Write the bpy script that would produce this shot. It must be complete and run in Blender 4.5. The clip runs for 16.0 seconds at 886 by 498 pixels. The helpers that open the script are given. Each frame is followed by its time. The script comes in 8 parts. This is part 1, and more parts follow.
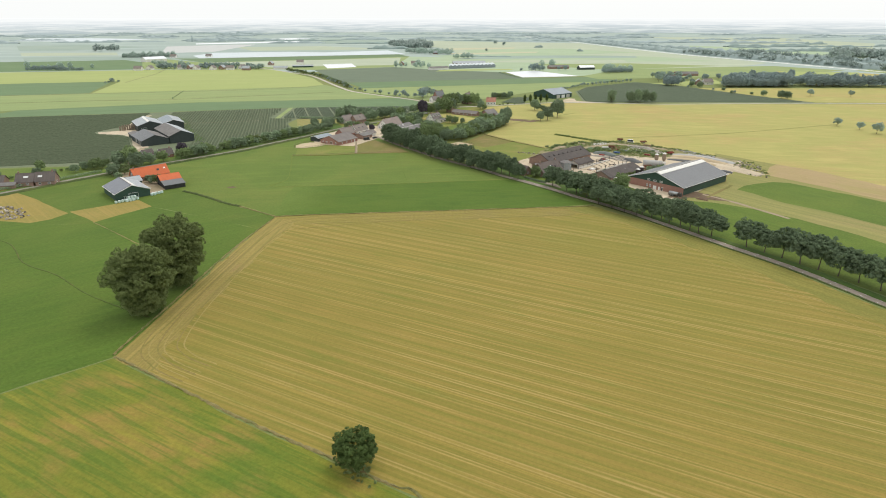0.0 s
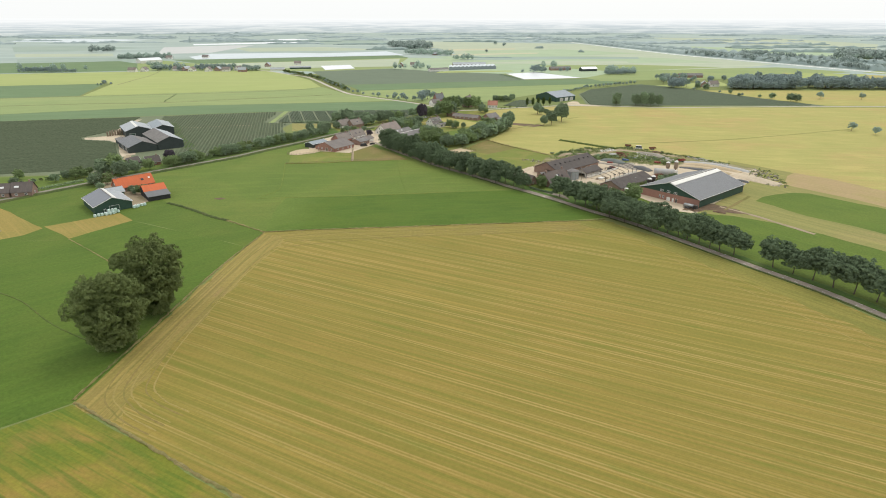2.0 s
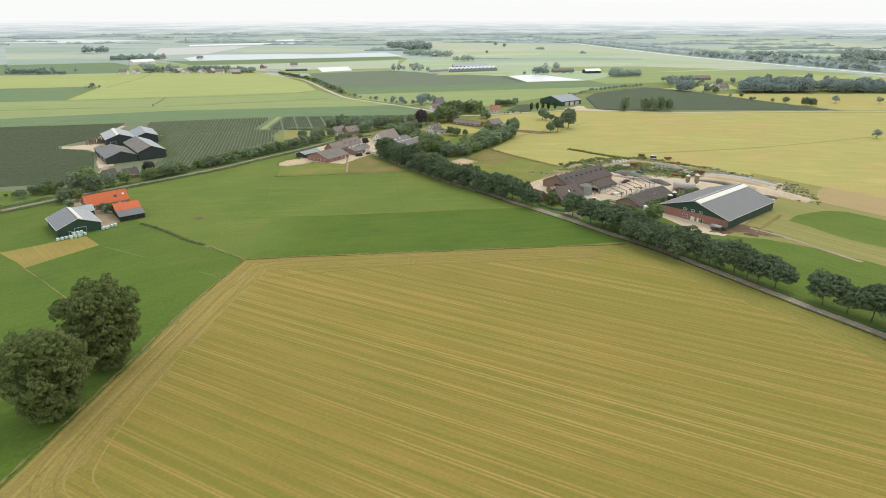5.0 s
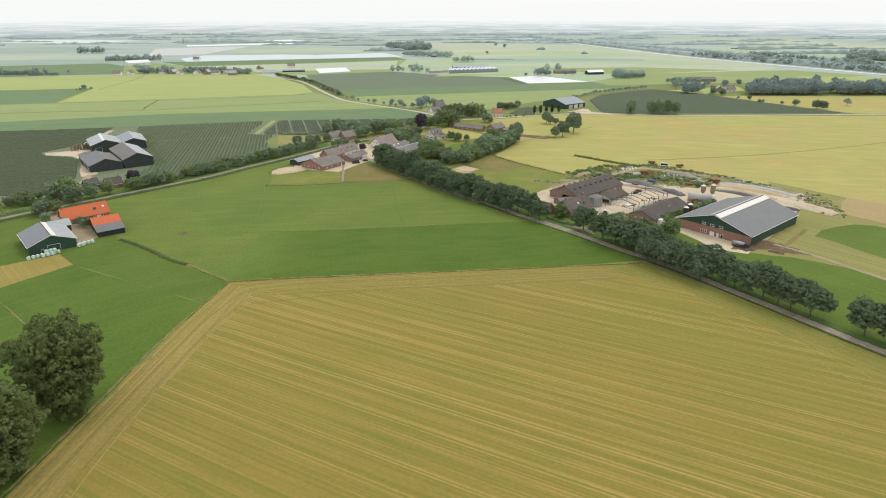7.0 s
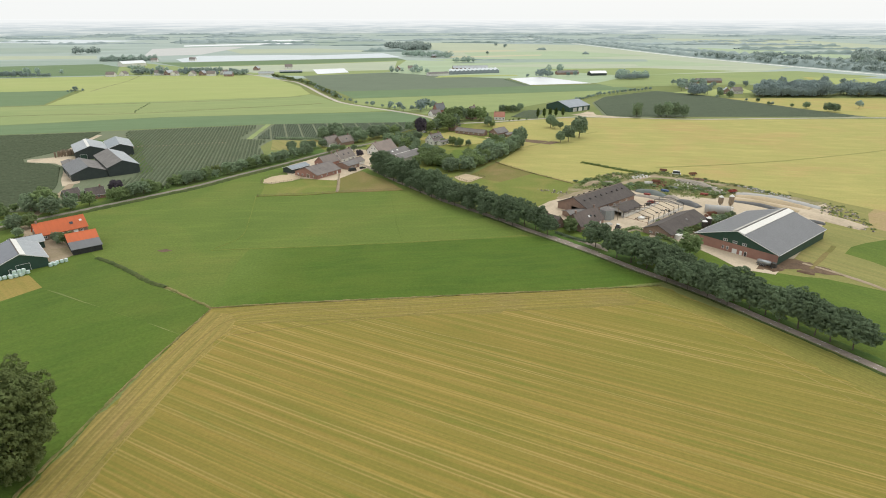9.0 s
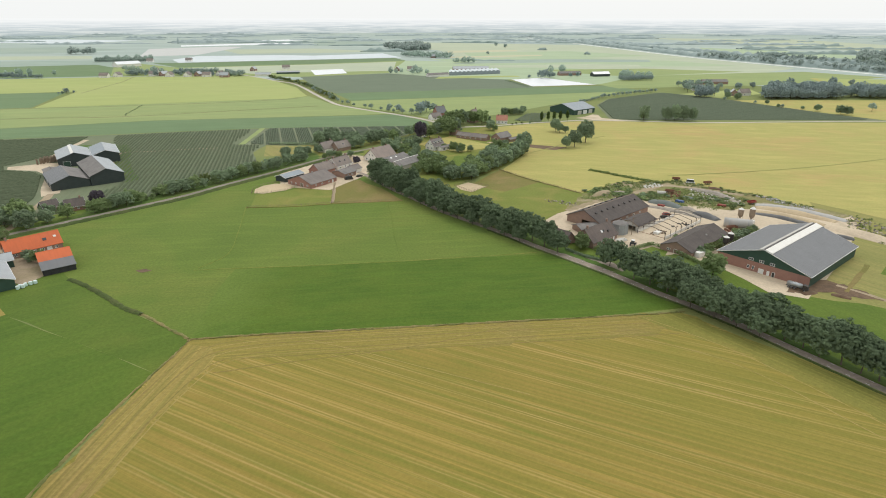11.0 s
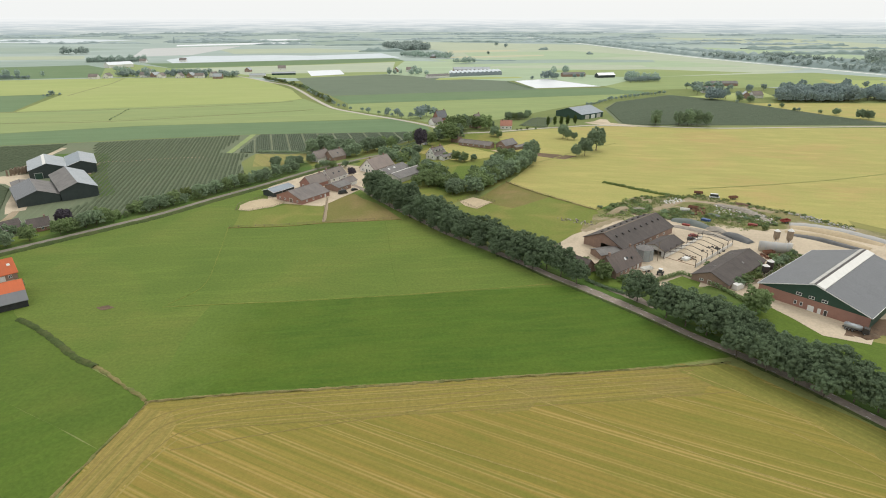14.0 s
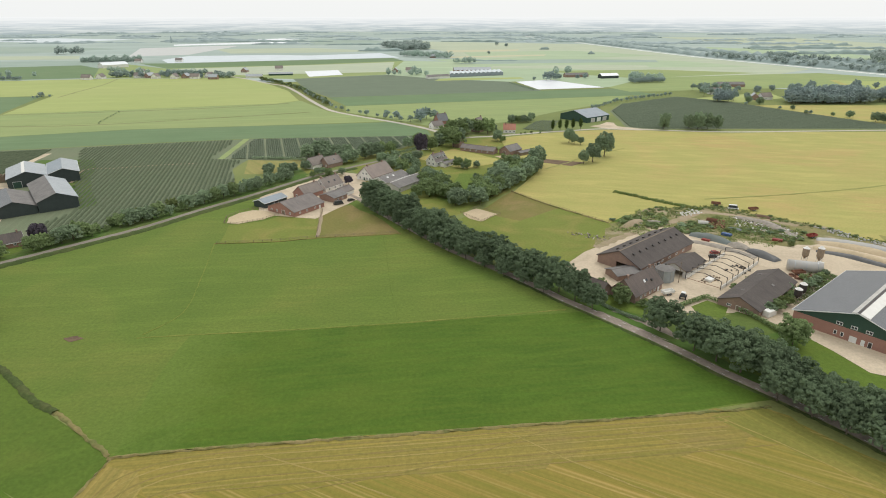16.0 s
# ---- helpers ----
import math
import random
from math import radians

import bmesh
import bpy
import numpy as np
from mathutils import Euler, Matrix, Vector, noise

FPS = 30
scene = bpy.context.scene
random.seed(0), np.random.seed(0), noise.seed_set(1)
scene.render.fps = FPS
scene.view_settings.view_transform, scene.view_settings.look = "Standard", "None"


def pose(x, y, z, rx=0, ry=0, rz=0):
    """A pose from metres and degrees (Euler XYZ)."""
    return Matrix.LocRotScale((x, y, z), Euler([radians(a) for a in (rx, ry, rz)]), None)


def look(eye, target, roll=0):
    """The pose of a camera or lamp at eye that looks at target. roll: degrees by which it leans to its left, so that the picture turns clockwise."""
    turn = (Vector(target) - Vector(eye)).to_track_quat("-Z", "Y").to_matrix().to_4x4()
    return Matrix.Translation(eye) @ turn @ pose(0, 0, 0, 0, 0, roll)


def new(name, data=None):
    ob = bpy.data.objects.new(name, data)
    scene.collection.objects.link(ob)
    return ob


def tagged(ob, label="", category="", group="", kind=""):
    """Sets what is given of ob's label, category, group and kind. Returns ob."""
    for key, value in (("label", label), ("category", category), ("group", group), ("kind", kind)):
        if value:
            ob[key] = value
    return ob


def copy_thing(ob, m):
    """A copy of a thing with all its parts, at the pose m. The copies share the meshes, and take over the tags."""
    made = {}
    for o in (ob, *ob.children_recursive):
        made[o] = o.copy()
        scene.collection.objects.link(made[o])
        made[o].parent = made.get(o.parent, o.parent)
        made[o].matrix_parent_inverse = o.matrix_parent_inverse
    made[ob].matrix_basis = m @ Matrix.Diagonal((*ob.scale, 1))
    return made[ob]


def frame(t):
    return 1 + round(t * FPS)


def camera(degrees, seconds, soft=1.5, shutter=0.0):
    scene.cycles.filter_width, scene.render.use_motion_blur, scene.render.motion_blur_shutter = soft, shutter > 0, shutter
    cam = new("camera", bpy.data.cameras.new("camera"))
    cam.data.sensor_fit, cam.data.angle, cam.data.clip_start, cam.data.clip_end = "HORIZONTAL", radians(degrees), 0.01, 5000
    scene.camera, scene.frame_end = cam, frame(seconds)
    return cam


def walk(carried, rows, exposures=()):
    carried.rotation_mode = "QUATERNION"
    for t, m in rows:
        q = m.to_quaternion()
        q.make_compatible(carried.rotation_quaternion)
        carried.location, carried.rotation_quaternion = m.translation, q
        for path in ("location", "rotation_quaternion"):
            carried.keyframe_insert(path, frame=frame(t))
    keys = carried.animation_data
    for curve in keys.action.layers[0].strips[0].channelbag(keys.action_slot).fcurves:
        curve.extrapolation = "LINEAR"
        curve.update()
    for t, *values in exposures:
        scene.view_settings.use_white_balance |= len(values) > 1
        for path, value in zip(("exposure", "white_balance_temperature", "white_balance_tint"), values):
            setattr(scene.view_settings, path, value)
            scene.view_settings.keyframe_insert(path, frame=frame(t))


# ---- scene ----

# ---------------- camera: a drone flying forward, level ----------------
cam = camera(74.0, 16.0, soft=1.0)
walk(cam, [
    (0, pose(0.00, 0.00, 95.00, 68.563, 0, 0.026)),
    (2, pose(-0.72, 21.84, 95.41, 68.599, 0, -0.028)),
    (4, pose(-1.51, 43.67, 95.81, 68.620, 0, -0.081)),
    (6, pose(-2.37, 65.49, 96.22, 68.625, 0, -0.135)),
    (8, pose(-3.29, 87.30, 96.63, 68.615, 0, -0.189)),
    (10, pose(-4.27, 109.10, 97.03, 68.589, 0, -0.243)),
    (12, pose(-5.32, 130.90, 97.44, 68.547, 0, -0.297)),
    (14, pose(-6.43, 152.68, 97.85, 68.490, 0, -0.352)),
    (16, pose(-7.61, 174.46, 98.26, 68.417, 0, -0.406)),
], exposures=[(0, 0.06), (16, -0.05)])

# ---------------- daylight: thin bright overcast ----------------
SUN_AZ, SUN_EL = radians(38), radians(58)          # azimuth from +y towards +x
world = bpy.data.worlds.new("world")
scene.world = world
world.use_nodes = True
wn = world.node_tree
wn.nodes.clear()
sky = wn.nodes.new("ShaderNodeTexSky")
sky.sky_type = "NISHITA"
sky.sun_disc = False
sky.sun_elevation, sky.sun_rotation = SUN_EL, SUN_AZ
sky.air_density, sky.dust_density, sky.ozone_density = 1.0, 4.0, 1.0
dim = wn.nodes.new("ShaderNodeVectorMath")
dim.operation = "SCALE"
dim.inputs[3].default_value = 0.10
cloud = wn.nodes.new("ShaderNodeMix")
cloud.data_type = "RGBA"
cloud.inputs[0].default_value = 0.90
cloud.inputs[7].default_value = (0.985, 1.0, 0.99, 1)
bg = wn.nodes.new("ShaderNodeBackground")
wo = wn.nodes.new("ShaderNodeOutputWorld")
wn.links.new(sky.outputs[0], dim.inputs[0])
wn.links.new(dim.outputs[0], cloud.inputs[6])
wn.links.new(cloud.outputs[2], bg.inputs[0])
wn.links.new(bg.outputs[0], wo.inputs[0])
bg.inputs[1].default_value = 1.04
sun = new("sun", bpy.data.lights.new("sun", "SUN"))
sun.data.energy, sun.data.angle, sun.data.color = 0.95, radians(28), (1.0, 0.975, 0.94)
sun.matrix_basis = look((0, 0, 0), (-math.sin(SUN_AZ) * math.cos(SUN_EL), -math.cos(SUN_AZ) * math.cos(SUN_EL), -math.sin(SUN_EL)))

# ---------------- materials ----------------
def node(nt, kind, **inputs):
    n = nt.nodes.new(kind)
    for k, v in inputs.items():
        n.inputs[k.replace("_", " ")].default_value = v
    return n


def rgba(c):
    return (c[0], c[1], c[2], 1.0)


def base_mat(name, rough=0.9, metallic=0.0, spec=0.3):
    m = bpy.data.materials.new(name)
    m.use_nodes = True
    nt = m.node_tree
    b = nt.nodes["Principled BSDF"]
    b.inputs["Roughness"].default_value = rough
    b.inputs["Metallic"].default_value = metallic
    b.inputs["Specular IOR Level"].default_value = spec
    return m, nt, b


def mix(nt, a, b, fac, kind="MIX"):
    n = nt.nodes.new("ShaderNodeMix")
    n.data_type = "RGBA"
    n.blend_type = kind
    for socket, v in ((n.inputs[0], fac), (n.inputs[6], a), (n.inputs[7], b)):
        if isinstance(v, bpy.types.NodeSocket):
            nt.links.new(v, socket)
        else:
            socket.default_value = v if isinstance(v, float) else rgba(v)
    return n.outputs[2]


def ramp(nt, sock, lo, hi):
    n = nt.nodes.new("ShaderNodeMapRange")
    n.inputs[1].default_value, n.inputs[2].default_value = lo, hi
    nt.links.new(sock, n.inputs[0])
    return n.outputs[0]


def coords(nt, turn=0.0, scale=(1, 1, 1), shift=(0, 0, 0)):
    tc = nt.nodes.new("ShaderNodeTexCoord")
    a = nt.nodes.new("ShaderNodeMapping")
    a.inputs["Rotation"].default_value = (0, 0, radians(-turn))
    nt.links.new(tc.outputs["Object"], a.inputs[0])
    b = nt.nodes.new("ShaderNodeMapping")
    b.inputs["Scale"].default_value = scale
    b.inputs["Location"].default_value = shift
    nt.links.new(a.outputs[0], b.inputs[0])
    return b.outputs[0]


def tex(nt, vec, scale, detail=4.0, rough=0.55, distortion=0.0):
    n = node(nt, "ShaderNodeTexNoise", Scale=scale, Detail=detail, Roughness=rough, Distortion=distortion)
    nt.links.new(vec, n.inputs["Vector"])
    return n.outputs[0]


def bump(nt, b, sock, strength, distance=0.1):
    n = node(nt, "ShaderNodeBump", Strength=strength, Distance=distance)
    nt.links.new(sock, n.inputs["Height"])
    nt.links.new(n.outputs[0], b.inputs["Normal"])


def field_mat(name, base, alt, stripe=None, turn=0.0, wide=0.12, amount=0.6, patch=None, patch_amount=0.5, patch_scale=0.012,
              grain=0.5, along=0.004, rows=0.0, blend=None):
    """Crop, grass or stubble: colour patches, drill or mowing lines along `turn`, and fine grain."""
    m, nt, b = base_mat(name, 0.95, spec=0.15)
    b.inputs["Sheen Weight"].default_value = 0.09
    b.inputs["Sheen Tint"].default_value = (0.86, 0.9, 0.5, 1)
    b.inputs["Sheen Roughness"].default_value = 0.45
    plain = coords(nt)
    blot = ramp(nt, tex(nt, plain, 0.035, 5.0, 0.6), 0.35, 0.68)
    col = mix(nt, base, alt, blot)
    if patch:
        p = ramp(nt, tex(nt, coords(nt, shift=(31, 7, 3)), patch_scale, 3.0, 0.5, 0.6), 0.48, 0.66)
        pm = nt.nodes.new("ShaderNodeMath")
        pm.operation = "MULTIPLY"
        pm.inputs[1].default_value = patch_amount
        nt.links.new(p, pm.inputs[0])
        col = mix(nt, col, patch, pm.outputs[0])
    if stripe:
        s1 = ramp(nt, tex(nt, coords(nt, turn, (along, wide, 1)), 1.0, 4.0, 0.72), 0.47, 0.62)
        s2 = ramp(nt, tex(nt, coords(nt, turn, (along * 1.8, wide * 3.2, 1), (5, 9, 0)), 1.0, 2.0, 0.6), 0.49, 0.60)
        s3 = ramp(nt, tex(nt, coords(nt, turn, (along * 1.5, wide * 2.3, 1), (15, 39, 0)), 1.0, 2.0, 0.5), 0.53, 0.64)
        bright = nt.nodes.new("ShaderNodeMath")
        bright.operation = "MULTIPLY"
        bright.inputs[1].default_value = amount * 0.75
        nt.links.new(s3, bright.inputs[0])
        col = mix(nt, col, tuple(v * 1.22 for v in base), bright.outputs[0])
        for s, k in ((s1, amount * 0.7), (s2, amount * 0.8)):
            mm = nt.nodes.new("ShaderNodeMath")
            mm.operation = "MULTIPLY"
            mm.inputs[1].default_value = k
            nt.links.new(s, mm.inputs[0])
            col = mix(nt, col, stripe, mm.outputs[0])
    if rows:
        w = node(nt, "ShaderNodeTexWave", Scale=0.314 / rows, Distortion=5.0, Detail=3.0)
        w.inputs["Detail Scale"].default_value = 0.55
        w.bands_direction = "Y"
        nt.links.new(coords(nt, turn, (0.003, 1, 1)), w.inputs["Vector"])
        inner = nt.nodes.new("ShaderNodeMath")
        inner.operation = "MULTIPLY"
        nt.links.new(ramp(nt, w.outputs[1], 0.66, 0.84), inner.inputs[0])
        nt.links.new(ramp(nt, w.outputs[1], 1.0, 0.90), inner.inputs[1])
        lines = ((inner.outputs[0], tuple(v * 1.42 for v in base[:2]) + (base[2] * 2.0,), 0.75, 3), (ramp(nt, w.outputs[1], 0.42, 0.06), stripe, 0.6, 40))
        for sock, tone, k, far in lines:
            mm = nt.nodes.new("ShaderNodeMath")
            mm.operation = "MULTIPLY"
            mm.inputs[1].default_value = k
            nt.links.new(sock, mm.inputs[0])
            fade = nt.nodes.new("ShaderNodeMath")
            fade.operation = "MULTIPLY"
            nt.links.new(mm.outputs[0], fade.inputs[0])
            nt.links.new(ramp(nt, tex(nt, coords(nt, turn, (0.012, 0.09, 1), (3, far, 0)), 1.0, 3.0), 0.38, 0.64), fade.inputs[1])
            col = mix(nt, col, tone, fade.outputs[0])
        green = nt.nodes.new("ShaderNodeMath")
        green.operation = "MULTIPLY"
        green.inputs[1].default_value = 0.55
        nt.links.new(ramp(nt, tex(nt, coords(nt, turn, (0.035, 0.3, 1), (60, 11, 0)), 1.0, 4.0, 0.65), 0.56, 0.74), green.inputs[0])
        col = mix(nt, col, (0.15, 0.19, 0.03), green.outputs[0])
    if blend:
        x0, x1, tone = blend
        sep = nt.nodes.new("ShaderNodeSeparateXYZ")
        nt.links.new(plain, sep.inputs[0])
        drift = nt.nodes.new("ShaderNodeMath")
        drift.operation = "MULTIPLY_ADD"
        drift.inputs[1].default_value = 1.6 * (x1 - x0)
        nt.links.new(tex(nt, plain, 0.09, 5.0, 0.6), drift.inputs[0])
        nt.links.new(sep.outputs[0], drift.inputs[2])
        col = mix(nt, tone, col, ramp(nt, drift.outputs[0], x0 + 0.8 * (x1 - x0), x1 + 0.8 * (x1 - x0)))
    g = tex(nt, plain, 0.9, 6.0, 0.7)
    gr = ramp(nt, g, 0.25, 0.75)
    shade = nt.nodes.new("ShaderNodeMapRange")
    shade.inputs[3].default_value, shade.inputs[4].default_value = 1 - 0.45 * grain, 1 + 0.35 * grain
    nt.links.new(gr, shade.inputs[0])
    sc = nt.nodes.new("ShaderNodeVectorMath")
    sc.operation = "SCALE"
    nt.links.new(col, sc.inputs[0])
    nt.links.new(shade.outputs[0], sc.inputs[3])
    nt.links.new(sc.outputs[0], b.inputs["Base Color"])
    bump(nt, b, g, 0.35, 0.25)
    return m


def plain_mat(name, c, c2=None, scale=0.8, rough=0.85, metallic=0.0, spec=0.3, fine=6.0, relief=0.25, per=None):
    """Paint, brick, tile, metal: two colours mottled at two scales; per: how far whole pieces differ from one another."""
    m, nt, b = base_mat(name, rough, metallic, spec)
    c2 = c2 or tuple(v * 0.75 for v in c)
    v = coords(nt)
    col = mix(nt, c, c2, ramp(nt, tex(nt, v, scale, 5.0, 0.6), 0.35, 0.7))
    f = tex(nt, v, fine, 4.0, 0.6)
    col = mix(nt, col, tuple(k * 0.7 for k in c2), ramp(nt, f, 0.55, 0.95))
    if per:
        geo = nt.nodes.new("ShaderNodeNewGeometry")
        r = nt.nodes.new("ShaderNodeMapRange")
        r.inputs[3].default_value, r.inputs[4].default_value = 1 - per, 1 + per
        nt.links.new(geo.outputs["Random Per Island"], r.inputs[0])
        sc = nt.nodes.new("ShaderNodeVectorMath")
        sc.operation = "SCALE"
        nt.links.new(col, sc.inputs[0])
        nt.links.new(r.outputs[0], sc.inputs[3])
        col = sc.outputs[0]
    nt.links.new(col, b.inputs["Base Color"])
    bump(nt, b, f, relief, 0.05)
    return m


def roof_mat(name, c, c2, rib=1.0, rough=0.6, metallic=0.0, stain=0.5, spec=0.4):
    """Roof sheets or tiles: ribs running down the slope, sheets of slightly different tone, weather stains."""
    m, nt, b = base_mat(name, rough, metallic, spec)
    v = coords(nt)
    st = ramp(nt, tex(nt, v, 0.22, 5.0, 0.65), 0.38, 0.7)
    col = mix(nt, c, c2, st)
    down = ramp(nt, tex(nt, coords(nt, 0, (0.12, 1.2, 0.12)), 1.0, 3.0, 0.6), 0.4, 0.75)
    mm = nt.nodes.new("ShaderNodeMath")
    mm.operation = "MULTIPLY"
    mm.inputs[1].default_value = stain
    nt.links.new(down, mm.inputs[0])
    col = mix(nt, col, tuple(k * 0.72 for k in c2), mm.outputs[0])
    nt.links.new(col, b.inputs["Base Color"])
    w = node(nt, "ShaderNodeTexWave", Scale=rib)
    w.bands_direction = "Y"
    nt.links.new(v, w.inputs["Vector"])
    bump(nt, b, w.outputs[1], 0.35, 0.05)
    return m


def leaf_mat(name, c, c2, vary=0.45):
    m, nt, b = base_mat(name, 0.75, spec=0.06)
    geo = nt.nodes.new("ShaderNodeNewGeometry")
    info = nt.nodes.new("ShaderNodeObjectInfo")
    tone = nt.nodes.new("ShaderNodeMath")
    tone.operation = "MULTIPLY_ADD"
    tone.inputs[1].default_value = 0.35
    nt.links.new(geo.outputs["Random Per Island"], tone.inputs[0])
    spread = nt.nodes.new("ShaderNodeMath")
    spread.operation = "MULTIPLY"
    spread.inputs[1].default_value = 0.65
    nt.links.new(ramp(nt, tex(nt, coords(nt), 0.8, 3.0), 0.35, 0.65), spread.inputs[0])
    nt.links.new(spread.outputs[0], tone.inputs[2])
    col = mix(nt, c, c2, tone.outputs[0])
    r = nt.nodes.new("ShaderNodeMapRange")
    r.inputs[3].default_value, r.inputs[4].default_value = 1 - vary * 0.5, 1 + vary * 0.5
    nt.links.new(info.outputs["Random"], r.inputs[0])
    sc = nt.nodes.new("ShaderNodeVectorMath")
    sc.operation = "SCALE"
    nt.links.new(col, sc.inputs[0])
    nt.links.new(r.outputs[0], sc.inputs[3])
    big = mix(nt, sc.outputs[0], tuple(k * 1.5 for k in c2), ramp(nt, tex(nt, coords(nt), 0.35, 3.0), 0.55, 0.8))
    nt.links.new(big, b.inputs["Base Color"])
    tr = nt.nodes.new("ShaderNodeBsdfTranslucent")
    nt.links.new(big, tr.inputs[0])
    ms = nt.nodes.new("ShaderNodeMixShader")
    ms.inputs[0].default_value = 0.35
    nt.links.new(b.outputs[0], ms.inputs[1])
    nt.links.new(tr.outputs[0], ms.inputs[2])
    nt.links.new(ms.outputs[0], nt.nodes["Material Output"].inputs[0])
    return m


M = {}
MOW = -27.5
M["stubble"] = field_mat("stubble", (0.31, 0.224, 0.0575), (0.262, 0.2035, 0.048), (0.20, 0.187, 0.0365), MOW, 0.32, 0.85, (0.225, 0.2199, 0.0408), 0.5, 0.012, 0.32, along=0.0018, rows=4.6)
M["headland_west"] = field_mat("headland_west", (0.33, 0.25, 0.0748), (0.28, 0.22, 0.0616), (0.2, 0.185, 0.0484), 85, 0.35, 0.6, (0.31, 0.215, 0.088), 0.6, 0.05)
M["headland_north"] = field_mat("headland_north", (0.3, 0.232, 0.0594), (0.255, 0.212, 0.0495), (0.2, 0.182, 0.0432), 7, 0.5, 0.7, (0.26, 0.2, 0.0765), 0.6, 0.05)
M["rough_grass"] = field_mat("rough_grass", (0.222, 0.206, 0.031), (0.135, 0.186, 0.0255), (0.095, 0.158, 0.022), -29, 0.2, 0.75, (0.33, 0.212, 0.06), 0.75, 0.05, 0.5, along=0.02)
M["meadow"] = field_mat("meadow", (0.1322, 0.1901, 0.03377), (0.1033, 0.1621, 0.02798), (0.1177, 0.1718, 0.03049), 6, 0.1, 0.5, (0.1795, 0.2065, 0.044), 0.6, 0.018, 0.6, along=0.02)
M["meadow_lush"] = field_mat("meadow_lush", (0.0803, 0.1433, 0.01678), (0.06302, 0.1209, 0.01423), (0.09962, 0.1525, 0.01931), 7, 0.16, 0.55, (0.1138, 0.1626, 0.02236), 0.6, 0.03, 0.6, along=0.03, blend=(-88.0, -66.0, (0.124, 0.185, 0.03253)))
M["meadow_dark"] = field_mat("meadow_dark", (0.09, 0.152, 0.0205), (0.072, 0.13, 0.0175), (0.105, 0.16, 0.0235), 40, 0.16, 0.5, (0.12, 0.17, 0.027), 0.6, 0.03, 0.6, along=0.03)
M["dry_grass"] = field_mat("dry_grass", (0.34, 0.25, 0.075), (0.29, 0.225, 0.06), (0.23, 0.21, 0.05), -45, 0.3, 0.4, (0.25, 0.22, 0.055), 0.5, 0.05)
M["paddock"] = field_mat("paddock", (0.1848, 0.216, 0.045), (0.1568, 0.1922, 0.038), None, 0, 0.1, 0, (0.2968, 0.243, 0.075), 0.6, 0.04)
M["paddock_bare"] = field_mat("paddock_bare", (0.205, 0.175, 0.055), (0.165, 0.17, 0.045), None, 0, 0.1, 0, (0.28, 0.20, 0.09), 0.6, 0.05)
M["wheat"] = field_mat("wheat", (0.425, 0.37, 0.126), (0.375, 0.352, 0.113), (0.335, 0.335, 0.10), -12, 0.05, 0.55, (0.45, 0.33, 0.13), 0.85, 0.012, 0.42, along=0.02)
# Grassland and crop greens carry extra blue to imitate haze over distance.
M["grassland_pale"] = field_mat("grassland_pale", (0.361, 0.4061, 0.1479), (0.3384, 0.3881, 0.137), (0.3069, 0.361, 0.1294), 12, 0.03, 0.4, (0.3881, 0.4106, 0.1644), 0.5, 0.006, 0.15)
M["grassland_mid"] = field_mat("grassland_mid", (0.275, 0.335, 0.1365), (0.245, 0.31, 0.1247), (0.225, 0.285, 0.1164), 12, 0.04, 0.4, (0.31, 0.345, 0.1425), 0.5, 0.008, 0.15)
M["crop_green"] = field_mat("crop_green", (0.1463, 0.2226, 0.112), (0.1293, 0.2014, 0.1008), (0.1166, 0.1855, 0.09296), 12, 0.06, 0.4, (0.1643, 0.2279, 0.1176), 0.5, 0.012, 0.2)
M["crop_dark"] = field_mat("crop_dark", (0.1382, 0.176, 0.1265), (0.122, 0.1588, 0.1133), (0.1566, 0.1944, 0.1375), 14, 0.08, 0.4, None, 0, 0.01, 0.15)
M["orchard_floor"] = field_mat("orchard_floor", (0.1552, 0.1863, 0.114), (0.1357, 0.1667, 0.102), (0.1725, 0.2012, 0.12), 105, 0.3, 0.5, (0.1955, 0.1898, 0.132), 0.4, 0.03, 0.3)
# Far fields and open ground: distance haze is mixed into the base colours.
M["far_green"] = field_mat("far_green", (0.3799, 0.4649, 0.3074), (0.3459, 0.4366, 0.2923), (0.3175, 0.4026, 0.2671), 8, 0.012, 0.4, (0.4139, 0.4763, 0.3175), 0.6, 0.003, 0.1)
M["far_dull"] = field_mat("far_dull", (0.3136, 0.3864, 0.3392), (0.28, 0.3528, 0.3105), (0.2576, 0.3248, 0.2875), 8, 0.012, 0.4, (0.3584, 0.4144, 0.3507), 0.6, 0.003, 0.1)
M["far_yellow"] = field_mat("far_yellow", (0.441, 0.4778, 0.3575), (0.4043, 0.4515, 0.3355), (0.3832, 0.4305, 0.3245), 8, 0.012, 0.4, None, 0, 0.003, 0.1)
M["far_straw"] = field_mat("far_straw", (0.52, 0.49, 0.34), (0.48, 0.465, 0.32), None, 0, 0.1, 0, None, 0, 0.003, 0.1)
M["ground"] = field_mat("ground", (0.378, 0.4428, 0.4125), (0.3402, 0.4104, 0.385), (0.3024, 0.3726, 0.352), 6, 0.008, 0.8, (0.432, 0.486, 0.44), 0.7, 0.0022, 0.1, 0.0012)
M["wheat_dull"] = field_mat("wheat_dull", (0.285, 0.26, 0.088), (0.245, 0.24, 0.078), (0.20, 0.215, 0.065), 125, 0.08, 0.6, (0.33, 0.265, 0.11), 0.7, 0.02, 0.5)
M["underlay"] = field_mat("underlay", (0.19, 0.225, 0.075), (0.16, 0.20, 0.066), None, 0, 0.1, 0, (0.24, 0.25, 0.085), 0.6, 0.01)
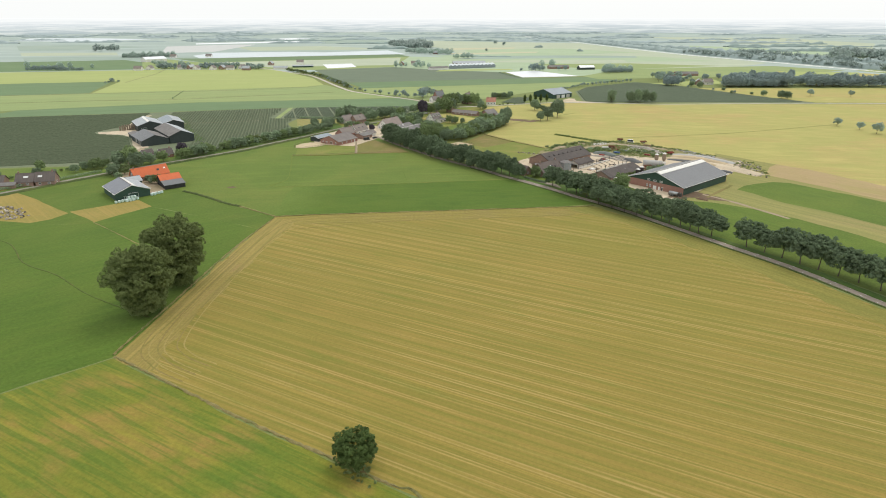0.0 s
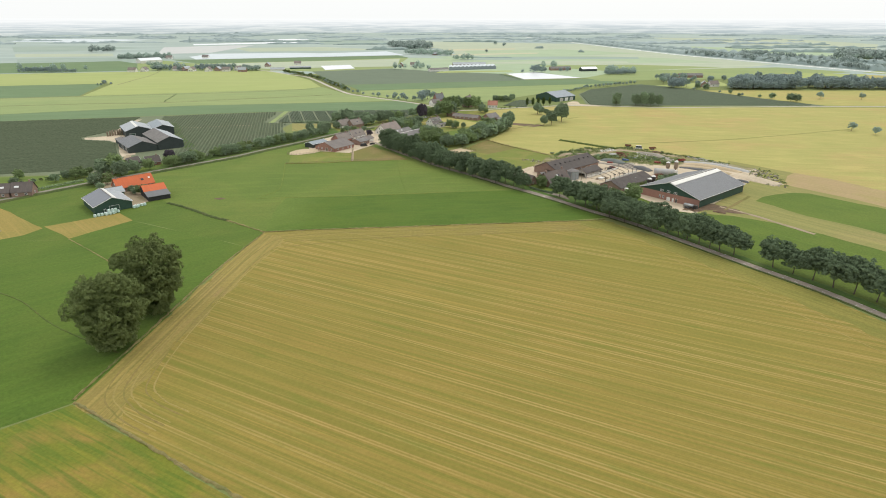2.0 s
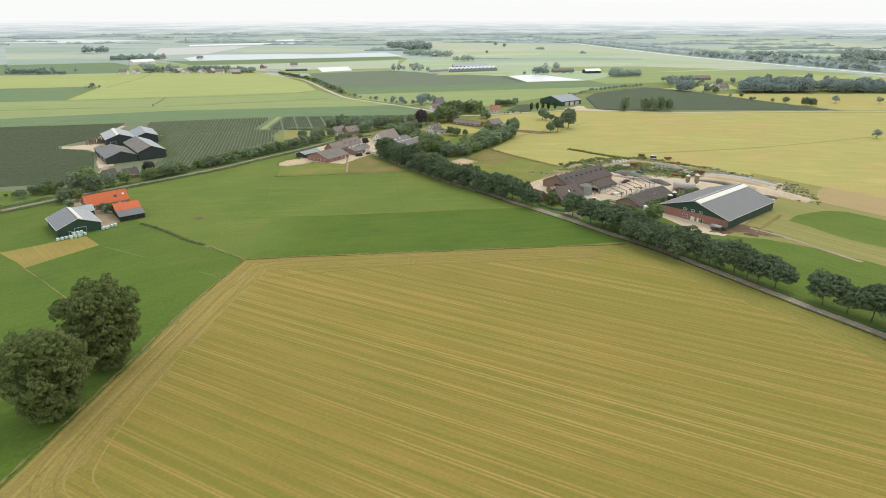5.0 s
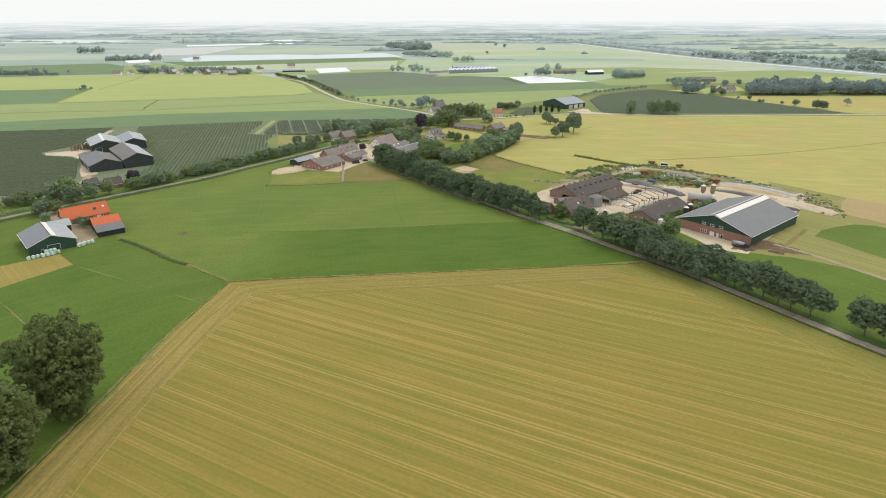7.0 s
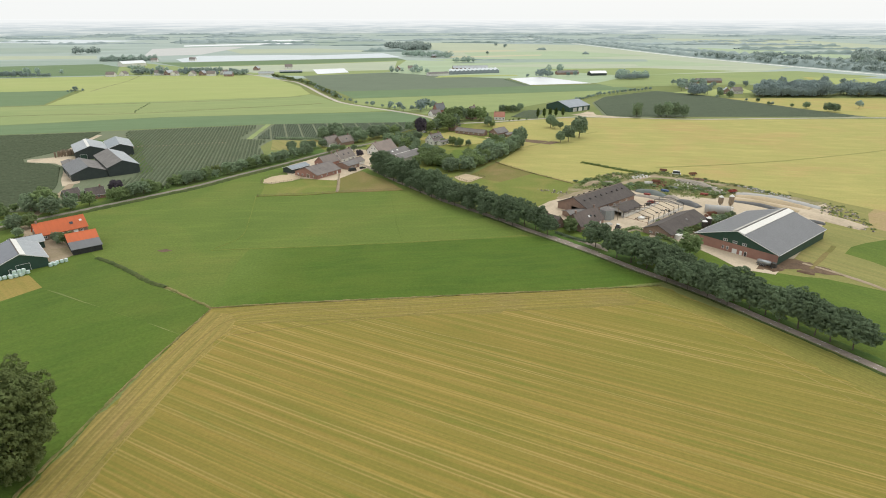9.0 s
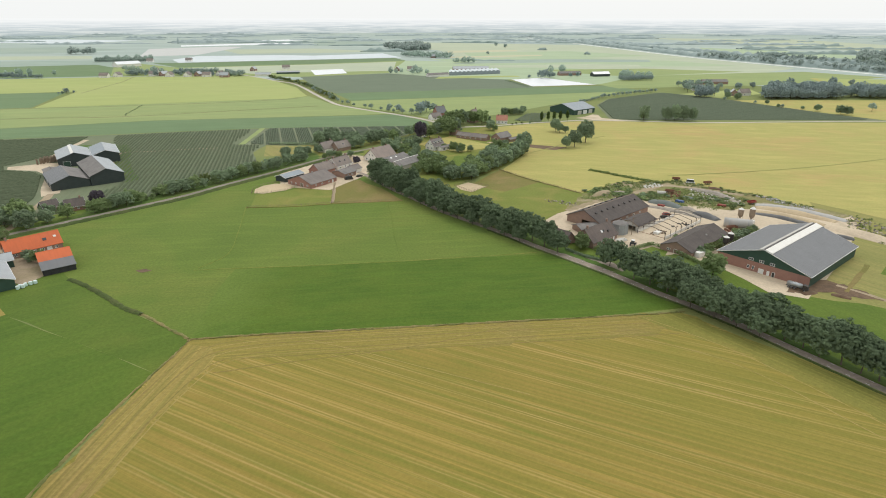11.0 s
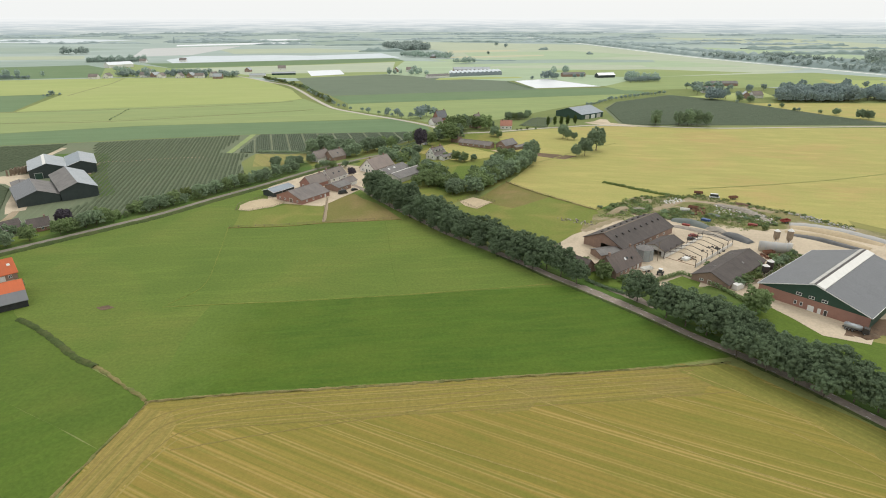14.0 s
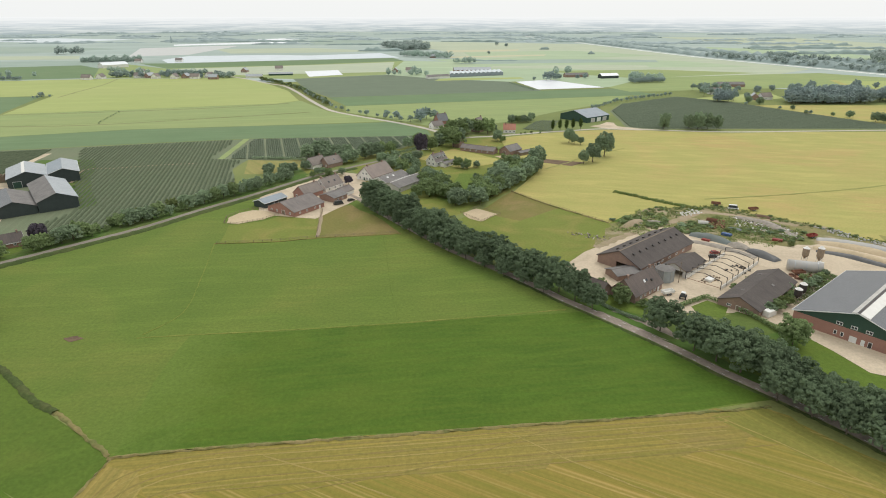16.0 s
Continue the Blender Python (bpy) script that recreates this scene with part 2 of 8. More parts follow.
# Tree belts: aerial haze painted as a pale blue-grey base colour.
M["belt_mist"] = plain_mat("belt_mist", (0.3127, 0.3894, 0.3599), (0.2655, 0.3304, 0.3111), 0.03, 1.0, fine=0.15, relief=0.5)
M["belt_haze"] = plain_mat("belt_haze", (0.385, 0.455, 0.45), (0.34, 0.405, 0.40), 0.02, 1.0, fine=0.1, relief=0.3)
M["verge"] = field_mat("verge", (0.085, 0.16, 0.03), (0.07, 0.135, 0.026), None, 0, 0.1, 0, (0.15, 0.16, 0.05), 0.5, 0.06)
M["bank"] = field_mat("bank", (0.215, 0.19, 0.07), (0.27, 0.215, 0.095), None, 0, 0.1, 0, (0.125, 0.15, 0.045), 0.8, 0.12, 0.8)
M["bank_green"] = field_mat("bank_green", (0.09375, 0.1311, 0.0297), (0.075, 0.1092, 0.02574), None, 0, 0.1, 0, (0.15, 0.1311, 0.0396), 0.6, 0.12, 0.9)
M["sand"] = field_mat("sand", (0.56, 0.45, 0.30), (0.50, 0.40, 0.265), None, 0, 0.1, 0, (0.45, 0.355, 0.235), 0.6, 0.1, 0.35)
M["yard"] = field_mat("yard", (0.62, 0.515, 0.38), (0.55, 0.455, 0.335), None, 0, 0.1, 0, (0.44, 0.36, 0.265), 0.7, 0.07, 0.4)
M["earth"] = field_mat("earth", (0.15, 0.098, 0.066), (0.20, 0.135, 0.088), None, 0, 0.1, 0, (0.11, 0.075, 0.054), 0.7, 0.15, 0.7)
M["track"] = field_mat("track", (0.40, 0.315, 0.22), (0.33, 0.26, 0.18), None, 0, 0.1, 0, (0.28, 0.235, 0.13), 0.7, 0.1, 0.5)
M["asphalt"] = field_mat("asphalt", (0.37, 0.305, 0.255), (0.31, 0.255, 0.215), None, 0, 0.1, 0, (0.23, 0.20, 0.165), 0.7, 0.12, 0.6)
M["far_road"] = field_mat("far_road", (0.5332, 0.4902, 0.4214), (0.4644, 0.43, 0.3698), None, 0, 0.1, 0, None, 0, 0.1, 0.2)
M["pale_road"] = field_mat("pale_road", (0.90, 0.88, 0.84), (0.82, 0.80, 0.76), None, 0, 0.1, 0, None, 0, 0.1, 0.1)
M["scrub_floor"] = field_mat("scrub_floor", (0.165, 0.18, 0.06), (0.255, 0.215, 0.10), None, 0, 0.1, 0, (0.40, 0.325, 0.225), 0.75, 0.09, 0.8)
M["white_film"] = plain_mat("white_film", (0.82, 0.84, 0.84), (0.74, 0.77, 0.78), 0.05, 0.35, 0, 0.5)
M["pale_film"] = plain_mat("pale_film", (0.6136, 0.6726, 0.6832), (0.531, 0.59, 0.5978), 0.03, 0.45, 0, 0.5)
M["dull_film"] = plain_mat("dull_film", (0.53, 0.535, 0.50), (0.47, 0.475, 0.445), 0.03, 0.5, 0, 0.5)
# Leaf green far brighter than foliage: haze over village crowns is painted in.
M["leaf"] = leaf_mat("leaf", (0.3277, 0.414, 0.2562), (0.2415, 0.3162, 0.1975))
M["leaf_light"] = leaf_mat("leaf_light", (0.2915, 0.3685, 0.168), (0.209, 0.2805, 0.126))
M["leaf_oak"] = leaf_mat("leaf_oak", (0.2185, 0.2621, 0.1026), (0.1485, 0.1878, 0.07142), 0.12)
M["leaf_copper"] = leaf_mat("leaf_copper", (0.155, 0.1318, 0.1473), (0.1085, 0.0961, 0.1162))
# Distant crowns: haze painted in by a much paler, bluer leaf colour.
M["leaf_far_hazed"] = leaf_mat("leaf_far_hazed", (0.414, 0.5037, 0.4351), (0.3588, 0.4416, 0.3835), 0.25)
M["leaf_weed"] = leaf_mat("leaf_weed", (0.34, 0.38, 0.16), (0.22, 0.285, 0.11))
# Far wood and copse leaves, with haze in the base colour too.
M["leaf_wood_hazed"] = leaf_mat("leaf_wood_hazed", (0.3814, 0.461, 0.4438), (0.3302, 0.4041, 0.3892), 0.2)
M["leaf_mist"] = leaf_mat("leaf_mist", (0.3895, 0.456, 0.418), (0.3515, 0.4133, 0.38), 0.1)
M["orchard_leaf"] = leaf_mat("orchard_leaf", (0.174, 0.2064, 0.1275), (0.132, 0.1656, 0.1), 0.1)
M["bark"] = plain_mat("bark", (0.15, 0.12, 0.09), (0.09, 0.075, 0.06), 2.0, 0.95)
M["brick"] = plain_mat("brick", (0.37, 0.205, 0.16), (0.31, 0.175, 0.14), 0.5, 0.9, fine=3.0)
M["brick_old"] = plain_mat("brick_old", (0.33, 0.225, 0.175), (0.26, 0.18, 0.145), 0.5, 0.9, fine=3.0)
M["green_clad"] = plain_mat("green_clad", (0.042, 0.085, 0.062), (0.035, 0.068, 0.05), 0.4, 0.6)
M["dark_clad"] = plain_mat("dark_clad", (0.052, 0.066, 0.062), (0.042, 0.052, 0.05), 0.4, 0.65)
M["black_wood"] = plain_mat("black_wood", (0.045, 0.045, 0.045), (0.03, 0.03, 0.032), 0.6, 0.8)
M["white_wall"] = plain_mat("white_wall", (0.80, 0.785, 0.74), (0.70, 0.68, 0.63), 0.4, 0.85)
M["concrete"] = plain_mat("concrete", (0.58, 0.56, 0.52), (0.45, 0.43, 0.39), 0.4, 0.9)
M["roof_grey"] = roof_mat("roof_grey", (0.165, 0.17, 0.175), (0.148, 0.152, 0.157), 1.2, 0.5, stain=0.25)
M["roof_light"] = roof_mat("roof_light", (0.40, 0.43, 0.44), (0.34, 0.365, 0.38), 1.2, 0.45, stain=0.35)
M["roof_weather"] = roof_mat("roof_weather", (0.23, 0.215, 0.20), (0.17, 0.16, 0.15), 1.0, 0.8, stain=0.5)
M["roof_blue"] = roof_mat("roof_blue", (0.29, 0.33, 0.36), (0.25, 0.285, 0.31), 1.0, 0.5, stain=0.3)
M["roof_brown"] = roof_mat("roof_brown", (0.115, 0.097, 0.086), (0.085, 0.073, 0.066), 1.0, 0.85, stain=0.5)
M["roof_tile"] = roof_mat("roof_tile", (0.165, 0.132, 0.115), (0.125, 0.104, 0.094), 2.5, 0.85, stain=0.5)
M["roof_pan"] = roof_mat("roof_pan", (0.15, 0.125, 0.112), (0.112, 0.097, 0.09), 2.5, 0.85, stain=0.5)
M["roof_worn"] = roof_mat("roof_worn", (0.245, 0.215, 0.195), (0.185, 0.165, 0.152), 2.5, 0.85, stain=0.5)
M["roof_aged"] = roof_mat("roof_aged", (0.27, 0.23, 0.20), (0.205, 0.178, 0.158), 2.5, 0.85, stain=0.5)
M["roof_orange"] = roof_mat("roof_orange", (0.62, 0.155, 0.06), (0.54, 0.145, 0.062), 2.5, 0.8, stain=0.3)
M["roof_red"] = roof_mat("roof_red", (0.45, 0.21, 0.145), (0.38, 0.19, 0.14), 2.5, 0.8, stain=0.4)
M["thatch"] = roof_mat("thatch", (0.325, 0.2665, 0.231), (0.26, 0.2184, 0.196), 0.3, 0.95, stain=0.4)
M["solar"] = plain_mat("solar", (0.12, 0.13, 0.155), (0.105, 0.115, 0.14), 0.4, 0.25, 0, 0.5)
M["white_paint"] = plain_mat("white_paint", (0.80, 0.80, 0.78), (0.72, 0.72, 0.70), 0.6, 0.5)
M["ridge_light"] = plain_mat("ridge_light", (0.80, 0.78, 0.72), (0.72, 0.70, 0.64), 0.6, 0.35)
M["glass"] = plain_mat("glass", (0.05, 0.06, 0.07), (0.04, 0.05, 0.055), 0.6, 0.08, 0, 0.6, relief=0.0)
M["steel"] = plain_mat("steel", (0.46, 0.48, 0.49), (0.38, 0.39, 0.40), 0.6, 0.4, 0.7)
M["steel_dark"] = plain_mat("steel_dark", (0.06, 0.06, 0.062), (0.09, 0.075, 0.06), 0.8, 0.6, 0.3)
M["galvanised"] = plain_mat("galvanised", (0.36, 0.40, 0.42), (0.30, 0.335, 0.35), 0.5, 0.45, 0.4)
M["tarp_black"] = plain_mat("tarp_black", (0.085, 0.088, 0.09), (0.14, 0.14, 0.135), 0.15, 0.5)
M["tarp_green"] = plain_mat("tarp_green", (0.12, 0.155, 0.15), (0.165, 0.18, 0.16), 0.15, 0.6)
M["tarp_grey"] = plain_mat("tarp_grey", (0.40, 0.40, 0.39), (0.50, 0.47, 0.42), 0.12, 0.6)
M["red_paint"] = plain_mat("red_paint", (0.30, 0.055, 0.045), (0.22, 0.06, 0.045), 0.6, 0.6)
M["blue_paint"] = plain_mat("blue_paint", (0.06, 0.12, 0.28), (0.055, 0.10, 0.22), 0.6, 0.5)
M["green_paint"] = plain_mat("green_paint", (0.10, 0.27, 0.09), (0.08, 0.22, 0.075), 0.6, 0.4)
M["rust"] = plain_mat("rust", (0.27, 0.13, 0.08), (0.18, 0.10, 0.07), 1.0, 0.85, per=0.4)
M["rubber"] = plain_mat("rubber", (0.03, 0.03, 0.03), (0.05, 0.05, 0.048), 1.0, 0.85)
M["bale_wrap"] = plain_mat("bale_wrap", (0.62, 0.76, 0.70), (0.52, 0.68, 0.63), 0.5, 0.35)
M["rubble"] = plain_mat("rubble", (0.38, 0.34, 0.285), (0.24, 0.215, 0.18), 0.6, 0.95, per=0.6)
M["timber"] = plain_mat("timber", (0.26, 0.20, 0.14), (0.19, 0.15, 0.11), 1.0, 0.9, per=0.3)
M["tramline"] = field_mat("tramline", (0.27, 0.285, 0.09), (0.31, 0.30, 0.10), None, 0, 0.1, 0, None, 0, 0.1, 0.3)
M["tilled"] = field_mat("tilled", (0.42, 0.30, 0.165), (0.37, 0.275, 0.14), (0.34, 0.27, 0.11), -50, 0.3, 0.5, (0.33, 0.29, 0.10), 0.6, 0.04)
# Canal tree belt, likewise paled and blued to paint haze.
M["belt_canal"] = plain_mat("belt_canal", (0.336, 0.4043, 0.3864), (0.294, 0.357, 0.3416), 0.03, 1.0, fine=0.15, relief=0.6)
M["lane_grass"] = field_mat("lane_grass", (0.2116, 0.2346, 0.1518), (0.184, 0.207, 0.1334), None, 0, 0.1, 0, None, 0, 0.1, 0.3)
M["leaf_dark"] = leaf_mat("leaf_dark", (0.125, 0.178, 0.058), (0.085, 0.128, 0.042))
# Raised and blued somewhat, so haze on dark crowns sits in the colour.
M["leaf_row"] = leaf_mat("leaf_row", (0.203, 0.2678, 0.1525), (0.1361, 0.1879, 0.11), 0.35)
M["ditch_weed"] = field_mat("ditch_weed", (0.07, 0.098, 0.028), (0.052, 0.078, 0.022), None, 0, 0.1, 0, (0.12, 0.12, 0.045), 0.5, 0.12, 0.9)
M["asphalt_grey"] = field_mat("asphalt_grey", (0.30, 0.265, 0.225), (0.26, 0.23, 0.195), None, 0, 0.1, 0, (0.21, 0.19, 0.155), 0.7, 0.12, 0.5)
M["rut"] = field_mat("rut", (0.27, 0.205, 0.07), (0.235, 0.185, 0.058), None, 0, 0.1, 0, (0.20, 0.185, 0.046), 0.7, 0.15, 0.5)
M["meadow_worn"] = field_mat("meadow_worn", (0.20, 0.225, 0.046), (0.165, 0.205, 0.04), None, 0, 0.1, 0, (0.13, 0.185, 0.033), 0.9, 0.08, 0.6)
M["clover"] = field_mat("clover", (0.107, 0.1664, 0.0246), (0.085, 0.14, 0.0205), (0.122, 0.1737, 0.027), -55, 0.12, 0.5, (0.138, 0.185, 0.03), 0.6, 0.03, 0.6, along=0.02)
M["meadow_mid"] = field_mat("meadow_mid", (0.09776, 0.1551, 0.02303), (0.07708, 0.1316, 0.01927), (0.1034, 0.1551, 0.0235), 40, 0.12, 0.5, (0.1363, 0.172, 0.03102), 0.6, 0.03, 0.6, along=0.03)
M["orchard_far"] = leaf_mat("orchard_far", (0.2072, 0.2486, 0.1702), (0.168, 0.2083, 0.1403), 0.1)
M["headland_east"] = field_mat("headland_east", (0.2655, 0.226, 0.0565), (0.226, 0.2113, 0.04972), (0.1695, 0.1785, 0.03842), -55, 0.35, 0.7, (0.1921, 0.1921, 0.04294), 0.6, 0.05)
M["straw_line"] = field_mat("straw_line", (0.345, 0.268, 0.09), (0.31, 0.245, 0.078), None, 0, 0.1, 0, (0.27, 0.222, 0.065), 0.8, 0.12, 0.5)
M["ditch_line"] = field_mat("ditch_line", (0.20, 0.205, 0.095), (0.24, 0.23, 0.12), None, 0, 0.1, 0, None, 0, 0.1, 0.4)
# Backdrop glow: land streaks and horizon haze painted as an emission ramp.
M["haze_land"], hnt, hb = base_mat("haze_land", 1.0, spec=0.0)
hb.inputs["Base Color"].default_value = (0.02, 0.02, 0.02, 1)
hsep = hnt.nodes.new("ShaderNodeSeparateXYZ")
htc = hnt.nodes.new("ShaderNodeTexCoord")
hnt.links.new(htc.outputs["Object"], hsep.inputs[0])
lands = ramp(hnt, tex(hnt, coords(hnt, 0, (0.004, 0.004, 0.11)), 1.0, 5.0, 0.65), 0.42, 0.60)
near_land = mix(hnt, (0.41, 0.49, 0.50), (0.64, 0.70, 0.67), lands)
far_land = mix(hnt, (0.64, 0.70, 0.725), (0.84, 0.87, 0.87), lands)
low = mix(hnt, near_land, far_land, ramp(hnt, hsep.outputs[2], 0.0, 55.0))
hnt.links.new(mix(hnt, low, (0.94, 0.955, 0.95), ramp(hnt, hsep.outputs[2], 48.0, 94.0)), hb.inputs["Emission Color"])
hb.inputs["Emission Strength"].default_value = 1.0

# ---------------- mesh helpers ----------------
def mesh_of(bm, material, smooth=False):
    me = bpy.data.meshes.new("mesh")
    bm.normal_update()
    bm.to_mesh(me)
    bm.free()
    mats = material if isinstance(material, (list, tuple)) else [material]
    for k in mats:
        me.materials.append(M[k])
    if smooth:
        me.polygons.foreach_set("use_smooth", [True] * len(me.polygons))
    return me


def part(name, bm, material, parent, label="", smooth=False):
    ob = new(name, mesh_of(bm, material, smooth))
    ob.parent = parent
    if label:
        ob["label"] = label
    return ob


def thing(name, x, y, rz, label, category, group="", z=0.0):
    ob = new(name)
    ob.matrix_basis = pose(x, y, z, 0, 0, rz)
    return tagged(ob, label, category, group)


def box(bm, x0, x1, y0, y1, z0, z1, bevel=0.0):
    v = [bm.verts.new(p) for p in ((x0, y0, z0), (x1, y0, z0), (x1, y1, z0), (x0, y1, z0), (x0, y0, z1), (x1, y0, z1), (x1, y1, z1), (x0, y1, z1))]
    for f in ((0, 3, 2, 1), (4, 5, 6, 7), (0, 1, 5, 4), (1, 2, 6, 5), (2, 3, 7, 6), (3, 0, 4, 7)):
        bm.faces.new([v[i] for i in f])
    if bevel:
        es = {e for w in v for e in w.link_edges}
        bmesh.ops.bevel(bm, geom=list(es), offset=bevel, segments=2, affect="EDGES")
    return bm


def boxed(*a, **k):
    return box(bmesh.new(), *a, **k)


def prism(bm, outline, axis, lo, hi):
    """A solid from an outline in the plane across axis ('x': outline is (y, z); 'y': (x, z); 'z': (x, y))."""
    def put(p, d):
        return (d, p[0], p[1]) if axis == "x" else (p[0], d, p[1]) if axis == "y" else (p[0], p[1], d)
    a = [bm.verts.new(put(p, lo)) for p in outline]
    b = [bm.verts.new(put(p, hi)) for p in outline]
    bm.faces.new(a)
    bm.faces.new(b[::-1])
    for i in range(len(a)):
        j = (i + 1) % len(a)
        bm.faces.new([a[i], b[i], b[j], a[j]])
    bmesh.ops.recalc_face_normals(bm, faces=bm.faces[:])
    return bm


def tube(bm, p, q, r0, r1=None, n=10, caps=True):
    """A tapered round bar from p to q."""
    p, q = Vector(p), Vector(q)
    r1 = r0 if r1 is None else r1
    d = (q - p).normalized()
    u = d.orthogonal().normalized()
    w = d.cross(u)
    ring = [[bm.verts.new(c + (u * math.cos(6.28319 * i / n) + w * math.sin(6.28319 * i / n)) * r) for i in range(n)] for c, r in ((p, r0), (q, r1))]
    for i in range(n):
        j = (i + 1) % n
        bm.faces.new([ring[0][i], ring[0][j], ring[1][j], ring[1][i]])
    if caps:
        bm.faces.new(ring[0][::-1])
        bm.faces.new(ring[1])
    return bm


# ---------------- ground and fields ----------------
LAYER = [0, 0]


def sheet(name, label, category, pts, material, jag=0.6, step=9.0, seed=1):
    """A piece of land with slightly ragged edges."""
    LAYER[0] += 1
    z = 0.03 + LAYER[0] * 0.0012
    rng = random.Random(seed * 7 + len(pts))
    out = []
    for i, p in enumerate(pts):
        q = pts[(i + 1) % len(pts)]
        n = max(1, min(60, int(math.dist(p, q) / step)))
        for k in range(n):
            f = k / n
            j = jag if k else 0
            out.append((p[0] + (q[0] - p[0]) * f + rng.uniform(-j, j), p[1] + (q[1] - p[1]) * f + rng.uniform(-j, j)))
    bm = bmesh.new()
    bm.faces.new([bm.verts.new((x, y, z)) for x, y in out])
    bm.normal_update()
    if bm.faces[:][0].normal.z < 0:
        bmesh.ops.reverse_faces(bm, faces=bm.faces[:])
    bmesh.ops.triangulate(bm, faces=bm.faces[:])
    return tagged(new(name, mesh_of(bm, material)), label, category, kind="structure")


def smooth_line(pts, step=4.0):
    out = []
    for i in range(len(pts) - 1):
        p0, p1, p2, p3 = (Vector(pts[max(0, min(len(pts) - 1, k))]) for k in (i - 1, i, i + 1, i + 2))
        n = max(2, int((p2 - p1).length / step))
        for k in range(n):
            t = k / n
            out.append(0.5 * (2 * p1 + (p2 - p0) * t + (2 * p0 - 5 * p1 + 4 * p2 - p3) * t * t + (3 * p1 - p0 - 3 * p2 + p3) * t ** 3))
    out.append(Vector(pts[-1]))
    return out


def strip(name, label, category, pts, width, z, material, jag=0.15, shift=0.0, seed=3, hump=0.0, kind="structure", step=4.0):
    """A road, track or bank along a line; hump raises its middle."""
    rng = random.Random(seed)
    LAYER[1] += 1
    z = 0.13 + z * 0.1 + LAYER[1] * 0.0015
    width *= 1.08
    line = smooth_line(pts, step)
    bm = bmesh.new()
    rows = []
    for i, p in enumerate(line):
        d = (line[min(i + 1, len(line) - 1)] - line[max(i - 1, 0)]).normalized()
        nrm = Vector((-d.y, d.x))
        row = []
        for k, s in enumerate((-0.5, -0.4, 0.4, 0.5) if hump == 0 else (-0.5, -0.2, 0.2, 0.5)):
            c = p + nrm * (shift + s * width + rng.uniform(-jag, jag))
            lift = hump * rng.uniform(0.5, 1.3) if k in (1, 2) else 0.0
            row.append(bm.verts.new((c.x, c.y, z + lift if k in (1, 2) else z - 0.1)))
        rows.append(row)
    for a, b in zip(rows, rows[1:]):
        for k in range(3):
            bm.faces.new([a[k], a[k + 1], b[k + 1], b[k]])
    bmesh.ops.recalc_face_normals(bm, faces=bm.faces[:])
    if sum(f.normal.z for f in bm.faces) < 0:
        bmesh.ops.reverse_faces(bm, faces=bm.faces[:])
    return tagged(new(name, mesh_of(bm, material, hump > 0)), label, category, kind=kind)


bm = bmesh.new()
bmesh.ops.create_grid(bm, x_segments=24, y_segments=24, size=4600)
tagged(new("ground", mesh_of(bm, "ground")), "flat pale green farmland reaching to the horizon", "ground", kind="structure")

R1 = [(178, 140), (160, 182), (148, 210), (140, 226), (129, 243.5), (118, 262), (107, 280), (97, 296.5), (86.5, 311), (77, 322.5), (66, 338), (55, 352), (47.5, 361), (39, 371), (31, 382), (21, 394.5), (-1, 420), (-15, 440), (-36, 471), (-52, 499), (-63, 515), (-69, 540)]
R2 = [(-330, 235), (-285, 297), (-258, 330), (-240, 355), (-221, 379), (-196, 407), (-173, 433), (-156, 453), (-139, 480), (-117, 512), (-92, 552), (-69, 579), (-40, 611), (-20, 640), (-1, 672), (19, 688)]
R3 = [(-1, 672), (-4, 700), (-17, 728), (-51, 766), (-90, 803), (-126, 842), (-147, 883), (-173, 942), (-205, 1019), (-241, 1095), (-277, 1135), (-325, 1197), (-372, 1250)]
R4 = [(19, 688), (44, 694), (87, 711), (114, 719), (143, 728), (184, 724), (258, 712), (340, 716), (444, 720), (620, 714)]

# near fields, the later ones laid on top
sheet("field_0", "green farmland under the nearer fields", "field", [(900 * math.cos(0.3927 * i), 420 + 780 * math.sin(0.3927 * i)) for i in range(16)], "underlay", 0.0)
sheet("lawn_4", "shady village gardens", "lawn", [(-70, 575), (-40, 608), (-20, 636), (0, 668), (20, 684), (60, 688), (90, 640), (104, 608), (66, 574), (36, 518), (12, 486), (-6, 460), (-40, 490), (-60, 520), (-62, 560)], "paddock", 0.5)
sheet("lawn_5", "cottage gardens along the road", "lawn", [(-330, 250), (-262, 336), (-244, 360), (-212, 394), (-180, 432), (-190, 446), (-222, 400), (-300, 390), (-420, 330)], "meadow", 0.5)
sheet("lawn_6", "rough grass strip along the tree belt", "lawn", [(-200, 412), (-176, 436), (-150, 470), (-118, 520), (-94, 560), (-104, 572), (-135, 520), (-168, 466), (-192, 440)], "verge", 0.8)
sheet("lawn_7", "grass round farm sheds", "lawn", [(-232, 455), (-206, 478), (-203, 492), (-236, 560), (-262, 602), (-300, 600), (-335, 520), (-270, 470)], "verge", 0.8)
sheet("lawn_8", "garden grass between lanes", "lawn", [(-110, 590), (-96, 560), (-74, 586), (-60, 600), (-40, 622), (-20, 660), (-36, 650), (-86, 622)], "paddock", 0.5)
sheet("lawn_9", "grassy farm surroundings", "lawn", [(24, 398), (46, 406), (82, 462), (104, 480), (112, 470), (98, 452), (64, 424), (50, 400), (62, 380), (80, 350), (106, 340), (116, 352), (124, 330), (112, 318), (96, 306), (76, 328), (44, 372)], "verge", 0.6)
